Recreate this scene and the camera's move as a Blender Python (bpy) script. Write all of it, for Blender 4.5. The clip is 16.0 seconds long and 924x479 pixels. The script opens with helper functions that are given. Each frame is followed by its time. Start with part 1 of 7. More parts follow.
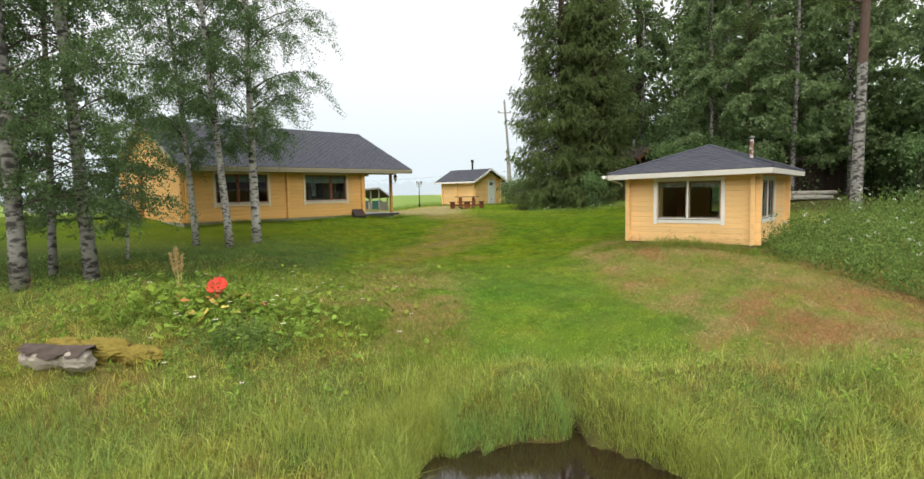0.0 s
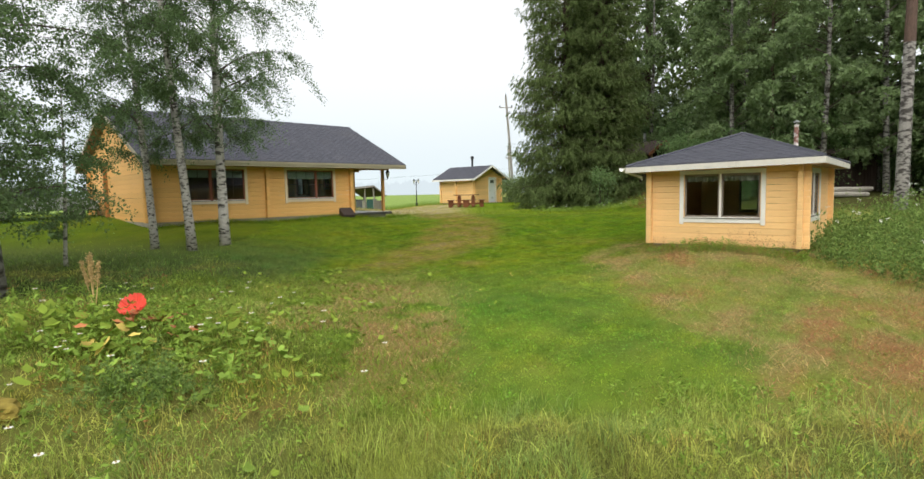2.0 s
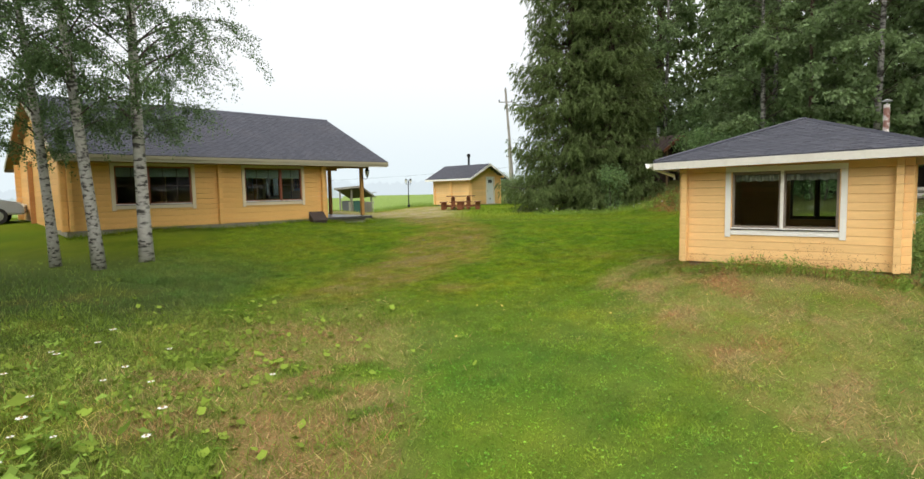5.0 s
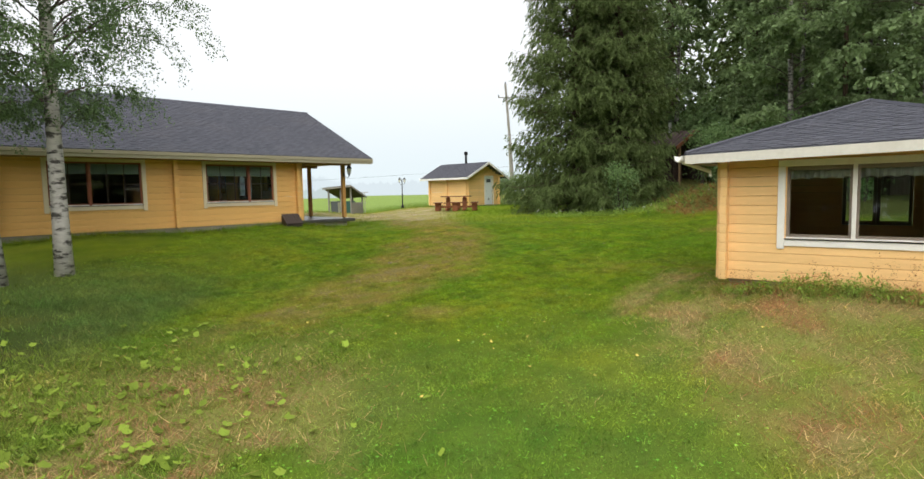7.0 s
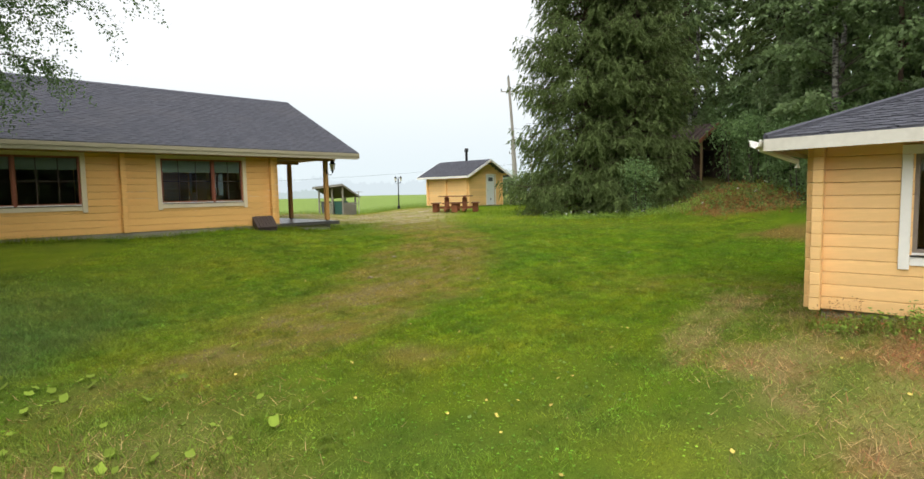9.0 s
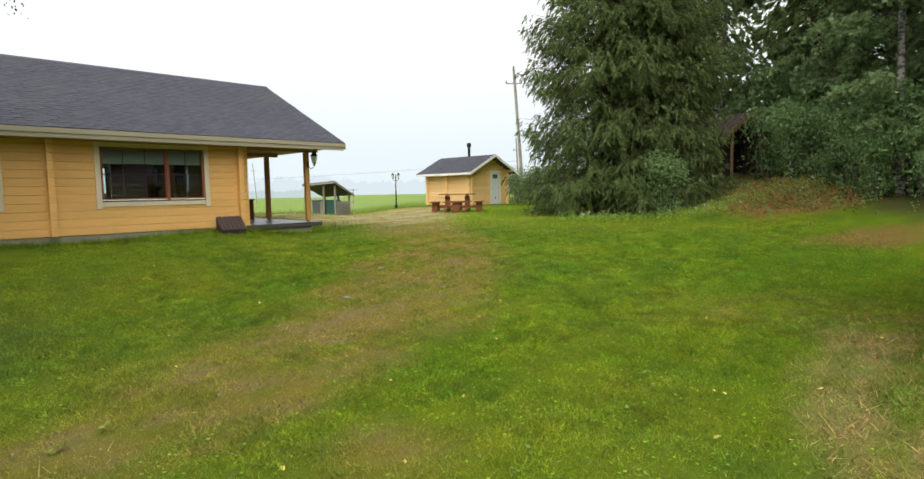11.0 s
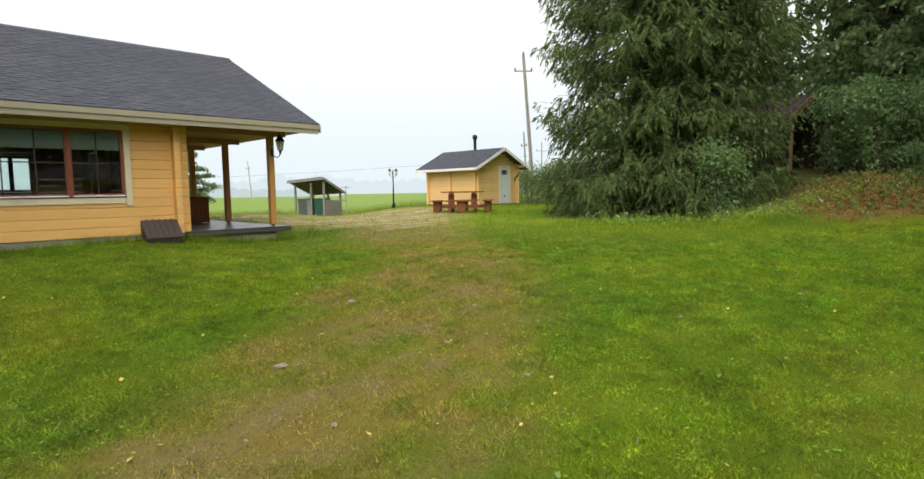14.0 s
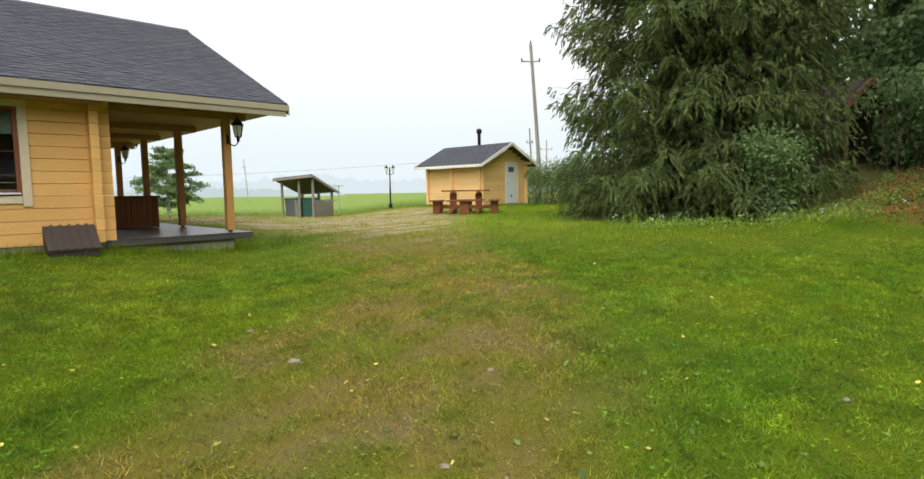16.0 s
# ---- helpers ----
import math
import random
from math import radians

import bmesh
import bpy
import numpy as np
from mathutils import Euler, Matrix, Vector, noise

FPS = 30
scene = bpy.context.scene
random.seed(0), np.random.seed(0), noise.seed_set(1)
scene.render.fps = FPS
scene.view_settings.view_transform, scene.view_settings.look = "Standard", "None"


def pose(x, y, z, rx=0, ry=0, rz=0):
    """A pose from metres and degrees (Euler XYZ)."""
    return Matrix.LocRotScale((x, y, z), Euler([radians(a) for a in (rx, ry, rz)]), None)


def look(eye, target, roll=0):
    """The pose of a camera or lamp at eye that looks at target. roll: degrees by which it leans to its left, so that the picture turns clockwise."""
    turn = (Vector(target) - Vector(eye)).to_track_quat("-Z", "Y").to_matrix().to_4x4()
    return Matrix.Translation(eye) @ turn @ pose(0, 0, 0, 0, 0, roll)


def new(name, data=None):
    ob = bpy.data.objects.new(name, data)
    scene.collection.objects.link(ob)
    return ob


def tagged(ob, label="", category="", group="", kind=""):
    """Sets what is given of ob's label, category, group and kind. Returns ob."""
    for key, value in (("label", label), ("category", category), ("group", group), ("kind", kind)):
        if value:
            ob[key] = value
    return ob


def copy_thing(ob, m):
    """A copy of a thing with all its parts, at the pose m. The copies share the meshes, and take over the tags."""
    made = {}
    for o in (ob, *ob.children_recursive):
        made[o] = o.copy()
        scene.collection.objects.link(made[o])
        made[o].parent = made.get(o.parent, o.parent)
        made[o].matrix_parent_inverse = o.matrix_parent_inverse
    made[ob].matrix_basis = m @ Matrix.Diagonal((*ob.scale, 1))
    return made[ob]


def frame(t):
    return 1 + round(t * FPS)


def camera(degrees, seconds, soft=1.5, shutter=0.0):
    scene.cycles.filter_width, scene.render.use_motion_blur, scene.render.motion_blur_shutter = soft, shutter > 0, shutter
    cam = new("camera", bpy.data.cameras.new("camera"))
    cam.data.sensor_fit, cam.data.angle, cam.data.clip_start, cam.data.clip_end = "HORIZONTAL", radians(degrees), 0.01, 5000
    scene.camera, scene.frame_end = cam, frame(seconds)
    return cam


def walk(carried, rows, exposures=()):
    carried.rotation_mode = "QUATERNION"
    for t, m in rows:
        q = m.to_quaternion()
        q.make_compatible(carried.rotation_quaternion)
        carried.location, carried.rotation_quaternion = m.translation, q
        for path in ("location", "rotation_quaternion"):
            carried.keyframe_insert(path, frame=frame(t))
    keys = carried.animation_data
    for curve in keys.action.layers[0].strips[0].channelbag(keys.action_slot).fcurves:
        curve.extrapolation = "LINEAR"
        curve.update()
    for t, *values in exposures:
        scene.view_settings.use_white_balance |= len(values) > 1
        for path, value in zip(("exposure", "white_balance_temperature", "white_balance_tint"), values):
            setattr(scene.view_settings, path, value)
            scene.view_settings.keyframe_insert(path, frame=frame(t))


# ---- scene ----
cam = camera(78.1, 16.0)
METRES, EYE, TURN = 22.857, 2.4, -4.3
ROWS = [
    (0.0, 0.0000, 0.00000, 0.0000, -0.084, -4.715, 1.06),
    (0.5, 0.0013, 0.02954, -0.0023, -0.042, -4.704, 1.07),
    (1.0, 0.0024, 0.05672, -0.0047, -0.032, -4.704, 1.08),
    (1.5, 0.0043, 0.08588, -0.0061, -0.0, -4.725, 1.07),
    (2.0, 0.0072, 0.11276, -0.0062, 0.032, -4.736, 1.1),
    (2.5, 0.0106, 0.14164, -0.0054, 0.063, -4.757, 1.09),
    (3.0, 0.0145, 0.16777, -0.0042, 0.105, -4.757, 1.11),
    (3.5, 0.0188, 0.19627, -0.0028, 0.137, -4.767, 1.14),
    (4.0, 0.0227, 0.22306, -0.0027, 0.189, -4.757, 1.15),
    (4.5, 0.0265, 0.25261, -0.0031, 0.221, -4.757, 1.14),
    (7.0, 0.0458, 0.39767, -0.0043, 0.411, -4.736, 1.08),
    (7.5, 0.0487, 0.42988, -0.0046, 0.453, -4.725, 1.09),
    (8.0, 0.0496, 0.45970, -0.0046, 0.484, -4.725, 1.1),
    (8.5, 0.0496, 0.49124, -0.0048, 0.526, -4.746, 1.09),
    (9.0, 0.0495, 0.52098, -0.0055, 0.579, -4.746, 1.07),
    (11.5, 0.0449, 0.67773, -0.0102, 0.768, -4.809, 0.99),
    (12.0, 0.0435, 0.70566, -0.0111, 0.8, -4.809, 1.01),
    (12.5, 0.0420, 0.73606, -0.0119, 0.811, -4.83, 0.98),
    (13.0, 0.0401, 0.76446, -0.0124, 0.842, -4.862, 0.94),
    (13.5, 0.0380, 0.79524, -0.0126, 0.895, -4.873, 0.93),
    (14.0, 0.0365, 0.82365, -0.0127, 0.947, -4.883, 0.92),
    (14.5, 0.0350, 0.85472, -0.0132, 0.989, -4.873, 0.9),
    (15.0, 0.0339, 0.88388, -0.0136, 1.032, -4.894, 0.89),
    (15.5, 0.0329, 0.91646, -0.0141, 1.095, -4.904, 0.85),
    (16.0, 0.0321, 0.94648, -0.0147, 1.137, -4.904, 0.88),
]
walk(cam, [(t, pose(0, 0, EYE, 0, 0, TURN) @ pose(METRES * x, METRES * y, METRES * z, 90 + pitch, roll, yaw)) for t, x, y, z, yaw, pitch, roll in ROWS])

# ---- light: a bright overcast morning ----
world = bpy.data.worlds.new("overcast_sky")
scene.world = world
world.use_nodes = True
wn, wl = world.node_tree.nodes, world.node_tree.links
sky = wn.new("ShaderNodeTexSky")
sky.sky_type, sky.sun_disc = "NISHITA", False
sky.sun_elevation, sky.sun_rotation = radians(55), radians(186.8)
sky.air_density, sky.dust_density = 1.0, 6.0
cloud = wn.new("ShaderNodeMix")
cloud.data_type = "RGBA"
cloud.inputs[0].default_value = 0.93
cloud.inputs[7].default_value = (9.8, 10.0, 10.2, 1)
wl.new(sky.outputs[0], cloud.inputs[6])
wl.new(cloud.outputs[2], wn["Background"].inputs[0])
wn["Background"].inputs[1].default_value = 0.076
sun = new("sun", bpy.data.lights.new("sun", "SUN"))
sun.data.energy, sun.data.angle, sun.data.color = 2.5, radians(80), (1.0, 0.955, 0.875)
sun.matrix_world = look((-3, -25, 36), (0, 0, 0))
scene.view_settings.exposure = 0.57


# ---- materials ----
def mat(name, base, rough=0.8, metal=0.0, grain=20.0, vary=0.25, bump=0.15, stain=0.0, stain_col=(0.1, 0.09, 0.07), stain_scale=2.0,
        stretch=(1, 1, 1), edge=(0.5, 0.72), island=0.0, objrand=0.0, trans=0.0, spec=0.3, attr=""):
    m = bpy.data.materials.new(name)
    m.use_nodes = True
    nt = m.node_tree
    n, l = nt.nodes, nt.links
    b = n["Principled BSDF"]
    b.inputs["Roughness"].default_value, b.inputs["Metallic"].default_value = rough, metal
    b.inputs["Specular IOR Level"].default_value = spec
    tc = n.new("ShaderNodeTexCoord")
    mp = n.new("ShaderNodeMapping")
    mp.inputs["Scale"].default_value = stretch
    l.new(tc.outputs["Object"], mp.inputs[0])
    fine = n.new("ShaderNodeTexNoise")
    fine.inputs["Scale"].default_value, fine.inputs["Detail"].default_value = grain, 6
    l.new(mp.outputs[0], fine.inputs[0])
    big = n.new("ShaderNodeTexNoise")
    big.inputs["Scale"].default_value, big.inputs["Detail"].default_value = stain_scale, 4
    l.new(mp.outputs[0], big.inputs[0])
    if attr:
        a = n.new("ShaderNodeAttribute")
        a.attribute_name = attr
        col = a.outputs["Color"]
    else:
        c = n.new("ShaderNodeRGB")
        c.outputs[0].default_value = (*base, 1)
        col = c.outputs[0]
    hs = n.new("ShaderNodeHueSaturation")
    l.new(col, hs.inputs["Color"])
    ma = n.new("ShaderNodeMath")
    ma.operation = "MULTIPLY_ADD"
    ma.inputs[1].default_value, ma.inputs[2].default_value = 2 * vary, 1 - vary
    l.new(fine.outputs[0], ma.inputs[0])
    val = ma.outputs[0]
    for amount, kind in ((island, "ShaderNodeNewGeometry"), (objrand, "ShaderNodeObjectInfo")):
        if amount:
            g = n.new(kind)
            mm = n.new("ShaderNodeMath")
            mm.operation = "MULTIPLY_ADD"
            mm.inputs[1].default_value, mm.inputs[2].default_value = 2 * amount, 1 - amount
            l.new(g.outputs["Random Per Island" if kind.endswith("Geometry") else "Random"], mm.inputs[0])
            m2 = n.new("ShaderNodeMath")
            m2.operation = "MULTIPLY"
            l.new(val, m2.inputs[0])
            l.new(mm.outputs[0], m2.inputs[1])
            val = m2.outputs[0]
    l.new(val, hs.inputs["Value"])
    out = hs.outputs[0]
    if stain:
        r = n.new("ShaderNodeMapRange")
        r.inputs[1].default_value, r.inputs[2].default_value = edge
        r.inputs[4].default_value = stain
        l.new(big.outputs[0], r.inputs[0])
        mx = n.new("ShaderNodeMix")
        mx.data_type = "RGBA"
        mx.inputs[7].default_value = (*stain_col, 1)
        l.new(r.outputs[0], mx.inputs[0])
        l.new(out, mx.inputs[6])
        out = mx.outputs[2]
    l.new(out, b.inputs["Base Color"])
    if bump:
        bp = n.new("ShaderNodeBump")
        bp.inputs["Strength"].default_value, bp.inputs["Distance"].default_value = bump, 0.02
        l.new(fine.outputs[0], bp.inputs["Height"])
        l.new(bp.outputs[0], b.inputs["Normal"])
    if trans:
        t = n.new("ShaderNodeBsdfTranslucent")
        l.new(out, t.inputs[0])
        ms = n.new("ShaderNodeMixShader")
        ms.inputs[0].default_value = trans
        l.new(b.outputs[0], ms.inputs[1])
        l.new(t.outputs[0], ms.inputs[2])
        l.new(ms.outputs[0], n["Material Output"].inputs[0])
    return m


def glass(name, tint=(0.9, 0.95, 0.93)):
    """A thin pane: clear, with a glossy skin that grows towards grazing angles."""
    m = bpy.data.materials.new(name)
    m.use_nodes = True
    n, l = m.node_tree.nodes, m.node_tree.links
    gl = n.new("ShaderNodeBsdfGlossy")
    tr = n.new("ShaderNodeBsdfTransparent")
    mx = n.new("ShaderNodeMixShader")
    fr = n.new("ShaderNodeFresnel")
    gl.inputs["Roughness"].default_value = 0.02
    tr.inputs[0].default_value = (*tint, 1)
    fr.inputs[0].default_value = 1.55
    l.new(fr.outputs[0], mx.inputs[0])
    l.new(tr.outputs[0], mx.inputs[1])
    l.new(gl.outputs[0], mx.inputs[2])
    l.new(mx.outputs[0], n["Material Output"].inputs[0])
    return m


M = dict(
    yellow=mat("yellow_log_paint", (0.78, 0.455, 0.155), 0.55, grain=9, vary=0.10, bump=0.12, stretch=(1, 6, 6), stain=0.22, stain_col=(0.50, 0.26, 0.08), stain_scale=1.1, objrand=0.06),
    yellow2=mat("hut_log_paint", (0.88, 0.575, 0.26), 0.55, grain=9, vary=0.10, bump=0.12, stretch=(1, 6, 6), stain=0.18, stain_col=(0.55, 0.32, 0.14), stain_scale=1.0, objrand=0.06),
    darksash=mat("dark_brown_bars", (0.05, 0.03, 0.024), 0.6, grain=25, vary=0.2),
    brownlog=mat("brown_log_ends", (0.42, 0.20, 0.07), 0.6, grain=9, vary=0.15, stretch=(1, 6, 6)),
    rusttrim=mat("rust_red_boards", (0.20, 0.085, 0.045), 0.7, grain=12, vary=0.3, stretch=(6, 1, 6)),
    soffit=mat("soffit_boards", (0.36, 0.205, 0.085), 0.6, grain=12, vary=0.15, stretch=(8, 1, 8)),
    cream=mat("cream_paint", (0.36, 0.325, 0.23), 0.5, grain=14, vary=0.08, stain=0.3, stain_col=(0.36, 0.32, 0.2)),
    white=mat("white_paint", (0.82, 0.81, 0.78), 0.45, grain=18, vary=0.06, stain=0.15, stain_col=(0.5, 0.46, 0.38)),
    fasciawhite=mat("weathered_white_paint", (0.66, 0.64, 0.58), 0.5, grain=18, vary=0.1, stain=0.3, stain_col=(0.42, 0.38, 0.3)),
    trim=mat("ivory_trim_paint", (0.68, 0.58, 0.42), 0.5, grain=18, vary=0.08, stain=0.2, stain_col=(0.45, 0.36, 0.24)),
    sash=mat("red_brown_sash", (0.24, 0.078, 0.045), 0.5, grain=25, vary=0.25, stretch=(4, 4, 1)),
    greywood=mat("weathered_sash_wood", (0.22, 0.18, 0.15), 0.75, grain=25, vary=0.3, stretch=(5, 5, 1)),
    shingle=mat("bitumen_shingle", (0.072, 0.075, 0.095), 0.85, grain=70, vary=0.28, bump=0.3, island=0.2, stain=0.25, stain_col=(0.11, 0.105, 0.115), stain_scale=0.8),
    concrete=mat("plinth_concrete", (0.33, 0.30, 0.26), 0.85, grain=16, vary=0.2, bump=0.3, stain=0.4, stain_col=(0.18, 0.17, 0.13)),
    slate=mat("dark_deck_boards", (0.075, 0.072, 0.07), 0.3, grain=10, vary=0.25, bump=0.1, spec=0.5),
    brown=mat("brown_stained_wood", (0.20, 0.075, 0.03), 0.55, grain=14, vary=0.3, stretch=(6, 6, 1)),
    post=mat("porch_post_wood", (0.50, 0.27, 0.085), 0.55, grain=12, vary=0.2, stretch=(5, 5, 1)),
    tablewood=mat("red_brown_picnic_wood", (0.21, 0.072, 0.03), 0.5, grain=16, vary=0.3, stretch=(1, 6, 6), objrand=0.15),
    black=mat("black_metal", (0.02, 0.02, 0.022), 0.4, metal=0.4, grain=30, vary=0.2),
    tin=mat("galvanised_metal", (0.5, 0.5, 0.5), 0.35, metal=0.9, grain=12, vary=0.2, stain=0.4, stain_col=(0.3, 0.2, 0.15)),
    rust=mat("rusty_chimney", (0.62, 0.58, 0.55), 0.6, metal=0.0, grain=8, vary=0.2, stain=0.9, stain_col=(0.20, 0.07, 0.045), stain_scale=6, edge=(0.44, 0.54)),
    frost=mat("lantern_glass", (0.75, 0.75, 0.72), 0.2, grain=10, vary=0.05, bump=0),
    greyboard=mat("weathered_grey_boards", (0.24, 0.23, 0.21), 0.85, grain=14, vary=0.3, stretch=(6, 6, 1), stain=0.4, stain_col=(0.12, 0.13, 0.1)),
    greenbin=mat("green_plastic", (0.03, 0.09, 0.075), 0.45, grain=20, vary=0.1),
    greybin=mat("grey_plastic", (0.09, 0.10, 0.11), 0.5, grain=20, vary=0.1),
    darklog=mat("dark_brown_logs", (0.05, 0.034, 0.027), 0.75, grain=14, vary=0.35, stretch=(1, 5, 5), objrand=0.2),
    rustroof=mat("brown_tin_roof", (0.068, 0.048, 0.044), 0.6, grain=9, vary=0.25, stain=0.5, stain_col=(0.06, 0.045, 0.04)),
    tarp=mat("dark_corrugated_lid", (0.055, 0.04, 0.035), 0.55, grain=25, vary=0.3),
    birchbark=mat("birch_bark", (0.46, 0.44, 0.405), 0.75, grain=7, vary=0.35, bump=0.5, stretch=(1, 1, 2.6), stain=0.95, stain_col=(0.04, 0.035, 0.03), stain_scale=4.6, edge=(0.50, 0.62)),
    finebark=mat("mottled_birch_bark", (0.40, 0.385, 0.35), 0.8, grain=9, vary=0.35, bump=0.5, stretch=(1, 1, 1.9), stain=0.95, stain_col=(0.05, 0.045, 0.04), stain_scale=7.5, edge=(0.50, 0.62)),
    pinebark=mat("pine_bark", (0.085, 0.058, 0.046), 0.9, grain=14, vary=0.4, bump=0.7, stretch=(2, 2, 0.5)),
    greybark=mat("grey_birch_bark", (0.26, 0.25, 0.23), 0.8, grain=9, vary=0.4, bump=0.6, stretch=(1, 1, 2.2), stain=0.95, stain_col=(0.045, 0.04, 0.035), stain_scale=5.0, edge=(0.46, 0.58)),
    scaly=mat("scaly_pine_bark", (0.115, 0.075, 0.058), 0.9, grain=12, vary=0.4, bump=0.8, stretch=(2, 2, 0.7), stain=0.5, stain_col=(0.07, 0.05, 0.04), stain_scale=4),
    nettle=mat("nettle_leaves", (0.165, 0.25, 0.065), 0.75, grain=3, vary=0.3, bump=0, island=0.4, trans=0.35, spec=0.15),
    darkbark=mat("dark_rotten_bark", (0.085, 0.065, 0.055), 0.95, grain=9, vary=0.45, bump=0.9),
    bracken=mat("rusty_bracken", (0.25, 0.15, 0.05), 0.85, grain=4, vary=0.3, bump=0, island=0.5, trans=0.25, spec=0.1),
    greylog=mat("shaded_grey_logs", (0.34, 0.32, 0.28), 0.9, grain=6, vary=0.4, bump=0.6, stretch=(1, 6, 6), stain=0.5, stain_col=(0.08, 0.07, 0.06)),
    dimpost=mat("weathered_porch_wood", (0.22, 0.15, 0.08), 0.8, grain=12, vary=0.3, stretch=(5, 5, 1)),
    fallen=mat("fallen_yellow_leaves", (0.55, 0.42, 0.10), 0.8, grain=10, vary=0.2, bump=0, island=0.4),
    twig=mat("birch_twigs", (0.09, 0.07, 0.06), 0.85, grain=20, vary=0.3),
    leaf=mat("birch_leaves", (0.13, 0.205, 0.08), 0.6, grain=3, vary=0.3, bump=0, island=0.4, trans=0.5, spec=0.3),
    leaf2=mat("forest_leaves", (0.205, 0.288, 0.125), 0.6, grain=2, vary=0.3, bump=0, island=0.3, trans=0.5, spec=0.3),
    needle=mat("spruce_needles", (0.142, 0.192, 0.070), 0.8, grain=1.2, vary=0.25, bump=0, island=0.36, trans=0.45, spec=0.05),
    rowan=mat("rowan_leaves", (0.19, 0.30, 0.115), 0.65, grain=3, vary=0.3, bump=0, island=0.35, trans=0.42, spec=0.35),
    herb=mat("broad_herb_leaves", (0.24, 0.36, 0.065), 0.8, grain=6, vary=0.25, bump=0, island=0.45, trans=0.35, spec=0.1),
    coltsfoot=mat("coltsfoot_leaves", (0.225, 0.31, 0.045), 0.8, grain=6, vary=0.25, bump=0, island=0.4, trans=0.35, spec=0.1),
    grass=mat("grass_blades", (0.1, 0.2, 0.03), 0.55, grain=8, vary=0.12, bump=0, island=0.24, trans=0.42, spec=0.2, attr="tint"),
    ground=mat("turf_and_soil", (0.1, 0.15, 0.03), 0.95, grain=85, vary=0.75, bump=0.9, attr="tint", spec=0.05, stain=0.35, stain_col=(0.06, 0.055, 0.015), stain_scale=14),
    redpetal=mat("red_petals", (0.9, 0.15, 0.11), 0.5, grain=12, vary=0.15, bump=0, trans=0.35, island=0.15),
    whitepetal=mat("white_petals", (0.8, 0.8, 0.75), 0.6, bump=0, trans=0.2),
    rustleaf=mat("rusty_dock_seed", (0.34, 0.13, 0.05), 0.8, grain=20, vary=0.3, bump=0, island=0.35),
    straw=mat("dry_seed_head", (0.50, 0.36, 0.16), 0.8, grain=20, vary=0.3, bump=0, island=0.3),
    oldlog=mat("weathered_grey_log", (0.37, 0.33, 0.28), 0.9, grain=5, vary=0.4, bump=0.8, stretch=(1, 7, 7), stain=0.5, stain_col=(0.08, 0.06, 0.05)),
    moss=mat("yellow_moss", (0.20, 0.155, 0.03), 0.95, grain=16, vary=0.6, bump=0.8),
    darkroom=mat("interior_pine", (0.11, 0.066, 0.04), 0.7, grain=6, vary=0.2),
    curtain=mat("pale_curtain", (0.55, 0.50, 0.42), 0.9, grain=30, vary=0.1, trans=0.25),
    greycurtain=mat("grey_blind", (0.26, 0.29, 0.235), 0.9, grain=30, vary=0.1),
    doorwhite=mat("white_door_paint", (0.74, 0.77, 0.80), 0.4, grain=10, vary=0.05),
    polewood=mat("grey_utility_pole", (0.33, 0.31, 0.28), 0.85, grain=10, vary=0.25, stretch=(5, 5, 1)),
    stone=mat("grey_stone", (0.25, 0.205, 0.145), 0.9, grain=14, vary=0.3, bump=0.5),
    silver=mat("silver_car_paint", (0.45, 0.47, 0.50), 0.3, metal=0.5, grain=4, vary=0.05, bump=0),
    tyre=mat("tyre_rubber", (0.02, 0.02, 0.02), 0.85, grain=20),
    glass=glass("window_glass"),
)


def water_material():
    m = bpy.data.materials.new("dark_pond_water")
    m.use_nodes = True
    n, l = m.node_tree.nodes, m.node_tree.links
    b = n["Principled BSDF"]
    b.inputs["Base Color"].default_value = (0.022, 0.012, 0.007, 1)
    b.inputs["Roughness"].default_value = 0.04
    b.inputs["IOR"].default_value = 1.8
    no = n.new("ShaderNodeTexNoise")
    no.inputs["Scale"].default_value = 7
    bp = n.new("ShaderNodeBump")
    bp.inputs["Strength"].default_value, bp.inputs["Distance"].default_value = 0.12, 0.02
    l.new(no.outputs[0], bp.inputs["Height"])
    l.new(bp.outputs[0], b.inputs["Normal"])
    return m


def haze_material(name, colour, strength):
    """Far distance as a flat glow, morning mist painted into its colour."""
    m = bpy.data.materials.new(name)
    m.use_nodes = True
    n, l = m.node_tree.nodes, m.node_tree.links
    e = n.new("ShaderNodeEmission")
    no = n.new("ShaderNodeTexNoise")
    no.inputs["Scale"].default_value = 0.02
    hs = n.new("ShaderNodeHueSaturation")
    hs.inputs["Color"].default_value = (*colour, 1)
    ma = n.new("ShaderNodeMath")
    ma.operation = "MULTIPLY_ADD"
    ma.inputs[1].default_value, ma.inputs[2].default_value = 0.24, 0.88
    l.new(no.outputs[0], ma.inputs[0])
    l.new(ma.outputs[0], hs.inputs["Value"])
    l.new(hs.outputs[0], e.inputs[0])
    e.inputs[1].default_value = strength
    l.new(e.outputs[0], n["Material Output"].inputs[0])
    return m


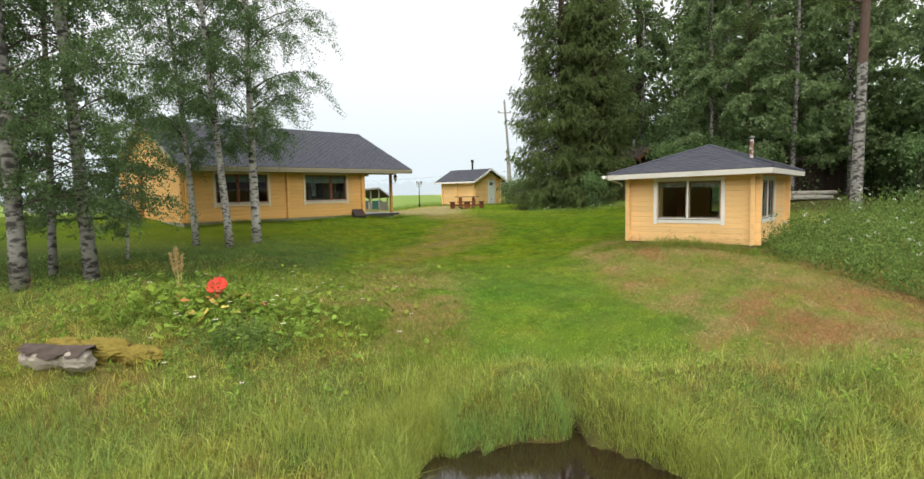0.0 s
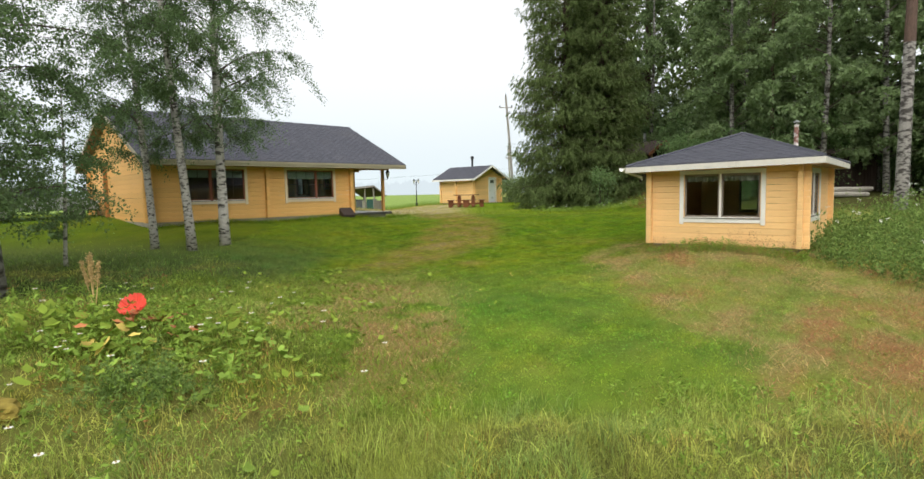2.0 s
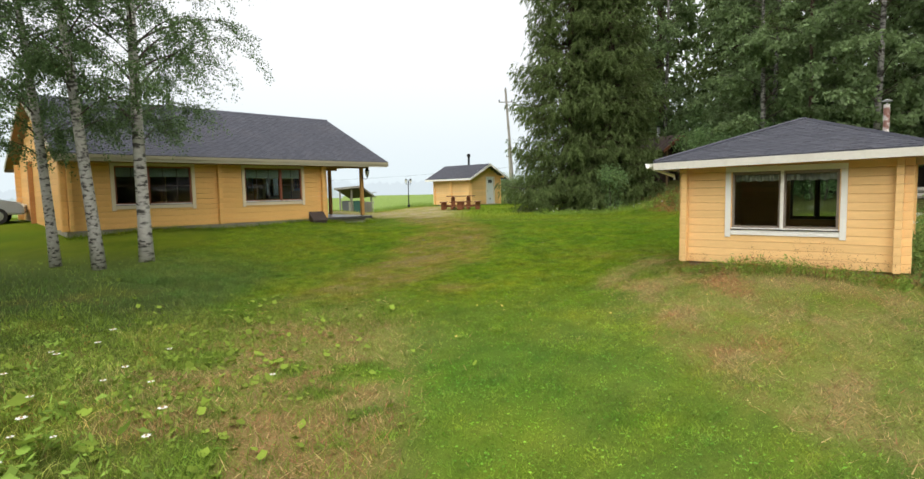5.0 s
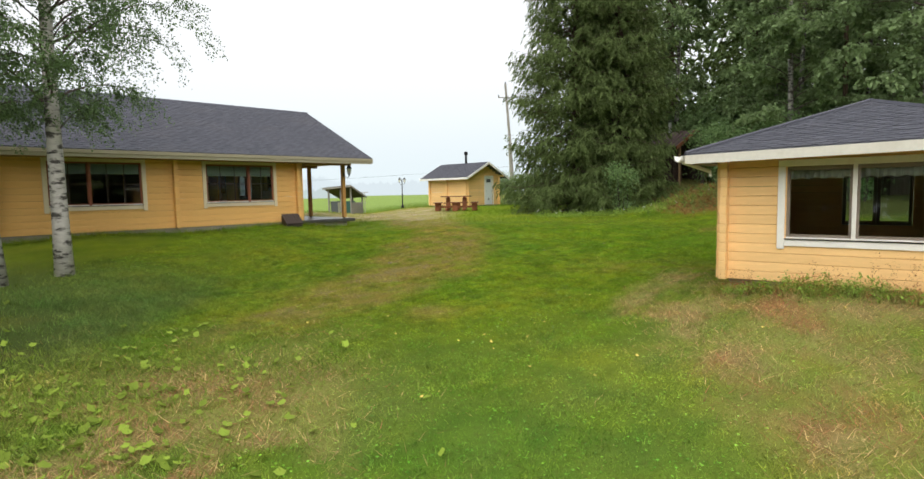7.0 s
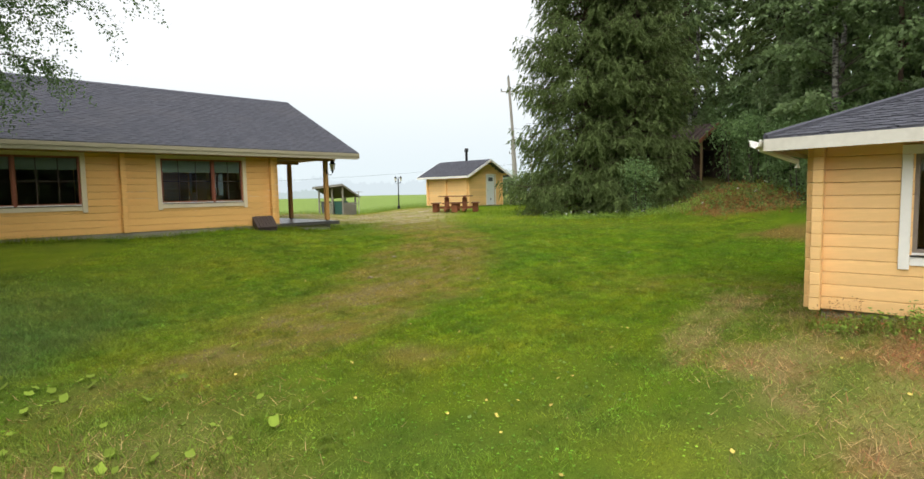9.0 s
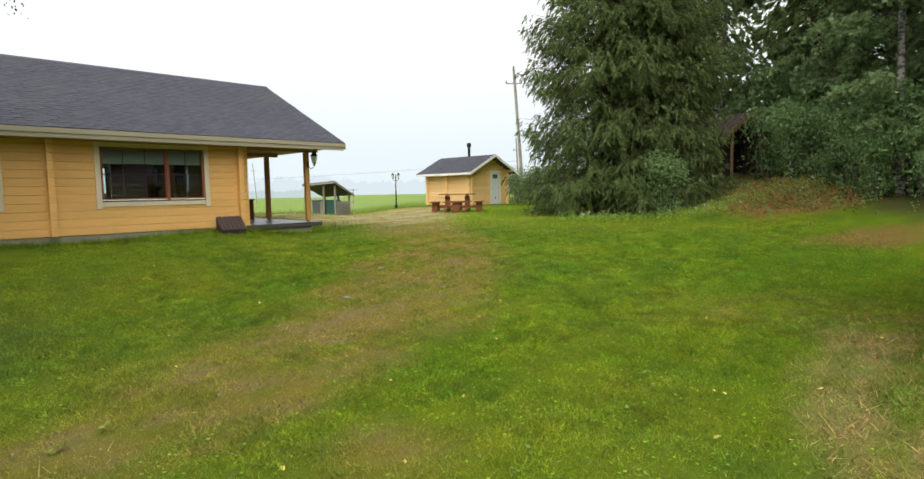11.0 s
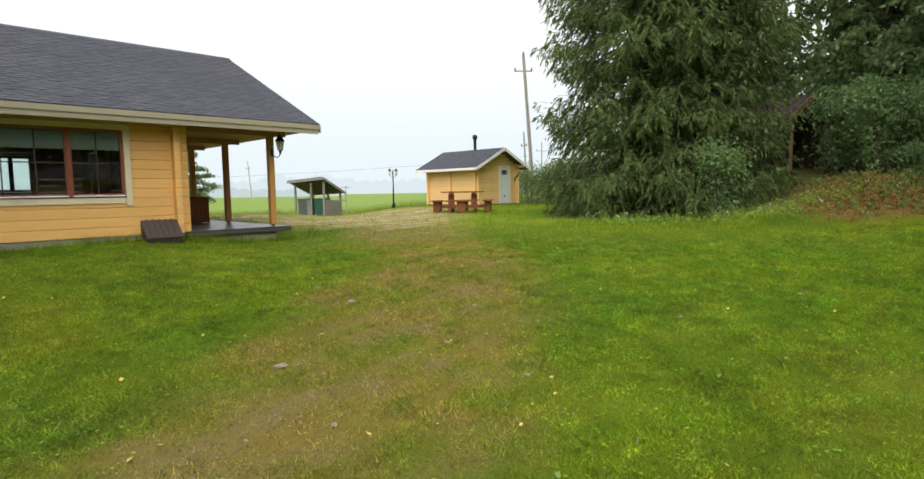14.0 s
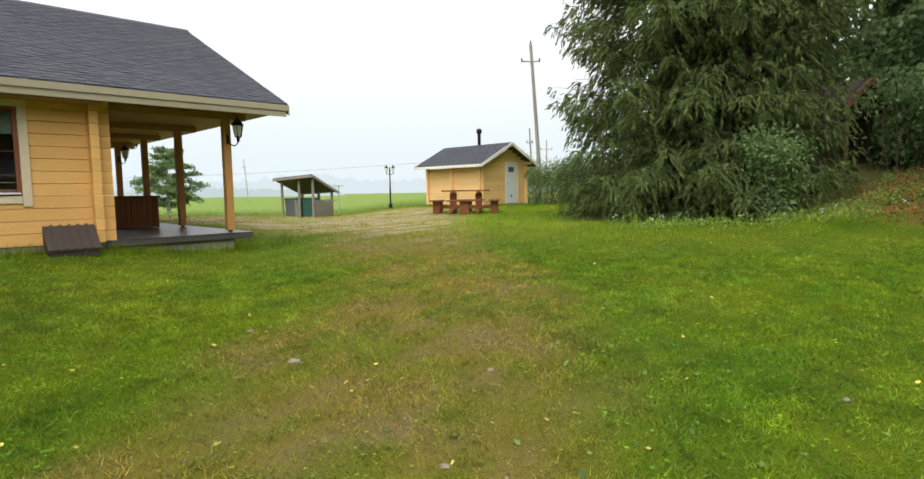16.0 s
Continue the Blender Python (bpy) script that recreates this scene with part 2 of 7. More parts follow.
M["water"] = water_material()
M["haze"] = haze_material("mist_painted_far_woods", (0.50, 0.565, 0.60), 1.0)
M["haze2"] = haze_material("mist_painted_middle_woods", (0.40, 0.47, 0.47), 1.0)


# ---- mesh helpers ----
def thing(name, m, label, category, group="", kind=""):
    ob = new(name)
    ob.matrix_world = m
    return tagged(ob, label, category, group, kind)


def link_mesh(name, me, material, parent=None, label=""):
    me.materials.append(material)
    ob = new(name, me)
    ob.parent = parent
    if label:
        ob["label"] = label
    return ob


def part(name, bm, material, parent, label=""):
    me = bpy.data.meshes.new(name)
    bmesh.ops.recalc_face_normals(bm, faces=bm.faces)
    bm.to_mesh(me)
    bm.free()
    return link_mesh(name, me, material, parent, label)


def box(a, b, bevel=0.0, bm=None, m=None):
    """A box between two corners, with worn edges where bevel is given."""
    bm = bm or bmesh.new()
    c, s = [(p + q) / 2 for p, q in zip(a, b)], [abs(q - p) for p, q in zip(a, b)]
    mm = Matrix.Translation(c) @ Matrix.Diagonal((*s, 1))
    r = bmesh.ops.create_cube(bm, size=1, matrix=(m @ mm) if m else mm)
    if bevel:
        es = list({e for v in r["verts"] for e in v.link_edges})
        bmesh.ops.bevel(bm, geom=es, offset=bevel, segments=1, affect="EDGES")
    return bm


def prism(profile, y0, y1, bm=None):
    """A profile of (x, z) points drawn out along y."""
    bm = bm or bmesh.new()
    a = [bm.verts.new((x, y0, z)) for x, z in profile]
    b = [bm.verts.new((x, y1, z)) for x, z in profile]
    n = len(profile)
    bm.faces.new(a)
    bm.faces.new(b[::-1])
    for i in range(n):
        bm.faces.new((a[i], b[i], b[(i + 1) % n], a[(i + 1) % n]))
    return bm


def tube(points, radii, sides=8, bm=None, cap=True):
    bm = bm or bmesh.new()
    rings = []
    pts = [Vector(p) for p in points]
    for i, p in enumerate(pts):
        d = (pts[min(i + 1, len(pts) - 1)] - pts[max(i - 1, 0)]).normalized()
        x = d.orthogonal().normalized() if abs(d.z) < 0.9 else Vector((1, 0, 0))
        x = (x - d * x.dot(d)).normalized()
        y = d.cross(x)
        rings.append([bm.verts.new(p + (x * math.cos(2 * math.pi * k / sides) + y * math.sin(2 * math.pi * k / sides)) * radii[i]) for k in range(sides)])
    for r0, r1 in zip(rings, rings[1:]):
        for k in range(sides):
            bm.faces.new((r0[k], r0[(k + 1) % sides], r1[(k + 1) % sides], r1[k]))
    if cap:
        bm.faces.new(rings[0][::-1])
        bm.faces.new(rings[-1])
    return bm


def lathe(rings, sides=12, bm=None, at=(0, 0, 0)):
    """A turned shape from (radius, height) rings."""
    return tube([(at[0], at[1], at[2] + z) for _, z in rings], [max(r, 0.001) for r, _ in rings], sides, bm)


def soup(name, verts, faces_per, material, parent=None, label="", tint=None):
    """One mesh from an array of loose faces: verts (n, k, 3)."""
    verts = np.asarray(verts, np.float32)
    n, k = verts.shape[0], verts.shape[1]
    me = bpy.data.meshes.new(name)
    me.vertices.add(n * k)
    me.vertices.foreach_set("co", verts.reshape(-1))
    me.loops.add(n * k)
    me.loops.foreach_set("vertex_index", np.arange(n * k, dtype=np.int32))
    me.polygons.add(n)
    me.polygons.foreach_set("loop_start", np.arange(0, n * k, k, dtype=np.int32))
    if tint is not None:
        at = me.attributes.new("tint", "FLOAT_COLOR", "POINT")
        c = np.ones((n, k, 4), np.float32)
        c[..., :3] = tint[:, None, :]
        at.data.foreach_set("color", c.reshape(-1))
    me.update(calc_edges=True)
    return link_mesh(name, me, material, parent, label)


# ---- the lie of the land ----
KNOT_Y = (-60, 2, 5.0, 6.6, 8.2, 9.6, 12, 16, 20, 23, 26, 28.5, 32, 40, 50, 60, 90, 200, 900)
KNOT_Z = (-1.6, -1.6, -1.3, -0.95, -0.62, -0.32, -0.1, 0.08, 0.22, 0.36, 0.65, 0.88, 1.0, 1.1, 1.2, 1.05, 0.9, 0.8, 0.8)
WATER = -0.80


def sm(a, b, x):
    t = np.clip((x - a) / (b - a), 0, 1)
    return t * t * (3 - 2 * t)


def hump(x, y, cx, cy, rx, ry):
    return np.exp(-((x - cx) / rx) ** 2 - ((y - cy) / ry) ** 2)


def land(x, y):
    x, y = np.asarray(x, float), np.asarray(y, float)
    far_x = sm(5, 12, np.abs(x - 1))
    y = y + far_x * sm(12, 6, y) * (1.6 * np.sin(x * 0.23 + 1) + 0.7 * np.sin(x * 0.71))
    z = np.zeros_like(x + y)
    for d, w in ((-1.2, 0.25), (0, 0.5), (1.2, 0.25)):
        z = z + w * np.interp(y + d, KNOT_Y, KNOT_Z)
    z = z + 0.36 * sm(-2.0, -6.0, x) * sm(6.5, 9.5, y) * sm(30, 22, y)     # bank under the birches
    z = z + 0.30 * sm(-5.5, -8.5, x) * sm(22.5, 25.5, y) * sm(40, 30, y)   # level ground at the house end
    z = z + 0.30 * sm(1.0, -2.0, x) * sm(5.5, 8.0, y) * sm(15, 11, y)      # flower bank
    z = z + 0.27 * sm(-1.2, -3.9, x) * sm(24, 30, y) * sm(62, 36, y)       # terrace of the house
    z = z - 0.18 * sm(4.2, 6.5, x) * sm(14, 11, y)                          # low wet ground
    z = z + 0.55 * hump(x, y, 9.6, 18.2, 3.0, 3.0)                          # mound of the hut
    z = z + 1.0 * sm(10, 19, x) * sm(10, 22, y) * sm(120, 60, y)            # rise into the wood
    z = z - 0.50 * sm(1.5, -4.5, x) * sm(40, 50, y) * sm(150, 80, y)           # yard falls to the field
    z = z + 0.12 * hump(x, y, 5, 50, 5, 6)
    z = z + 0.55 * hump(x, y, 15.8, 35.2, 2.6, 2.2) + 1.0 * hump(x, y, 15.5, 41.5, 4.0, 4.0)   # knoll of the dark cabin
    z = z + 0.10 * sm(10.5, 8.5, y) * sm(4.5, 6.5, y) * wobble(x, y, 2.2, 0.7)
    z = z + 0.48 * sm(6.80, 7.25, y) * sm(9.2, 7.9, y) * sm(0.35, 0.75, x + 0.35 * (7.6 - y)) * sm(2.02, 1.72, x)      # grassy tuft at the head of the inlet
    z = z + 0.55 * sm(2.0, 2.35, x - 0.75 * np.maximum(0, 6.9 - y)) * sm(5.2, 6.2, y) * sm(9.0, 7.5, y)    # wet right shore
    z = z + 0.11 * hump(x, y, 1.4, 6.7, 2.6, 1.1) * wobble(x, y, 3.7, 2.9)
    z = z - 0.16 * hump(x, y, 2.06, 8.0, 0.16, 0.7)                          # little gully
    shore = np.clip(sm(2.2, 3.4, x) + sm(0.15, -0.35, x - 0.45 * sm(6.3, 7.6, y)), 0, 1) * sm(2.5, 4.5, y)
    z = z + (np.maximum(z, -0.62) - z) * shore
    return z


def lz(x, y):
    return float(land(x, y))


def wobble(x, y, s, seed=0.0):
    """A cheap smooth pattern between -1 and 1."""
    return (np.sin(x * s + seed) * np.cos(y * s * 1.13 + seed * 2.1) + 0.6 * np.sin((x + y) * s * 1.9 + seed * 1.7) * np.cos((x - 0.7 * y) * s * 2.3 - seed)
            + 0.4 * np.sin(x * s * 4.7 - y * s * 3.9 + seed)) / 2.0


def mottle(x, y, s, seed=0):
    """Uneven cloudy patches between -1 and 1, s to the metre."""
    x, y = np.asarray(x, float), np.asarray(y, float)
    out, amp = 0.0, 1.0
    for o in range(3):
        u, v = x * s * 2 ** o + 17.3 * o + seed * 5.1, y * s * 2 ** o - 9.7 * o + seed * 3.3
        i, j = np.floor(u), np.floor(v)
        fu, fv = u - i, v - j
        fu, fv = fu * fu * (3 - 2 * fu), fv * fv * (3 - 2 * fv)

        def corner(a, b):
            h = np.sin(a * 127.1 + b * 311.7 + seed * 74.7) * 43758.5453
            return (h - np.floor(h)) * 2 - 1
        low = corner(i, j) * (1 - fu) + corner(i + 1, j) * fu
        high = corner(i, j + 1) * (1 - fu) + corner(i + 1, j + 1) * fu
        out = out + amp * (low * (1 - fv) + high * fv)
        amp *= 0.55
    return np.clip(out / 1.25, -1, 1)


def zones(x, y):
    """How dry, trodden, long and shaded by trees the grass is, each from 0 to 1."""
    w = wobble(x, y, 0.9, 1.0) * 0.6 + wobble(x, y, 3.1, 4.0) * 0.35
    edge = np.interp(y, (6, 9, 11, 14, 17, 19, 22), (5.0, 4.7, 5.1, 5.0, 4.6, 5.4, 7.2))
    dry_r = sm(-0.5, 0.5, x - edge + 0.45 * w) * sm(7.3, 8.8, y + w * 0.5) * sm(22.5, 20.0, y) * (0.25 + 0.75 * sm(-0.30, 0.20, w + 0.35 * wobble(x, y, 5.7, 2.0)))
    dry_r = dry_r * sm(13.5, 10.5, x) * (0.45 + 0.55 * sm(-0.35, 0.25, mottle(x, y, 0.75, 3) + 0.3))
    dry_l = hump(x, y, -0.7, 13.3, 2.0, 3.0) * 1.6 * sm(-0.15, 0.25, mottle(x, y, 1.3, 4) + 0.5 * mottle(x, y, 4.5, 14) + 0.12) * sm(1.3, 0.5, x)
    dry_l = np.maximum(dry_l, 1.2 * hump(x, y, -1.0, 15.2, 1.5, 1.3) * sm(-0.5, 0.2, mottle(x, y, 0.9, 5)))
    dry_l = np.maximum(dry_l, 1.3 * hump(x, y, -4.7, 8.0, 0.9, 0.5) * sm(-0.4, 0.3, mottle(x, y, 2.0, 6)))
    dry = np.clip(np.maximum(dry_r, dry_l), 0, 1)
    line = np.interp(y, (17, 20, 23, 26, 30, 34, 40, 44), (-1.6, -0.1, 1.4, 2.3, 2.5, 1.6, 0.5, 0.4))
    wide = np.interp(y, (17, 22, 26, 30, 36, 44, 48), (0.6, 1.5, 1.6, 1.25, 1.8, 3.4, 3.5))
    track = sm(1.35, 0.55, np.abs(x - line) / wide + 0.45 * w) * sm(16.5, 20, y) * sm(56, 46, y)
    yard = sm(34, 38, y) * sm(53, 47, y) * sm(-9, -6, x) * sm(4.2, 2.0, x + w)
    track = track * (0.42 + 0.58 * sm(-0.3, 0.35, wobble(x, y, 2.6, 3.3) + 0.5 * wobble(x, y, 7.0, 1.0)))
    bare = np.maximum.reduce([1.2 * hump(x, y, 1.2, 22.8, 1.0, 0.9), hump(x, y, 2.9, 26.3, 0.8, 1.3), 0.9 * hump(x, y, 1.8, 19.0, 0.5, 0.4), 0.6 * hump(x, y, 0.0, 20.9, 1.2, 0.8), 0.55 * hump(x, y, 7.2, 22.7, 1.4, 0.7), 1.1 * hump(x, y, 1.3, 36.5, 1.3, 2.6)])
    track = np.maximum(track, bare * sm(-0.6, 0.25, mottle(x, y, 1.6, 8) + 0.3))
    track = np.maximum(track, 0.9 * yard * sm(-0.7, 0.3, w))
    long_l = np.clip(sm(-0.2, -1.6, x + 0.5 * w - np.interp(y, (5, 8, 12, 16, 20), (1.2, 0.6, -0.4, -2.0, -3.0))), 0, 1) * sm(24, 17, y)
    long_s = sm(9.6, 8.0, y + 0.5 * w)
    long_r = sm(9.4, 11.2, x + 0.5 * w - np.interp(y, (8, 12, 16, 19, 24, 32, 36), (1.5, 0.2, 0.8, 2.2, 6.5, 5.5, 1.0)))
    tall = np.clip(np.maximum(np.maximum(long_l, long_s), long_r), 0, 1)
    # rank grass under the birches; tree shade is painted into its colour
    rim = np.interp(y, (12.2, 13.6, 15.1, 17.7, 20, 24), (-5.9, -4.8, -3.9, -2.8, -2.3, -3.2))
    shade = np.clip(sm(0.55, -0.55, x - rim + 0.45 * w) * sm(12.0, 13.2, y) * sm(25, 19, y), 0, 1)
    return dry, track, tall, shade


def turf(x, y):
    """Colour of the grass at a place, tree shade painted in."""
    x, y = np.asarray(x, float), np.asarray(y, float)
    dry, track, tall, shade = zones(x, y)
    w = wobble(x, y, 0.6, 2.0)
    w2 = wobble(x, y, 2.7, 5.0)
    w3 = wobble(x, y, 0.23, 3.0)
    c = np.array((0.146, 0.216, 0.013)) + np.multiply.outer(w, (0.016, 0.010, 0.003)) + np.multiply.outer(w2, (0.012, 0.008, 0.002)) + np.multiply.outer(w3, (0.030, 0.008, 0.004))
    n1, n2, n3 = mottle(x, y, 0.5, 11), mottle(x, y, 1.7, 12), mottle(x, y, 5.0, 13)
    c = c * (1 + 0.09 * n1 + 0.10 * n2 + 0.14 * n3)[..., None] * np.stack([1 + 0.14 * n1 + 0.10 * n3, np.ones_like(n1), 1 - 0.2 * n2], -1)
    c = c * (1 + 0.22 * sm(19, 12, y) * sm(-1.5, 0.5, x))[..., None]
    c = c * (1 + sm(20, 14, y)[..., None] * np.array((-0.05, 0.0, 1.0)))     # lower lawn tinted cooler green
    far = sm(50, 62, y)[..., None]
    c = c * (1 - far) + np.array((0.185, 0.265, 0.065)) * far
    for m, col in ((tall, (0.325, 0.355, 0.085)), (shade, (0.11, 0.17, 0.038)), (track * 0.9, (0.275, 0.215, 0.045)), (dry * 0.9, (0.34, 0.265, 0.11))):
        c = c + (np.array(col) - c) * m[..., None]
    olive = (sm(0.05, 0.6, mottle(x, y, 1.1, 21)) * dry)[..., None]
    c = c + (np.array((0.27, 0.30, 0.07)) - c) * olive * 0.8
    red = (sm(0.0, 0.5, mottle(x, y, 0.8, 22) + 0.45 * n3 + 0.25 * sm(14, 11, y) + 0.15) * dry * (0.55 + 0.45 * sm(4.0, 6.0, x)))[..., None]
    c = c + (np.array((0.35, 0.17, 0.075)) - c) * red * 0.6
    blot = tall * sm(20, 15, y)
    for k, s, col in ((sm(0.05, 0.6, n2), 0.6, (0.13, 0.20, 0.045)), (sm(0.15, 0.7, mottle(x, y, 0.9, 23)), 0.6, (0.36, 0.33, 0.06)), (sm(0.3, 0.7, mottle(x, y, 2.3, 24)), 0.55, (0.33, 0.24, 0.08))):
        c = c + (np.array(col) - c) * (s * k * blot)[..., None]
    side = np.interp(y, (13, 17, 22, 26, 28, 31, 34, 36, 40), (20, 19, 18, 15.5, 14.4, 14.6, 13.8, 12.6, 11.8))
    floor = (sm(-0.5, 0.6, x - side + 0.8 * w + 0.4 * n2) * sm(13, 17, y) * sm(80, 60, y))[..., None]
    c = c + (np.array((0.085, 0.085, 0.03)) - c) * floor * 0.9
    rust = np.maximum(sm(0.25, 0.6, hump(x, y, 14.5, 33.6, 1.9, 2.6) + 0.25 * n2), 0.8 * sm(0.35, 0.8, hump(x, y, 12.6, 27.3, 1.8, 1.3) + 0.25 * n2))[..., None]
    c = c + (np.array((0.29, 0.155, 0.06)) - c) * rust * 0.85
    return np.clip(c, 0.01, 0.9)


def build_ground():
    xs = np.concatenate([-np.geomspace(1500, 40, 14), np.arange(-32, -12, 1.0), np.arange(-12, 14, 0.25), np.arange(14, 40, 1.0), np.geomspace(42, 1500, 14)])
    ys = np.concatenate([np.array([-1200, -400, -120, -40, -12, -4, 0]), np.arange(2, 30, 0.25), np.arange(30, 64, 0.6), np.geomspace(65, 1500, 22)])
    gx, gy = np.meshgrid(xs, ys)
    gz = land(gx, gy)
    near = sm(40, 25, gy) * sm(22, 14, np.abs(gx))
    gz = gz + near * (0.018 * wobble(gx, gy, 2.3, 3.0) + 0.010 * wobble(gx, gy, 6.1, 1.0))
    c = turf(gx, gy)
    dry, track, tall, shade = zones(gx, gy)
    w = wobble(gx, gy, 5.3, 9.0)
    # tint darkened to paint shade between blades, most under long grass
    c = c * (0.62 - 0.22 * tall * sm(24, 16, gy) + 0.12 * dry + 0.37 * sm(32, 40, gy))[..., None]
    bare = (track * sm(-0.2, 0.4, w + 0.4 * wobble(gx, gy, 1.9, 0.5)))[..., None]
    gravel = sm(31, 36, gy)[..., None]
    c = c + (np.array((0.17, 0.135, 0.055)) * (1 - gravel) + np.array((0.42, 0.36, 0.26)) * gravel - c) * bare * 0.9
    mud = sm(-0.68, -0.82, gz)[..., None]
    c = c + (np.array((0.05, 0.035, 0.02)) - c) * mud
    ny, nx = gx.shape
    v = np.stack([gx, gy, gz], -1).reshape(-1, 3)
    i = (np.arange(ny - 1)[:, None] * nx + np.arange(nx - 1)).reshape(-1)
    f = np.stack([i, i + 1, i + nx + 1, i + nx], -1)
    me = bpy.data.meshes.new("ground")
    me.from_pydata(v.tolist(), [], f.tolist())
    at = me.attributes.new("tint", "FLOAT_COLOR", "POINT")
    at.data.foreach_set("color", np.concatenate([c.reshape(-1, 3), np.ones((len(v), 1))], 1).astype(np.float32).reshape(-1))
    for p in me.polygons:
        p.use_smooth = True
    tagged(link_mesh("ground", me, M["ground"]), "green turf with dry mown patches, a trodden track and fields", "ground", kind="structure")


build_ground()
pond = part("water", box((-300, -600, WATER - 0.5), (300, 9.5, WATER)), M["water"], None)
tagged(pond, "still dark brown pond water with reeds at its edge", "water", kind="structure")


# ---- log building kit ----
def log_mesh(length, h, thick):
    """A rounded log board along +x, its outer face towards -y."""
    b = min(0.007, h * 0.3)
    prof = [(0, 0), (-thick + b, 0), (-thick, b), (-thick, h - b), (-thick + b, h), (0, h)]
    bm = bmesh.new()
    a = [bm.verts.new((0, y, z)) for y, z in prof]
    c = [bm.verts.new((length, y, z)) for y, z in prof]
    n = len(prof)
    bm.faces.new(a)
    bm.faces.new(c[::-1])
    for i in range(n):
        bm.faces.new((a[i], c[i], c[(i + 1) % n], a[(i + 1) % n]))
    bmesh.ops.recalc_face_normals(bm, faces=bm.faces)
    me = bpy.data.meshes.new("log")
    bm.to_mesh(me)
    bm.free()
    return me


LOGS = {}


def log(parent, m, length, h, thick, material):
    key = (round(length, 2), round(h, 3), thick, material.name)
    if key not in LOGS:
        LOGS[key] = log_mesh(length, h, thick)
        LOGS[key].materials.append(material)
    ob = new("log", LOGS[key])
    ob.parent = parent
    ob.matrix_local = m
    return ob


def log_wall(parent, name, m, length, rows, pitch, thick, material, openings=(), top=None):
    """A wall of stacked logs along local +x with its outer face at y = -thick; openings are (x0, x1, z0, z1); top(z) gives the extent of a gable row."""
    core = bmesh.new()
    wall = part(name, box((0.02, -0.03, 0.0), (length - 0.02, -0.025, 0.01), bm=core), material, parent)
    wall.matrix_local = m
    for r in range(rows):
        z0, z1 = r * pitch, (r + 1) * pitch - 0.005
        a, b = top(z0 + pitch / 2) if top else (0, length)
        spans = [(a, b, z0, z1)]
        for x0, x1, o0, o1 in openings:
            out = []
            for s0, s1, y0, y1 in spans:
                if o1 <= y0 or o0 >= y1 or x1 <= s0 or x0 >= s1:
                    out.append((s0, s1, y0, y1))
                    continue
                if x0 - s0 > 0.03:
                    out.append((s0, x0, y0, y1))
                if s1 - x1 > 0.03:
                    out.append((x1, s1, y0, y1))
                if o0 - y0 > 0.03:
                    out.append((x0, x1, y0, o0))
                if y1 - o1 > 0.03:
                    out.append((x0, x1, o1, y1))
            spans = out
        for s0, s1, y0, y1 in spans:
            if s1 - s0 > 0.05:
                log(wall, pose(s0, 0, y0), s1 - s0, y1 - y0, thick, material)
    return wall


def log_ends(parent, m, rows, pitch, material, out=0.2, wide=0.13):
    """The stacked ends of a cross wall's logs, standing proud of a wall face."""
    key = ("end", out, wide, pitch, material.name)
    if key not in LOGS:
        bm = box((-wide / 2, -out, 0), (wide / 2, 0, pitch - 0.003), 0.007)
        me = bpy.data.meshes.new("log_end")
        bm.to_mesh(me)
        bm.free()
        me.materials.append(material)
        LOGS[key] = me
    for r in range(rows):
        ob = new("log_end", LOGS[key])
        ob.parent = parent
        jut = random.uniform(-0.003, 0.003)
        ob.matrix_local = m @ pose(jut, random.uniform(-0.005, 0.003), r * pitch)


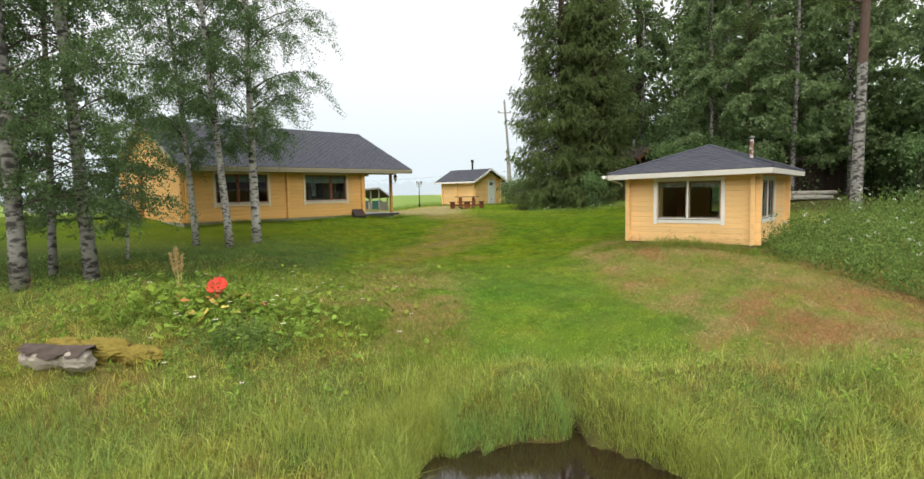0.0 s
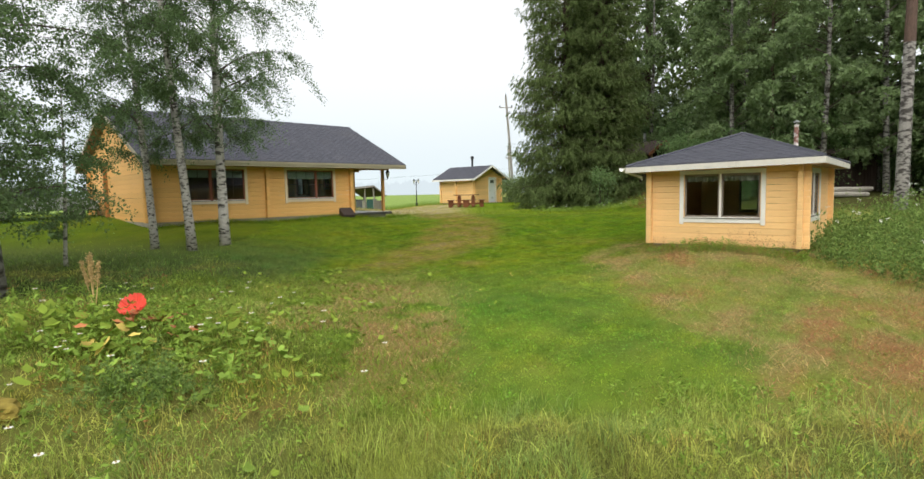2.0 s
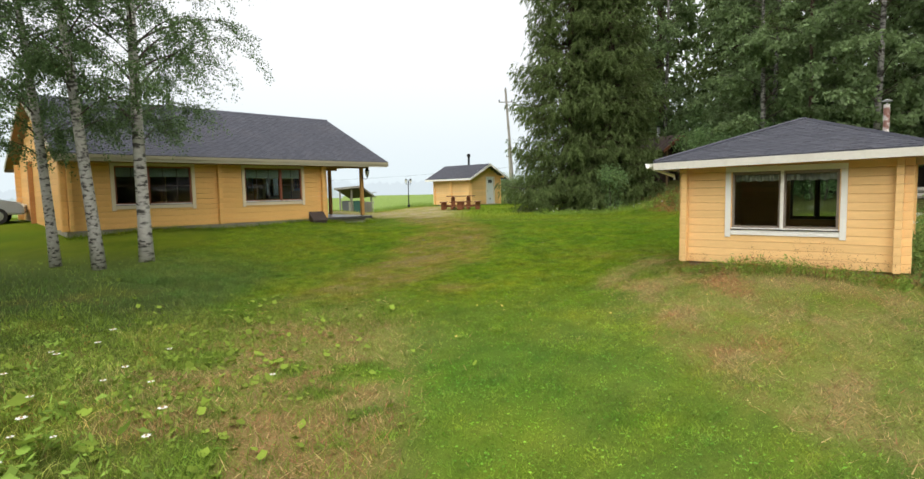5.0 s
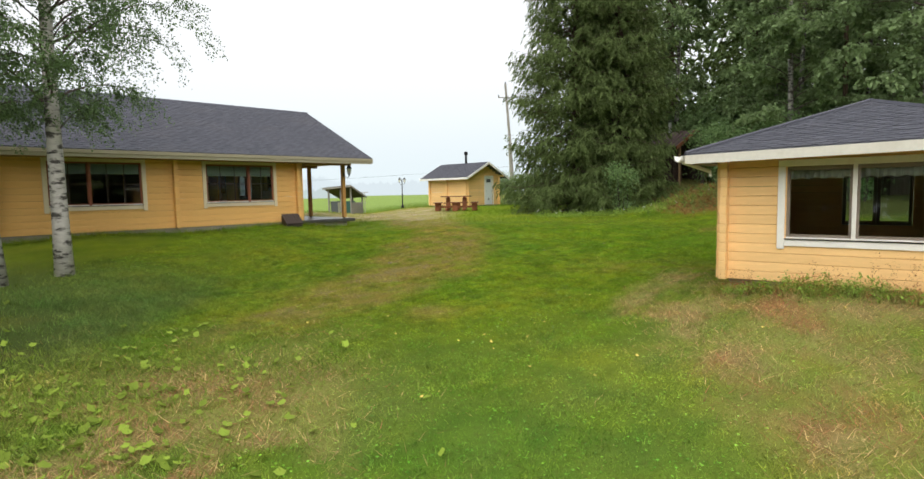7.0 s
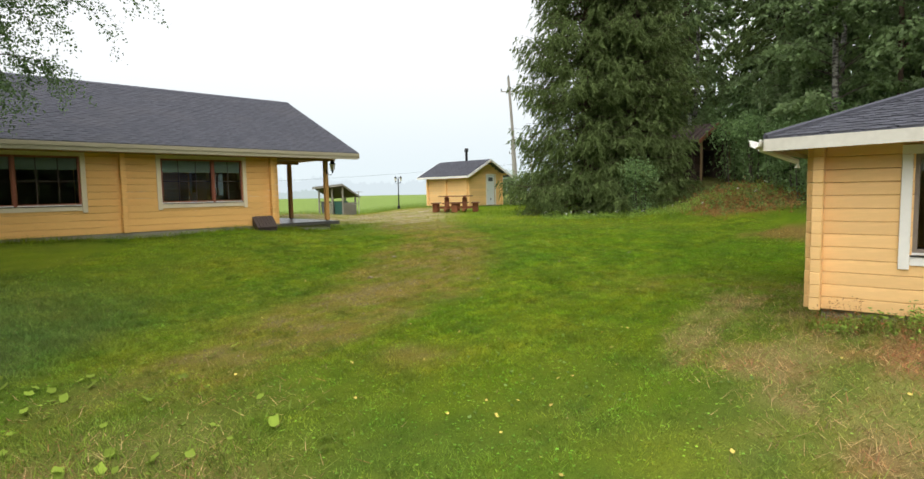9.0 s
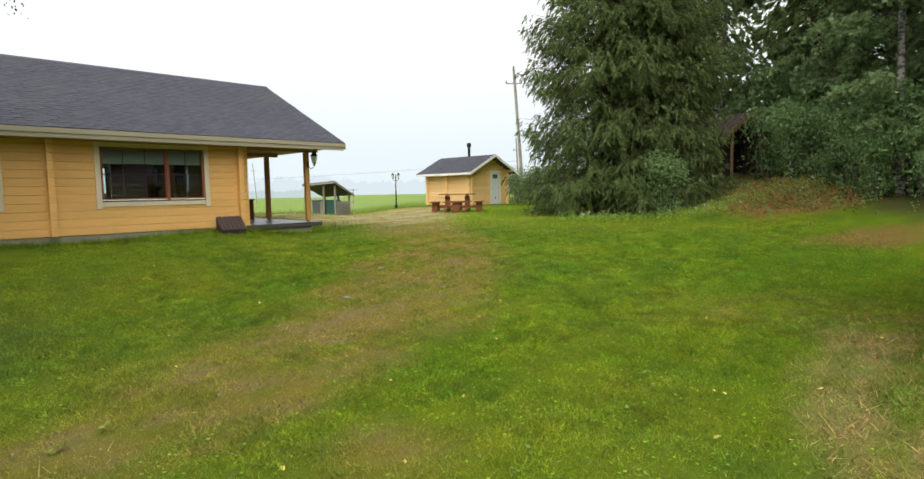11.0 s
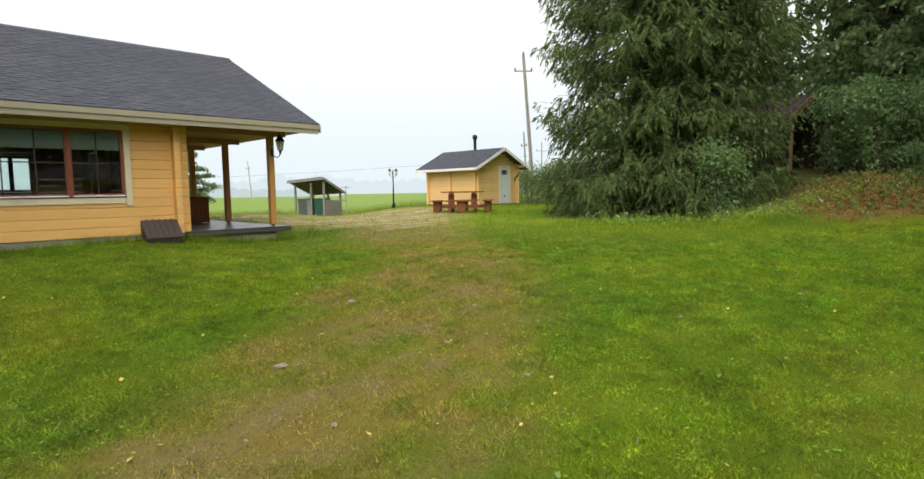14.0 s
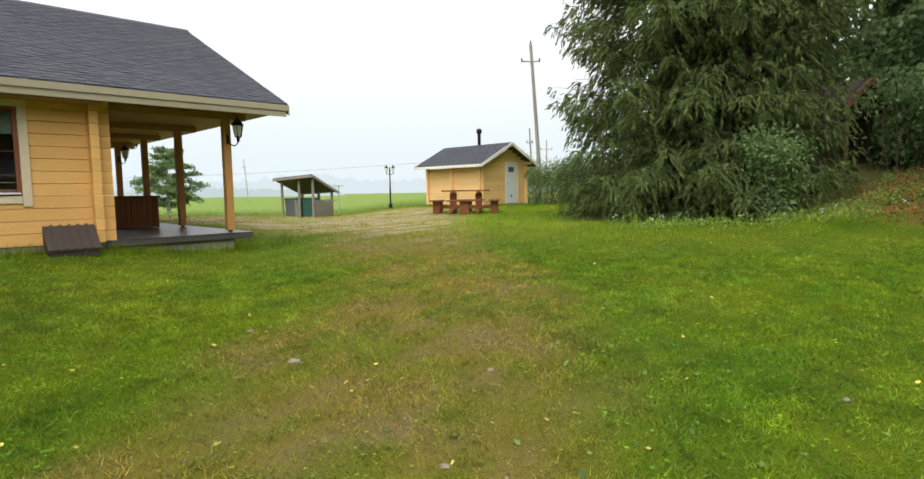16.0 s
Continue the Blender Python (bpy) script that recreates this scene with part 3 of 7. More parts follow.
def shingle_slope(name, parent, origin, along, up, width_at, length, tab=0.30, row=0.14, label=""):
    """Overlapping hexagon tabs on a slope: along is its level direction, up its rising one; width_at(d) gives the extent at d metres up."""
    o, a, u = Vector(origin), Vector(along).normalized(), Vector(up).normalized()
    n = a.cross(u)
    n = n if n.z > 0 else -n
    quads = []
    r = 0
    d = 0.0
    rng = random.Random(5)
    while d < length - 0.02:
        lo, hi = width_at(d)
        x = math.floor(lo / tab) * tab - (tab / 2 if r % 2 else 0)
        while x < hi:
            x0, x1 = max(x, lo), min(x + tab - 0.012, hi)
            x += tab
            if x1 - x0 < 0.03:
                continue
            lift, top = 0.014 + rng.uniform(0, 0.006), min(d + row * 1.5, length)
            l2, h2 = width_at(min(top, length))
            t0, t1 = min(max(x0, l2), h2), min(max(x1, l2), h2)
            c = min(0.05, (x1 - x0) * 0.3)
            p = lambda s, e, z: tuple(o + a * s + u * e + n * z)
            j = rng.uniform(-0.006, 0.006)
            quads += [[p(x0 + c, d + j, lift), p(x1 - c, d + j, lift), p(t1, top, 0.002), p(t0, top, 0.002)],
                      [p(x0, d + 0.05, lift * 0.9), p(x0 + c, d + j, lift), p(t0, top, 0.002), p(t0, top, 0.002)],
                      [p(x1 - c, d + j, lift), p(x1, d + 0.05, lift * 0.9), p(t1, top, 0.002), p(t1, top, 0.002)],
                      [p(x0 + c, d + j, 0.0), p(x1 - c, d + j, 0.0), p(x1 - c, d + j, lift), p(x0 + c, d + j, lift)]]
        d += row
        r += 1
    tri = []
    for q in quads:
        tri.append([q[0], q[1], q[2]])
        if q[2] != q[3]:
            tri.append([q[0], q[2], q[3]])
    ob = soup(name, np.array(tri), 3, M["shingle"], parent, label)
    ob["kind"] = "stuff"
    return ob


def slab(a, b, c, d, thick, bm=None):
    """A flat board with four top corners, thickened downwards."""
    bm = bm or bmesh.new()
    top = [bm.verts.new(p) for p in (a, b, c, d)]
    low = [bm.verts.new((p[0], p[1], p[2] - thick)) for p in (a, b, c, d)]
    bm.faces.new(top)
    bm.faces.new(low[::-1])
    for i in range(4):
        j = (i + 1) % 4
        bm.faces.new((top[i], low[i], low[j], top[j]))
    return bm


def window(parent, m, w, h, panes, trim, sash, trim_w=0.12, muntins=(), curtain=None, drop=0.3, ears=True, wave=1.0):
    """A window in an opening; local x along the wall, -y outwards, z up from the outer trim's lower edge."""
    win = part("window", box((0, 0.0, h - trim_w), (w, -0.028, h), 0.004), trim, parent, "")
    win.matrix_local = m
    part("side_trim", box((0, 0.001, -0.05 if ears else 0), (trim_w, -0.032, h - trim_w - 0.002), 0.006), trim, win)
    part("side_trim", box((w - trim_w, 0.001, -0.05 if ears else 0), (w, -0.032, h - trim_w - 0.002), 0.006), trim, win)
    part("window_sill", box((trim_w + 0.002, 0.02, 0.0), (w - trim_w - 0.002, -0.026, trim_w), 0.005), trim, win)
    x0, x1, z0, z1 = trim_w, w - trim_w, trim_w, h - trim_w
    part("sill_flashing", box((x0 + 0.003, 0.03, z0 + 0.002), (x1 - 0.003, -0.045, z0 + 0.016), 0.003), M["black"], win)
    edges = [x0]
    for f in panes[:-1]:
        edges.append(x0 + (x1 - x0) * f)
    edges.append(x1)
    for i, (a, b) in enumerate(zip(edges, edges[1:])):
        s = 0.055 if sash is M["sash"] else 0.068
        bm = box((a + 0.004, 0.02, z0 + 0.02), (a + s, 0.07, z1), 0.004)
        box((b - s, 0.02, z0 + 0.02), (b - 0.004, 0.07, z1), 0.004, bm)
        box((a + s, 0.022, z0 + 0.02), (b - s, 0.068, z0 + 0.02 + s), 0.004, bm)
        box((a + s, 0.022, z1 - s), (b - s, 0.068, z1), 0.004, bm)
        part("window_frame", bm, sash, win)
        g = part("pane", box((a + s - 0.01, 0.042, z0 + s), (b - s + 0.01, 0.046, z1 - s + 0.01)), M["glass"], win)
        g.visible_shadow = False
        for q in muntins[i] if muntins else ():
            kind, f = q
            if kind == "v":
                x = a + (b - a) * f
                part("muntin", box((x - 0.011, 0.03, z0 + 0.07), (x + 0.011, 0.04, z1 - 0.05)), M["darksash"], win)
            else:
                z = z0 + (z1 - z0) * f
                part("muntin", box((a + s, 0.029, z - 0.011), (b - s, 0.039, z + 0.011)), M["darksash"], win)
        if curtain:
            n = 28
            bm = bmesh.new()
            top = [bm.verts.new((a + s + (b - a - 2 * s) * k / n, 0.085 + wave * 0.010 * math.sin(k * 1.9), z1 - 0.02)) for k in range(n + 1)]
            low = [bm.verts.new((a + s + (b - a - 2 * s) * k / n, 0.09 + wave * 0.014 * math.sin(k * 1.9), z1 - drop - wave * 0.015 * math.sin(k * 0.9 + i))) for k in range(n + 1)]
            for k in range(n):
                bm.faces.new((top[k], top[k + 1], low[k + 1], low[k]))
            part("curtain", bm, curtain, win)
    part("sill_bead", box((x0 + 0.01, 0.0, z0 + 0.018), (x1 - 0.01, 0.018, z0 + 0.045), 0.003), M["white"], win, "white sill bead")
    for e in edges[1:-1]:
        part("mullion", box((e - 0.03, 0.018, z0 + 0.018), (e + 0.03, -0.012, z1), 0.004), sash if sash is M["sash"] else trim, win)
    return win


def lantern(m, hook=True):
    """A black carriage lantern on a curled wall arm; local +x away from the post."""
    ob = thing("wall_lantern", m, "black metal carriage lantern with frosted panes on a curled arm", "lantern")
    arm = [(0, 0, -0.05), (0.06, 0, -0.14), (0.14, 0, -0.17), (0.21, 0, -0.13), (0.23, 0, -0.05)]
    part("arm", tube(arm, [0.013] * 5, 6), M["black"], ob)
    part("wall_plate", box((-0.012, -0.035, -0.13), (0.012, 0.035, 0.05), 0.008), M["black"], ob)
    part("base", lathe([(0.02, -0.10), (0.035, -0.06), (0.03, -0.03), (0.065, -0.01), (0.07, 0.0)], 6, at=(0.23, 0, 0)), M["black"], ob)
    part("glass_body", lathe([(0.062, 0.0), (0.098, 0.21)], 6, at=(0.23, 0, 0)), M["frost"], ob)
    for i in range(6):
        a = 2 * math.pi * i / 6
        c, s = math.cos(a), math.sin(a)
        part("rib", tube([(0.23 + 0.064 * c, 0.064 * s, 0), (0.23 + 0.101 * c, 0.101 * s, 0.215)], [0.008, 0.008], 4), M["black"], ob)
    part("cap", lathe([(0.125, 0.205), (0.12, 0.225), (0.06, 0.31), (0.03, 0.325), (0.035, 0.345), (0.012, 0.36), (0.004, 0.41)], 6, at=(0.23, 0, 0)), M["black"], ob)
    return ob


# ---- the long log house ----
HZ = 1.32
HOUSE = pose(-2.861, 31.246, HZ, 0, 0, 41.3)
PITCH, THICK = 0.19, 0.15
LEFT, DEPTH, RIDGE_V, RIDGE_Z, EAVE_Z, EAVE_V = -9.30, 8.30, 4.42, 6.125 - HZ, 3.743 - HZ, -0.574
ROOF_L, ROOF_R = -9.72, 2.878


def roof_z(v):
    return EAVE_Z + (RIDGE_Z - EAVE_Z) * (min(v, 2 * RIDGE_V - v) - EAVE_V) / (RIDGE_V - EAVE_V)


def build_house():
    h = thing("log_house", HOUSE, "long yellow log house with dark shingle roof and open end porch", "house")
    part("plinth", box((LEFT - 0.12, 0.03, -0.75), (-0.12, DEPTH - 0.03, -0.002), 0.01), M["concrete"], h, "grey concrete plinth")
    rows, base = 13, 0.0
    wz0, wz1 = 1.971 - HZ, 3.53 - HZ
    w2, w1 = (-3.734, -1.084), (-8.145, -5.466)
    t = 0.12
    x0 = LEFT - 0.25
    ops = [(a - x0 + t, b - x0 - t, wz0 + t, wz1 - t) for a, b in (w1, w2)]
    log_wall(h, "front_wall", pose(x0, THICK, 0), -x0, rows, PITCH, THICK, M["yellow"], ops)
    back = [(1.45, 2.65, wz0 + 0.18, wz1 - 0.1), (6.5, 8.1, wz0, wz1)]
    log_wall(h, "back_wall", pose(0, DEPTH - THICK, 0, 0, 0, 180), -x0, rows, PITCH, THICK, M["yellow"], back)

    def gable(z):
        if z < 2.45:
            return (0.15, DEPTH - 0.15)
        v = (z + 0.12 - EAVE_Z) / (RIDGE_Z - EAVE_Z) * (RIDGE_V - EAVE_V) + EAVE_V
        return (max(v, 0.15), min(DEPTH - v, DEPTH - 0.15))
    right = [(6.25, 7.2, 0.0, 2.08), (3.65, 5.25, 0.85, 2.13), (1.7, 2.5, 1.2, 2.05)]
    log_wall(h, "porch_wall", pose(-0.25 - THICK / 2, 0, 0, 0, 0, 90), DEPTH, 24, PITCH, THICK, M["yellow"], right, gable)
    log_wall(h, "end_wall", pose(LEFT + THICK / 2, DEPTH, 0, 0, 0, -90), DEPTH, 24, PITCH, THICK, M["yellow"], (), gable)
    for u in (LEFT, -4.617, -0.253):
        log_ends(h, pose(u, 0, 0), rows, PITCH, M["yellow"], 0.17)
        log_ends(h, pose(u, DEPTH, 0, 0, 0, 180), rows, PITCH, M["yellow"], 0.17)
    for v, m in ((0, M["yellow"]), (5.4, M["brownlog"]), (DEPTH, M["yellow"])):
        log_ends(h, pose(LEFT - THICK / 2, v, 0, 0, 0, -90), rows, PITCH, m, 0.16, 0.13)
    mu2 = ([("v", 0.33), ("v", 0.66), ("h", 0.5)], [("v", 0.5), ("h", 0.5)])
    win = window(h, pose(w2[0], 0, wz0), w2[1] - w2[0], wz1 - wz0, (0.62, 1), M["trim"], M["sash"], muntins=mu2, curtain=M["greycurtain"], drop=0.40, wave=0.1)
    win["label"] = "wide window with ivory trim, red-brown sashes and dark bars"
    mu1 = ([("v", 0.5), ("h", 0.5)], [("v", 0.33), ("v", 0.66), ("h", 0.5)])
    window(h, pose(w1[0], 0, wz0), w1[1] - w1[0], wz1 - wz0, (0.42, 1), M["trim"], M["sash"], muntins=mu1, curtain=M["greycurtain"], drop=0.36, wave=0.1)
    for a, b, lo, hi in back:
        window(h, pose(-a, DEPTH, lo, 0, 0, 180), b - a, hi - lo, (0.5, 1), M["trim"], M["sash"])
    for a, b, lo, hi in right[1:]:
        window(h, pose(-0.25 + THICK / 2, a, lo, 0, 0, 90), b - a, hi - lo, (0.5, 1) if b - a > 1 else (1,), M["trim"], M["sash"], 0.09)
    dm = box((-0.28, 6.28, 0.02), (-0.22, 7.17, 1.15), 0.006)
    for lo, hi in ((6.28, 6.42), (7.03, 7.17)):
        box((-0.28, lo, 1.152), (-0.22, hi, 2.05), 0.006, dm)
    box((-0.28, 6.422, 1.93), (-0.22, 7.028, 2.05), 0.006, dm)
    door = part("door", dm, M["doorwhite"], h, "white entrance door with a glazed upper half")
    part("door_window", box((-0.252, 6.41, 1.14), (-0.248, 7.04, 1.94)), M["glass"], door).visible_shadow = False
    part("door_handle", tube([(-0.21, 6.34, 1.0), (-0.16, 6.34, 1.0), (-0.16, 6.46, 1.0)], [0.012] * 3, 6), M["tin"], door)
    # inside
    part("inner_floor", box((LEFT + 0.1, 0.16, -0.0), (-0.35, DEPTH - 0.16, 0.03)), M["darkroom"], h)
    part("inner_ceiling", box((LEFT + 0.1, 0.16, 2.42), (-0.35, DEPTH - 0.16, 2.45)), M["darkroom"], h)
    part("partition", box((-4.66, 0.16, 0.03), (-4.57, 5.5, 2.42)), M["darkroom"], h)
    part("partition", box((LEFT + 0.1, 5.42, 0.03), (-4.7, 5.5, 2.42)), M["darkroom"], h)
    # porch
    deck = part("deck", box((-0.17, -0.02, -0.10), (2.33, DEPTH + 0.05, 0.0), 0.01), M["slate"], h, "dark grey porch deck")
    part("eave_soffit", box((ROOF_L + 0.04, -0.5, 2.185), (-0.175, 0.0, 2.205)), M["soffit"], h, "tan boarded eave soffit")
    for i in range(22):
        part("deck_board", box((-0.16 + i * 0.113, -0.03, 0.001), (-0.055 + i * 0.113, DEPTH + 0.04, 0.018), 0.004), M["slate"], deck)
    part("porch_footing", box((-0.1, 0.1, -0.7), (2.0, DEPTH - 0.1, -0.102), 0.01), M["concrete"], h)
    for v in (0.33, 2.98, 5.5, 8.0):
        p = part("post", box((2.03 - 0.07, v - 0.07, 0.05), (2.03 + 0.07, v + 0.07, 2.17), 0.008), M["post"] if v < 1 else M["brownlog"], h)
        part("post_shoe", box((2.0, v - 0.03, 0.015), (2.06, v + 0.03, 0.06)), M["black"], p)
        part("beam", box((-0.17, v - 0.065, 2.165), (2.42, v + 0.065, 2.282), 0.008), M["soffit"], h)
    part("porch_ceiling", box((-0.17, -0.16, 2.288), (ROOF_R - 0.06, DEPTH + 0.16, 2.305)), M["soffit"], h, "tan boarded porch ceiling")
    part("porch_gable", prism([(-0.05, 2.31), (DEPTH + 0.05, 2.31), (DEPTH + 0.05, roof_z(0) - 0.2), (RIDGE_V - 0.2, RIDGE_Z - 0.22), (-0.05, roof_z(0) - 0.2)], 2.10, 2.13), M["yellow"], h).matrix_local = Matrix(((0, 1, 0, 0), (1, 0, 0, 0), (0, 0, 1, 0), (0, 0, 0, 1)))
    # roof
    rf = bmesh.new()
    for s in (0, 1):
        f = (lambda v: v) if s == 0 else (lambda v: 2 * RIDGE_V - v)
        slab((ROOF_L, f(EAVE_V), EAVE_Z), (ROOF_R, f(EAVE_V), EAVE_Z), (ROOF_R, RIDGE_V, RIDGE_Z), (ROOF_L, RIDGE_V, RIDGE_Z), 0.05, rf)
    roof = part("roof", rf, M["shingle"], h, "dark grey bitumen shingle roof")
    sl = math.hypot(RIDGE_V - EAVE_V, RIDGE_Z - EAVE_Z)
    shingle_slope("shingles", roof, (ROOF_L, EAVE_V, EAVE_Z), (1, 0, 0), (0, RIDGE_V - EAVE_V, RIDGE_Z - EAVE_Z), lambda d: (0, ROOF_R - ROOF_L), sl, 0.33, 0.15)
    part("ridge_cap", prism([(-0.14, -0.06), (0, 0.025), (0.14, -0.06), (0.14, -0.045), (0, 0.04), (-0.14, -0.045)], ROOF_L, ROOF_R), M["shingle"], roof).matrix_local = Matrix.Translation((0, RIDGE_V, RIDGE_Z)) @ Matrix(((0, 1, 0, 0), (1, 0, 0, 0), (0, 0, 1, 0), (0, 0, 0, 1)))
    ft = slab((ROOF_L + 0.03, EAVE_V + 0.06, EAVE_Z - 0.055), (ROOF_R - 0.03, EAVE_V + 0.06, EAVE_Z - 0.055), (ROOF_R - 0.03, RIDGE_V, RIDGE_Z - 0.055), (ROOF_L + 0.03, RIDGE_V, RIDGE_Z - 0.055), 0.03)
    slab((ROOF_L + 0.03, 2 * RIDGE_V - EAVE_V - 0.06, EAVE_Z - 0.055), (ROOF_R - 0.03, 2 * RIDGE_V - EAVE_V - 0.06, EAVE_Z - 0.055), (ROOF_R - 0.03, RIDGE_V, RIDGE_Z - 0.055), (ROOF_L + 0.03, RIDGE_V, RIDGE_Z - 0.055), 0.03, ft)
    part("soffit", ft, M["soffit"], roof, "tan boarded soffit")
    for v0 in (EAVE_V, 2 * RIDGE_V - EAVE_V):
        sgn = -1 if v0 < 0 else 1
        part("fascia", box((ROOF_L, v0 + sgn * 0.006, EAVE_Z - 0.12), (ROOF_R, v0 - sgn * 0.02, EAVE_Z - 0.012), 0.004), M["cream"], roof, "cream fascia board")
        part("fascia", box((ROOF_L, v0 - sgn * 0.018, EAVE_Z - 0.225), (ROOF_R - 0.03, v0 - sgn * 0.042, EAVE_Z - 0.10), 0.004), M["cream"], roof, "cream fascia board")
    for u0 in (ROOF_L, ROOF_R):
        for s in (0, 1):
            f = (lambda v: v) if s == 0 else (lambda v: 2 * RIDGE_V - v)
            d = -0.022 if u0 < 0 else 0.022
            part("bargeboard", slab((u0, f(EAVE_V), EAVE_Z - 0.01), (u0 + d, f(EAVE_V), EAVE_Z - 0.01), (u0 + d, RIDGE_V, RIDGE_Z - 0.01), (u0, RIDGE_V, RIDGE_Z - 0.01), 0.19), M["cream"], roof, "cream bargeboard")
    # gable triangle boards towards the porch
    part("gable_boards", prism([(0.2, roof_z(0.2) - 0.25), (DEPTH - 0.2, roof_z(0.2) - 0.25), (DEPTH / 2, RIDGE_Z - 0.3)], -0.16, -0.14), M["yellow"], h).matrix_local = Matrix(((0, 1, 0, 0), (1, 0, 0, 0), (0, 0, 1, 0), (0, 0, 0, 1)))
    return h


def on_house(u, v, z, rz=0):
    return HOUSE @ pose(u, v, z, 0, 0, rz)


build_house()
lantern(on_house(2.03, 0.24, 1.83, -60))
lantern(on_house(2.03, 7.91, 1.83, -60))


def porch_chest():
    ob = thing("porch_chest", on_house(0.75, 3.25, 0.02), "brown stained plank storage chest standing on the porch deck", "chest")
    w, d, hh = 0.86, 0.8, 0.72
    for i in range(8):
        x = i * 0.107
        part("board", box((x, 0, 0.02), (x + 0.102, 0.022, hh - 0.04), 0.004), M["brown"], ob)
        part("board", box((x, d - 0.022, 0.02), (x + 0.102, d, hh - 0.04), 0.004), M["brown"], ob)
    for i in range(7):
        y = 0.024 + i * 0.107
        part("board", box((w - 0.022, y, 0.02), (w, y + 0.102, hh - 0.04), 0.004), M["brown"], ob)
    for x in (-0.012, w - 0.06):
        part("corner_post", box((x, -0.02, 0.0), (x + 0.07, -0.001, hh - 0.041), 0.004), M["brown"], ob)
    part("lid", box((-0.05, -0.05, hh - 0.04), (w + 0.05, d + 0.03, hh), 0.008), M["tablewood"], ob)
    part("handle", box((0.36, -0.065, hh - 0.03), (0.5, -0.051, hh - 0.012), 0.003), M["black"], ob)
    return ob


porch_chest()


def cellar_lid():
    """A ribbed dark lid leaning against the plinth."""
    ob = thing("basement_hatch", on_house(-1.02, -0.66, -0.10), "dark brown ribbed basement hatch lid sloping against the wall", "hatch")
    n = 6
    for i in range(n):
        x = i * 0.115
        part("lid_board", slab((x, 0.12, 0.06), (x + 0.105, 0.12, 0.06), (x + 0.105, 0.50, 0.40), (x, 0.50, 0.40), 0.03), M["tarp"], ob)
    for i in range(n - 1):
        x = 0.11 + i * 0.115
        part("rib", slab((x - 0.018, 0.11, 0.07), (x + 0.018, 0.11, 0.07), (x + 0.018, 0.50, 0.42), (x - 0.018, 0.50, 0.42), 0.03), M["tarp"], ob)
    part("frame", box((0.02, 0.15, -0.08), (0.66, 0.5, 0.05), 0.008), M["tarp"], ob)
    part("side_board", prism([(0.15, 0.05), (0.5, 0.05), (0.5, 0.36)], 0.0, 0.02), M["tarp"], ob).matrix_local = Matrix(((0, 1, 0, 0), (1, 0, 0, 0), (0, 0, 1, 0), (0, 0, 0, 1)))
    return ob


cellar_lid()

# ---- the pyramid-roofed barbecue hut ----
KZ = 0.66
HUTM = pose(9.999, 16.335, KZ, 0, 0, 136.96 - 180)


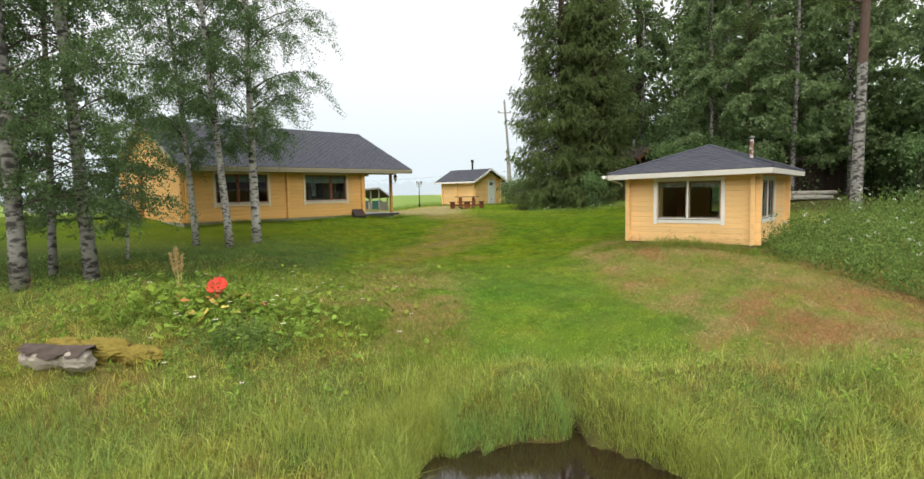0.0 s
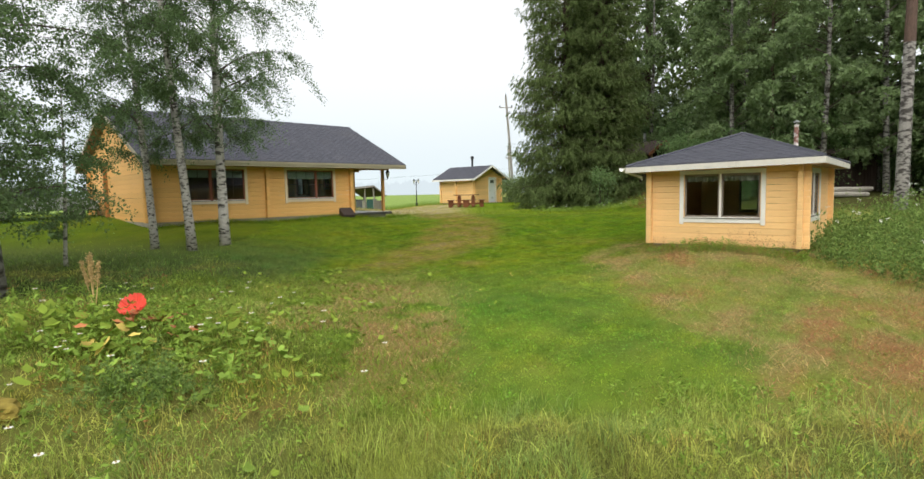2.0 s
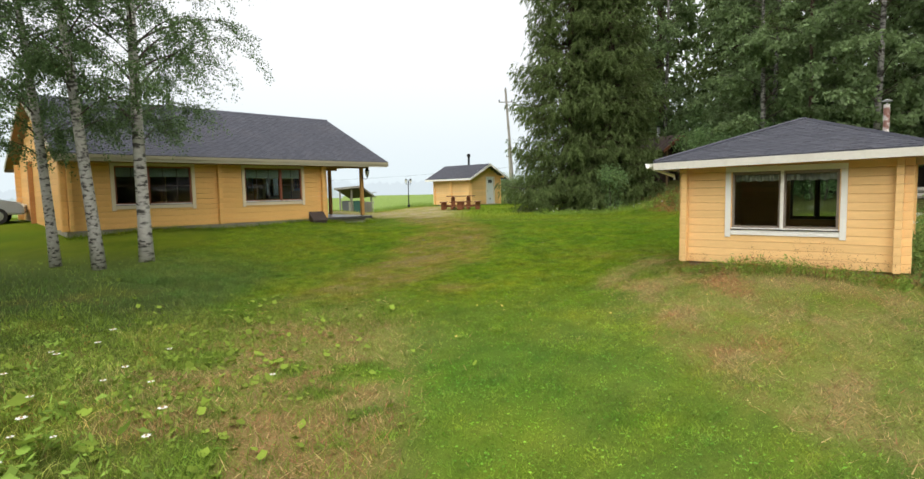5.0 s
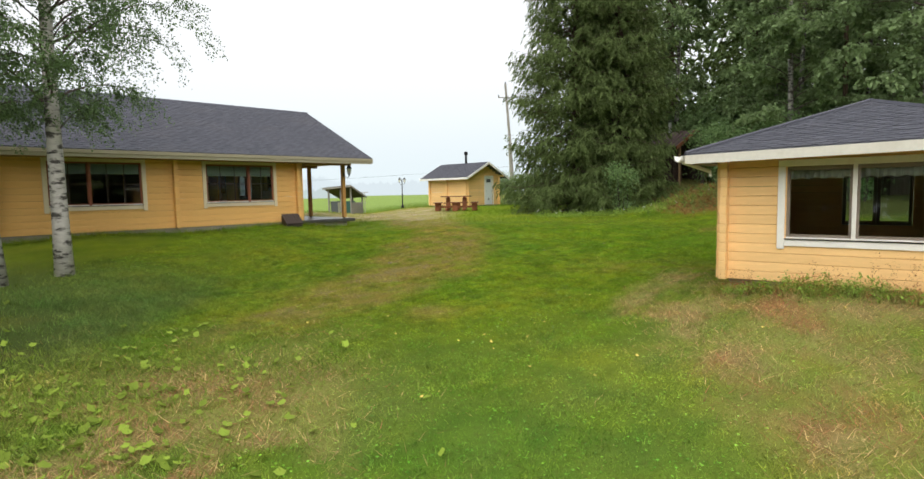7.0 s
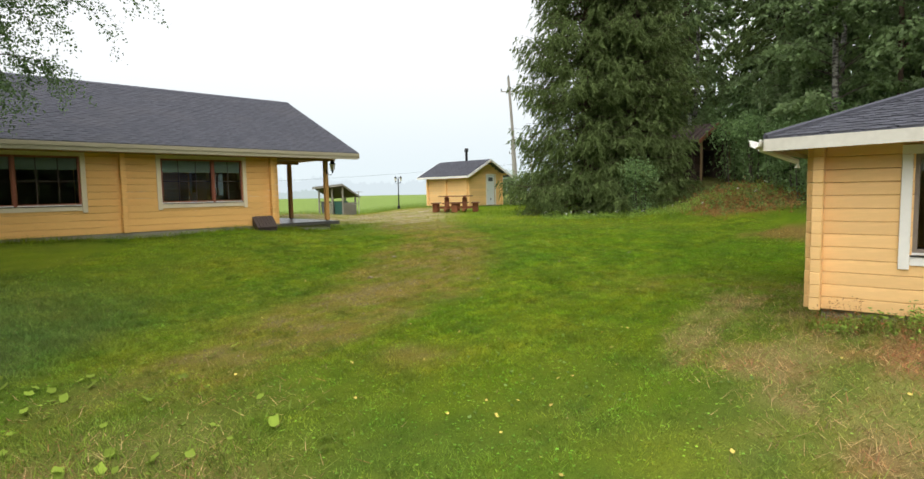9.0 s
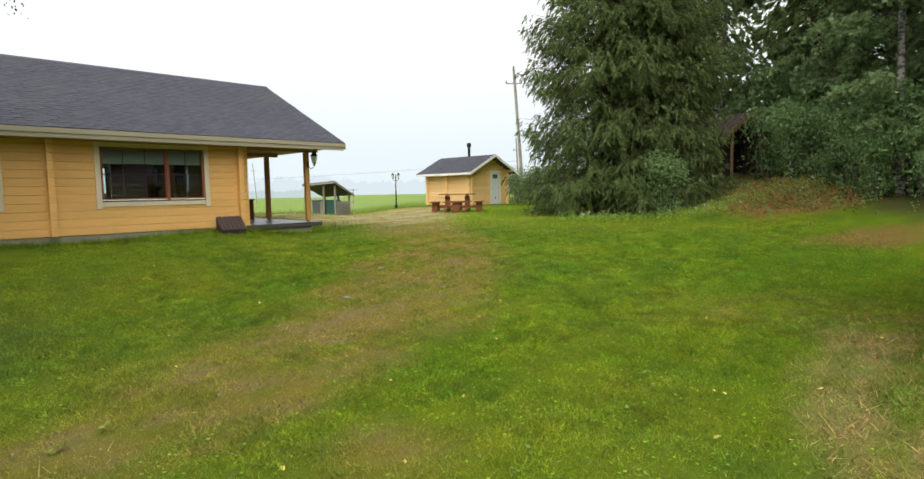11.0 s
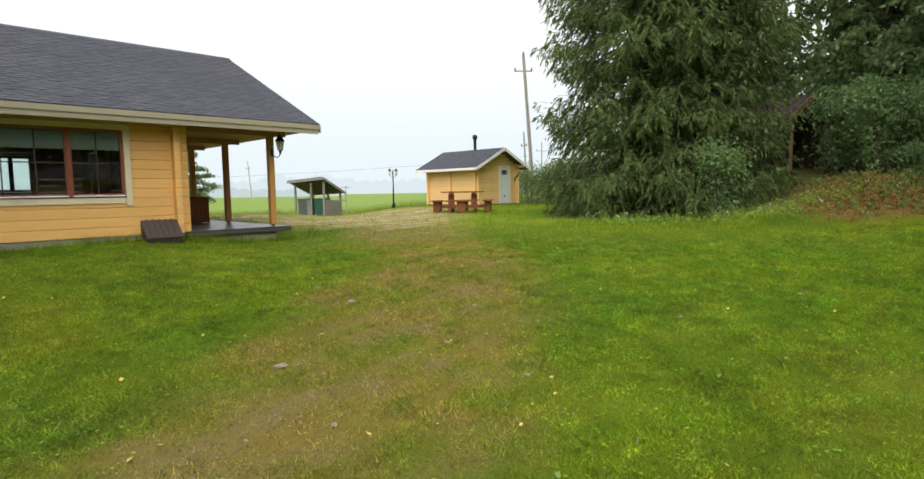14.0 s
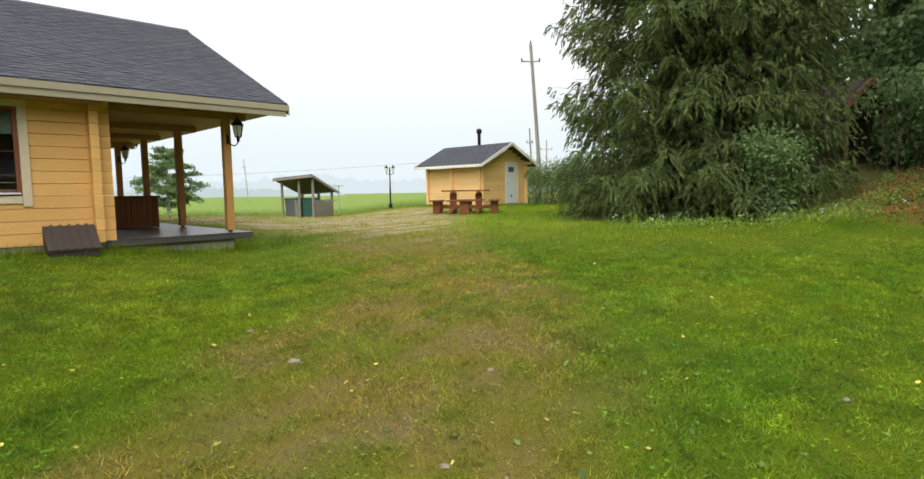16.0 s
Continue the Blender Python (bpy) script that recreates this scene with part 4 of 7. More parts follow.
def build_hut():
    """Local x runs to the near corner at 0 from -S; y inwards."""
    S, S2, OV, EZ, AZ = 3.845, 4.75, 0.55, 2.93 - KZ, 3.868 - KZ
    h = thing("barbecue_hut", HUTM, "small yellow log hut with grey pyramid shingle roof and white-trimmed window", "hut")
    rows, p, th = 13, 0.165, 0.12
    part("plinth", box((-S + 0.05, 0.06, -0.5), (-0.05, S2 - 0.05, -0.003), 0.01), M["concrete"], h)
    wa, wb, wz0, wz1 = -3.003, -0.80, 1.29 - KZ, 2.74 - KZ
    t = 0.13
    log_wall(h, "front_wall", pose(-S - 0.1, th / 2, 0), S + 0.3, rows, p, th, M["yellow2"], [(wa + S + 0.1 + t, wb + S + 0.1 - t, wz0 + t, wz1 - t)])
    log_wall(h, "side_wall", pose(-th / 2, -0.2, 0, 0, 0, 90), S2 + 0.4, rows, p, th, M["yellow2"], [(0.75 + t, 2.95 - t, wz0 + t, wz1 - t)])
    log_wall(h, "back_wall", pose(0.2, S2 - th / 2, 0, 0, 0, 180), S + 0.3, rows, p, th, M["yellow2"], [(1.45, 2.75, wz0 + 0.1, wz1 - 0.2)])
    window(h, pose(-1.15, S2 + th / 2, wz0, 0, 0, 180), 1.5, wz1 - wz0 - 0.1, (0.5, 1), M["white"], M["greywood"], 0.11)
    log_wall(h, "far_wall", pose(-S + th / 2, S2 + 0.2, 0, 0, 0, -90), S2 + 0.4, rows, p, th, M["yellow2"], [(1.9, 2.8, 0.0, 1.95)])
    for x in (-S, 0):
        log_ends(h, pose(x, -th / 2, 0), rows, p, M["yellow2"], 0.16, 0.12)
    for y in (0, S2):
        log_ends(h, pose(th / 2, y, 0, 0, 0, 90), rows, p, M["yellow2"], 0.15, 0.12)
        log_ends(h, pose(-S - th / 2, y, 0, 0, 0, -90), rows, p, M["yellow2"], 0.08, 0.12)
    win = window(h, pose(wa, -th / 2, wz0), wb - wa, wz1 - wz0, (0.49, 1), M["white"], M["greywood"], 0.11, (), M["curtain"], 0.2)
    win["label"] = "two-pane window with white trim and a pale valance"
    window(h, pose(th / 2, 0.55, wz0, 0, 0, 90), 2.2, wz1 - wz0, (0.5, 1), M["white"], M["greywood"], 0.13, (), M["curtain"], 0.2)
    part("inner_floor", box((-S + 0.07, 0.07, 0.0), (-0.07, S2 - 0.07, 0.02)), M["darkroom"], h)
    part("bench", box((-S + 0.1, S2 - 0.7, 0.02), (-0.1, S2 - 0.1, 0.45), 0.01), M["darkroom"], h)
    c = [(-S - OV, -OV), (OV, -OV), (OV, S2 + OV), (-S - OV, S2 + OV)]
    ap = (-S / 2, S2 / 2, AZ)
    bm = bmesh.new()
    va = bm.verts.new(ap)
    ez = (EZ - 0.035, EZ + 0.04, EZ + 0.005, EZ - 0.01)     # eave corner heights set apart to fit the camera's view
    vs = [bm.verts.new((x, y, z)) for (x, y), z in zip(c, ez)]
    vl = [bm.verts.new((x, y, z - 0.05)) for (x, y), z in zip(c, ez)]
    for i in range(4):
        j = (i + 1) % 4
        bm.faces.new((vs[i], vs[j], va))
        bm.faces.new((vl[i], vl[j], vs[j], vs[i]))
    bm.faces.new(vl[::-1])
    roof = part("roof", bm, M["shingle"], h, "grey hexagon-shingle pyramid roof")
    part("soffit", box((-S - OV + 0.05, -OV + 0.05, EZ - 0.14), (OV - 0.05, S2 + OV - 0.05, EZ - 0.12)), M["soffit"], roof)
    for i in range(4):
        a, b = Vector((*c[i], ez[i])), Vector((*c[(i + 1) % 4], ez[(i + 1) % 4]))
        mid = (a + b) / 2
        up = Vector(ap) - mid
        al = (b - a).normalized()
        run = (Vector(ap) - a).dot(al)
        L, W = (up - al * up.dot(al)).length, (b - a).length
        shingle_slope("shingles", roof, a, al, up - al * up.dot(al), lambda d, run=run, L=L, W=W: (run * d / L, W - (W - run) * d / L), L, 0.33, 0.14)
        part("hip_cap", tube([a + Vector((0, 0, 0.012)), Vector(ap) + Vector((0, 0, 0.012))], [0.05, 0.05], 5), M["shingle"], roof)
        nrm = Vector((al.y, -al.x, 0))
        q = [a - al * 0.002, b + al * 0.002]
        part("fascia", slab(tuple(q[0] + nrm * 0.022 + Vector((0, 0, -0.015))), tuple(q[1] + nrm * 0.022 + Vector((0, 0, -0.015))), tuple(q[1] - Vector((0, 0, 0.015))), tuple(q[0] - Vector((0, 0, 0.015))), 0.155), M["fasciawhite"], roof, "white fascia board")
    fl = part("flue", lathe([(0.055, -0.3), (0.055, 0.62)], 10, at=(-0.29, 0.9, EZ + 0.33)), M["rust"], h, "galvanised flue streaked with rust")
    part("flue_cap", lathe([(0.09, 0.68), (0.09, 0.70), (0.02, 0.73)], 10, at=(-0.29, 0.9, EZ + 0.33)), M["tin"], fl)
    part("cap_leg", box((-0.30, 0.89, EZ + 0.93), (-0.28, 0.91, EZ + 1.02)), M["tin"], fl)
    gm = bmesh.new()
    prism([(-0.07, 0.05), (-0.05, -0.03), (0.0, -0.06), (0.05, -0.03), (0.07, 0.05), (0.055, 0.05), (0.04, -0.02), (0, -0.045), (-0.04, -0.02), (-0.055, 0.05)], -OV - 0.12, S2 + OV, gm)
    g = part("gutter", gm, M["white"], roof, "white rain gutter")
    g.matrix_local = pose(-S - OV - 0.10, 0, EZ - 0.11)
    part("downpipe", tube([(-S - OV - 0.1, -OV + 0.15, EZ - 0.16), (-S - 0.25, -0.12, EZ - 0.34), (-S - 0.25, -0.12, EZ - 0.42)], [0.035] * 3, 8), M["white"], roof)
    return h


build_hut()


# ---- the yard shed with the white door ----
def build_shed():
    Z = 1.34
    L, W, OV, OG, OB, EZ, RZ = 3.87, 3.38, 0.59, 0.57, 0.55, 3.361 - Z, 4.488 - Z
    h = thing("yard_shed", pose(4.904, 49.896, Z, 0, 0, 131.94 - 180), "small yellow log shed with grey gable roof and white door", "shed")
    rows, p, th = 12, 0.165, 0.11
    part("plinth", box((-L + 0.05, 0.05, -0.5), (-0.05, W - 0.05, -0.003), 0.01), M["concrete"], h)
    log_wall(h, "front_wall", pose(-L - 0.16, th / 2, 0), L + 0.32, rows, p, th, M["yellow2"])
    log_wall(h, "back_wall", pose(0.16, W - th / 2, 0, 0, 0, 180), L + 0.32, rows, p, th, M["yellow2"])

    def gable(z):
        v = (z + 0.1 - EZ) / (RZ - EZ) * (W / 2 + OV) - OV
        return (max(v, -0.16), W - max(v, -0.16))
    log_wall(h, "door_wall", pose(-th / 2, 0, 0, 0, 0, 90), W, 18, p, th, M["yellow2"], [(1.80, 2.69, 0.0, 2.12)], gable)
    log_wall(h, "far_wall", pose(-L + th / 2, W, 0, 0, 0, -90), W, 18, p, th, M["yellow2"], (), gable)
    for x in (-L, -2.0, -0.02):
        log_ends(h, pose(x, -th / 2, 0), rows, p, M["yellow2"], 0.15, 0.12)
    d = part("door", box((-0.03, 1.84, 0.03), (0.03, 2.65, 2.06), 0.006), M["doorwhite"], h, "white door with a small dark pane and a vent")
    part("door_pane", box((0.031, 2.02, 1.66), (0.037, 2.47, 1.92)), M["greybin"], d)
    part("vent", lathe([(0.06, 0), (0.06, 0.012)], 10), M["black"], d).matrix_local = pose(0.031, 2.25, 0.42, 0, 90, 0)
    part("door_handle", box((0.031, 1.92, 0.98), (0.07, 1.96, 1.1), 0.006), M["tin"], d)
    for y0, y1 in ((1.74, 1.835), (2.655, 2.75)):
        part("door_trim", box((0.05, y0, 0.0), (0.078, y1, 2.16), 0.004), M["white"], h)
    part("door_trim", box((0.05, 1.837, 2.065), (0.078, 2.653, 2.16), 0.004), M["white"], h)
    part("threshold", box((0.0, 1.75, -0.12), (0.5, 2.75, -0.02), 0.01), M["stone"], h)
    bm = bmesh.new()
    for f in (lambda v: v, lambda v: W - v):
        slab((-L - OB, f(-OV), EZ), (OG, f(-OV), EZ), (OG, W / 2, RZ), (-L - OB, W / 2, RZ), 0.06, bm)
    roof = part("roof", bm, M["shingle"], h, "dark grey shingle roof")
    shingle_slope("shingles", roof, (-L - OB, -OV, EZ), (1, 0, 0), (0, W / 2 + OV, RZ - EZ), lambda d: (0, L + OB + OG), math.hypot(W / 2 + OV, RZ - EZ), 0.33, 0.15)
    part("fascia", box((-L - OB, -OV - 0.02, EZ - 0.15), (OG - 0.01, -OV + 0.004, EZ - 0.012), 0.004), M["white"], roof)
    for u0, dd in ((OG, 0.024), (-L - OB, -0.024)):
        for f in (lambda v: v, lambda v: W - v):
            part("bargeboard", slab((u0, f(-OV - 0.02), EZ + 0.0), (u0 + dd, f(-OV - 0.02), EZ + 0.0), (u0 + dd, W / 2, RZ + 0.01), (u0, W / 2, RZ + 0.01), 0.17), M["white"], roof, "white bargeboard")
    for y in (0.0, W, W / 2):
        zz = EZ + (RZ - EZ) * (min(y, W - y) + OV) / (W / 2 + OV)
        part("purlin", box((0.0, y - 0.06, zz - 0.24), (OG - 0.05, y + 0.06, zz - 0.09), 0.006), M["yellow2"], h)
    fl = part("flue", lathe([(0.09, -0.4), (0.09, 0.75)], 12, at=(-1.9, W / 2 + 0.2, RZ - 0.05)), M["black"], h)
    part("flue_cap", lathe([(0.13, 0.68), (0.15, 0.78), (0.13, 0.92), (0.04, 0.95)], 12, at=(-1.9, W / 2 + 0.2, RZ - 0.05)), M["black"], fl)
    return h


build_shed()


def picnic_table():
    gx, gy = 3.75, 44.0
    ob = thing("picnic_table", pose(gx, gy, lz(gx, gy) + 0.0, 0, 0, -8), "red-brown heavy plank picnic table with joined benches", "picnic table")
    for i in range(4):
        part("top_board", box((-0.85, -0.34 + i * 0.175, 0.76), (0.85, -0.175 + i * 0.175, 0.81), 0.008), M["tablewood"], ob)
    for x in (-0.46, 0.46):
        part("leg", box((x - 0.12, -0.05, 0.10), (x + 0.12, 0.05, 0.70), 0.01), M["tablewood"], ob)
        part("cross_beam", box((x - 0.06, -0.36, 0.69), (x + 0.06, 0.36, 0.76), 0.01), M["tablewood"], ob)
        part("foot_beam", box((x - 0.07, -0.95, 0.04), (x + 0.07, 0.95, 0.16), 0.01), M["tablewood"], ob)
    for x in (-1.02, 1.02):
        part("leg", box((x - 0.13, -0.45, 0.0), (x + 0.13, -0.37, 0.42), 0.01), M["tablewood"], ob)
        part("leg", box((x - 0.13, 0.37, 0.0), (x + 0.13, 0.45, 0.42), 0.01), M["tablewood"], ob)
        for i in range(2):
            part("bench_board", box((x - 0.19 + i * 0.195, -0.7, 0.42), (x - 0.005 + i * 0.195, 0.7, 0.47), 0.008), M["tablewood"], ob)
    for y in (-0.8, 0.8):
        for i in range(2):
            part("bench_board", box((-0.62, y - 0.16 + i * 0.165, 0.42), (0.62, y - 0.005 + i * 0.165, 0.47), 0.008), M["tablewood"], ob)
        part("leg", box((-0.16, y - 0.05, 0.0), (0.16, y + 0.05, 0.42), 0.01), M["tablewood"], ob)
    ob.scale = (1.1, 1.1, 1.12)
    part("low_rail", box((-1.02, -0.04, 0.16), (1.02, 0.04, 0.27), 0.01), M["tablewood"], ob)
    return ob


picnic_table()


def yard_lamp():
    gx, gy = 0.1, 53.8
    ob = thing("yard_lamp", pose(gx, gy, lz(gx, gy)), "dark yard lamp post with two lantern heads", "street lamp")
    part("pole", lathe([(0.11, 0), (0.11, 0.25), (0.05, 0.32), (0.045, 1.2), (0.035, 1.25), (0.032, 2.05), (0.05, 2.1), (0.02, 2.35)], 10), M["black"], ob)
    for s in (-1, 1):
        x = 0.19 * s
        part("arm", tube([(0, 0, 1.95), (x * 0.6, 0, 1.90), (x, 0, 1.98), (x, 0, 2.06)], [0.016] * 4, 6), M["black"], ob)
        hd = part("lantern_head", lathe([(0.05, 0), (0.095, 0.22)], 6, at=(x, 0, 2.06)), M["frost"], ob)
        part("cap", lathe([(0.115, 0.22), (0.05, 0.32), (0.015, 0.38)], 6, at=(x, 0, 2.06)), M["black"], hd)
        part("holder", lathe([(0.03, -0.03), (0.07, 0.0)], 6, at=(x, 0, 2.06)), M["black"], hd)
    return ob


yard_lamp()


def bin_shelter():
    gx, gy = -3.9, 51.0
    g = lz(gx, gy)
    ob = thing("bin_shelter", pose(gx, gy, g, 0, 0, -20), "weathered open board shelter with a lean-to roof, over bins", "shelter")
    W, D = 1.75, 1.8
    for x, y, hh in ((-W / 2, -D / 2, 1.80), (0.1, -D / 2, 1.86), (W / 2, -D / 2, 1.93), (-W / 2, D / 2, 1.26), (W / 2, D / 2, 1.32), (0.1, D / 2, 1.28)):
        part("post", box((x - 0.05, y - 0.05, 0), (x + 0.05, y + 0.05, hh), 0.006), M["greyboard"], ob)
    A, B = (-W / 2 - 0.3, -D / 2 - 0.3, 1.98), (W / 2 + 0.18, -D / 2 - 0.3, 2.15)
    C, E = (W / 2 + 0.18, D / 2 + 0.35, 1.33), (-W / 2 - 0.3, D / 2 + 0.35, 1.22)
    roof = part("roof", slab(A, B, C, E, 0.05), M["tarp"], ob, "dark corrugated lean-to roof")
    for i in range(12):
        f, f2 = (i + 0.1) / 12, (i + 0.55) / 12
        p = [tuple(Vector(A).lerp(Vector(B), f) + Vector((0, 0, 0.03))), tuple(Vector(A).lerp(Vector(B), f2) + Vector((0, 0, 0.03))), tuple(Vector(E).lerp(Vector(C), f2) + Vector((0, 0, 0.03))), tuple(Vector(E).lerp(Vector(C), f) + Vector((0, 0, 0.03)))]
        part("roof_rib", slab(*p, 0.028), M["tarp"], roof)
    part("verge_board", slab((W / 2 + 0.182, -D / 2 - 0.3, 2.14), (W / 2 + 0.205, -D / 2 - 0.3, 2.14), (W / 2 + 0.205, D / 2 + 0.35, 1.32), (W / 2 + 0.182, D / 2 + 0.35, 1.32), 0.13), M["greyboard"], roof)
    part("eave_board", slab((-W / 2 - 0.3, -D / 2 - 0.325, 1.97), (W / 2 + 0.18, -D / 2 - 0.325, 2.14), (W / 2 + 0.18, -D / 2 - 0.302, 2.14), (-W / 2 - 0.3, -D / 2 - 0.302, 1.97), 0.12), M["greyboard"], roof)
    part("gable_panel", prism([(-D / 2, 1.42), (D / 2 - 0.3, 1.36), (-D / 2, 1.92)], W / 2 - 0.02, W / 2 + 0.02), M["greyboard"], ob).matrix_local = Matrix(((0, 0, 1, 0), (1, 0, 0, 0), (0, 1, 0, 0), (0, 0, 0, 1)))
    for i in range(10):
        y = -D / 2 + 0.06 + i * 0.172
        part("board", box((W / 2 + 0.052, y, 0.05), (W / 2 + 0.075, y + 0.16, 0.92), 0.004), M["greyboard"], ob)
    for i in range(10):
        x = -W / 2 + i * 0.175
        part("board", box((x, D / 2 + 0.052, 0.05), (x + 0.16, D / 2 + 0.075, 0.8), 0.004), M["greyboard"], ob)

    def bin_(x, mat_, label):
        b = thing("waste_bin", ob.matrix_world @ pose(x, -0.45, 0), label, "bin", "bins in the shelter")
        part("body", prism([(-0.26, 0.06), (0.26, 0.06), (0.31, 0.95), (-0.31, 0.95)], -0.33, 0.33), mat_, b)
        part("lid", box((-0.34, -0.36, 0.951), (0.34, 0.36, 1.02), 0.02), mat_, b)
        for s in (-0.24, 0.24):
            part("wheel", lathe([(0.09, -0.03), (0.09, 0.03)], 10), M["tyre"], b).matrix_local = pose(s, 0.3, 0.09, 0, 90, 0)
    bin_(-0.5, M["greybin"], "dark grey wheeled waste bin under the shelter")
    bin_(0.48, M["greenbin"], "dark green wheeled waste bin under the shelter")
    part("white_panel", box((-0.16, -D / 2 - 0.02, 0.02), (0.02, -D / 2 + 0.02, 0.94)), M["tin"], ob)


bin_shelter()


# ---- poles and cables ----
def utility_pole(x, y, height, r, lean=(0, 0), arm=0.9):
    g = lz(x, y)
    ob = thing("utility_pole", pose(x, y, g), "weathered grey wooden utility pole with a crossarm", "utility pole")
    part("pole", tube([(0, 0, -0.3), (lean[0] * 0.5, lean[1] * 0.5, height / 2), (lean[0], lean[1], height)], [r, r * 0.85, r * 0.7], 8), M["polewood"], ob)
    bm = box((lean[0] - arm, lean[1] - 0.04, height - 1.23), (lean[0] + arm, lean[1] + 0.04, height - 1.15))
    part("crossarm", bm, M["polewood"], ob)
    for s in (0.05 - arm, 0, arm - 0.05):
        part("insulator", lathe([(0.05, 0), (0.06, 0.1), (0.03, 0.2)], 6, at=(lean[0] + s, lean[1], height - 1.15 if s else height)), M["greybin"], ob)
    return ob


utility_pole(10.1, 60.9, 10.9, 0.15, (-0.75, 0), 0.66)
utility_pole(12.2, 76, 6.6, 0.12, (-0.3, 0), 0.3)
utility_pole(-28.4, 120, 7.0, 0.10, (-0.5, 0), 0.3)
utility_pole(20.5, 110, 8.5, 0.14)


def cable(a, b, sag, r=0.012):
    a, b = Vector(a), Vector(b)
    pts = [a.lerp(b, i / 14) - Vector((0, 0, sag * (1 - (i / 7 - 1) ** 2))) for i in range(15)]
    tagged(part("overhead_cable", tube(pts, [r] * 15, 4), M["black"], None), "thin black overhead cable between the poles", "cable")


cable((9.8, 60.9, 4.6), (-30, 75, 3.7), 0.4, 0.009)


# ---- trees ----
def rand_unit(rng, n):
    v = rng.normal(size=(n, 3))
    return v / np.linalg.norm(v, axis=1, keepdims=True)


def leaf_quads(rng, at, size, droop=0.5, wide=0.62):
    """Diamond leaves at many places, hanging in all directions."""
    n = len(at)
    d = rand_unit(rng, n)
    d[:, 2] -= droop
    d /= np.linalg.norm(d, axis=1, keepdims=True)
    s = np.cross(d, rand_unit(rng, n))
    s /= np.linalg.norm(s, axis=1, keepdims=True) + 1e-6
    L = (np.asarray(size) * rng.uniform(0.65, 1.3, n))[:, None]
    mid = at + d * L * 0.45
    return np.stack([at, mid + s * L * wide / 2, at + d * L, mid - s * L * wide / 2], 1)


def curve_points(p0, d0, length, bend, n):
    """A limb that starts along d0 and bends by the vector bend along its length."""
    t = np.linspace(0, 1, n)[:, None]
    return p0 + d0 * length * t + bend * length * t ** 2


def birch_parts(seed, height, r0, lean, crown_lo, spread, n_limb, per_twig, leaf, bark="birchbark", leafmat="leaf", droop=0.55, twigs=9, top=99.0, rise=(0.45, 0.95), sag=0.42):
    """Trunk, limbs and crown meshes of a birch, standing at its own origin."""
    rng = np.random.default_rng(seed)
    root = new("birch_tree")
    tz = np.linspace(0, height, 14)
    bow = rng.uniform(-0.15, 0.15, 2)
    px = lean[0] * (tz / height) + bow[0] * np.sin(tz / height * 3.1)
    py = lean[1] * (tz / height) + bow[1] * np.sin(tz / height * 2.6)
    rr = r0 * (1.05 - tz / height) ** 0.8
    rr[0] *= 1.2
    pts = [(float(a), float(b), float(c) - (0.35 if i == 0 else 0)) for i, (a, b, c) in enumerate(zip(px, py, tz))]
    tr = part("trunk", tube(pts, [float(r) for r in rr], 10), M[bark], root)
    for p in tr.data.polygons:
        p.use_smooth = True
    bm = bmesh.new()
    spots = []
    for i in range(n_limb):
        z = crown_lo + (height * 0.97 - crown_lo) * (i + rng.uniform(0, 1)) / n_limb
        f = (z - crown_lo) / (height - crown_lo)
        az = rng.uniform(0, 2 * math.pi)
        L = spread * (0.55 + 0.45 * rng.random()) * (1 - f) ** 0.55 * (0.75 + 0.5 * min(1, f * 4))
        L = max(L, 0.5)
        p0 = np.array([np.interp(z, tz, px), np.interp(z, tz, py), z])
        up = rng.uniform(*rise)
        d0 = np.array([math.cos(az), math.sin(az), up])
        d0 /= np.linalg.norm(d0)
        c = curve_points(p0, d0, L, np.array([0, 0, -sag]), 6)
        r = min(0.2 * r0, 0.009 * L + 0.004)
        tube([tuple(q) for q in c], [r, r * 0.8, r * 0.6, r * 0.45, r * 0.3, 0.004], 5, bm, cap=False)
        for j in range(twigs):
            t = rng.uniform(0.25, 1.0)
            q = p0 + d0 * L * t + np.array([0, 0, -sag]) * L * t * t
            a2 = az + rng.normal(0, 0.9)
            l2 = L * rng.uniform(0.18, 0.42)
            d2 = np.array([math.cos(a2), math.sin(a2), rng.uniform(-0.1, 0.5)])
            tw = curve_points(q, d2, l2, np.array([0, 0, -droop]), 3)
            if j % 2 == 0:
                tube([tuple(x) for x in tw], [0.004, 0.003, 0.0015], 3, bm, cap=False)
            m = int(per_twig * (0.5 + l2))
            s = rng.uniform(0.05, 1.1, m)[:, None]
            at = q + d2 * l2 * s + np.array([0, 0, -droop]) * l2 * s ** 2
            at = at + rng.normal(0, 0.055, (m, 3)) - np.array([0, 0, 0.16]) * rng.random((m, 1))
            spots.append(at)
    part("branchwork", bm, M["twig"], root)["kind"] = "stuff"
    at = np.concatenate(spots)
    high = at[:, 2] > top
    at = at[~high | (rng.random(len(at)) < 0.25)]
    soup("crown", leaf_quads(rng, at, np.where(at[:, 2] > top, 2.0, 1.0) * leaf), 4, M[leafmat], root)
    return root


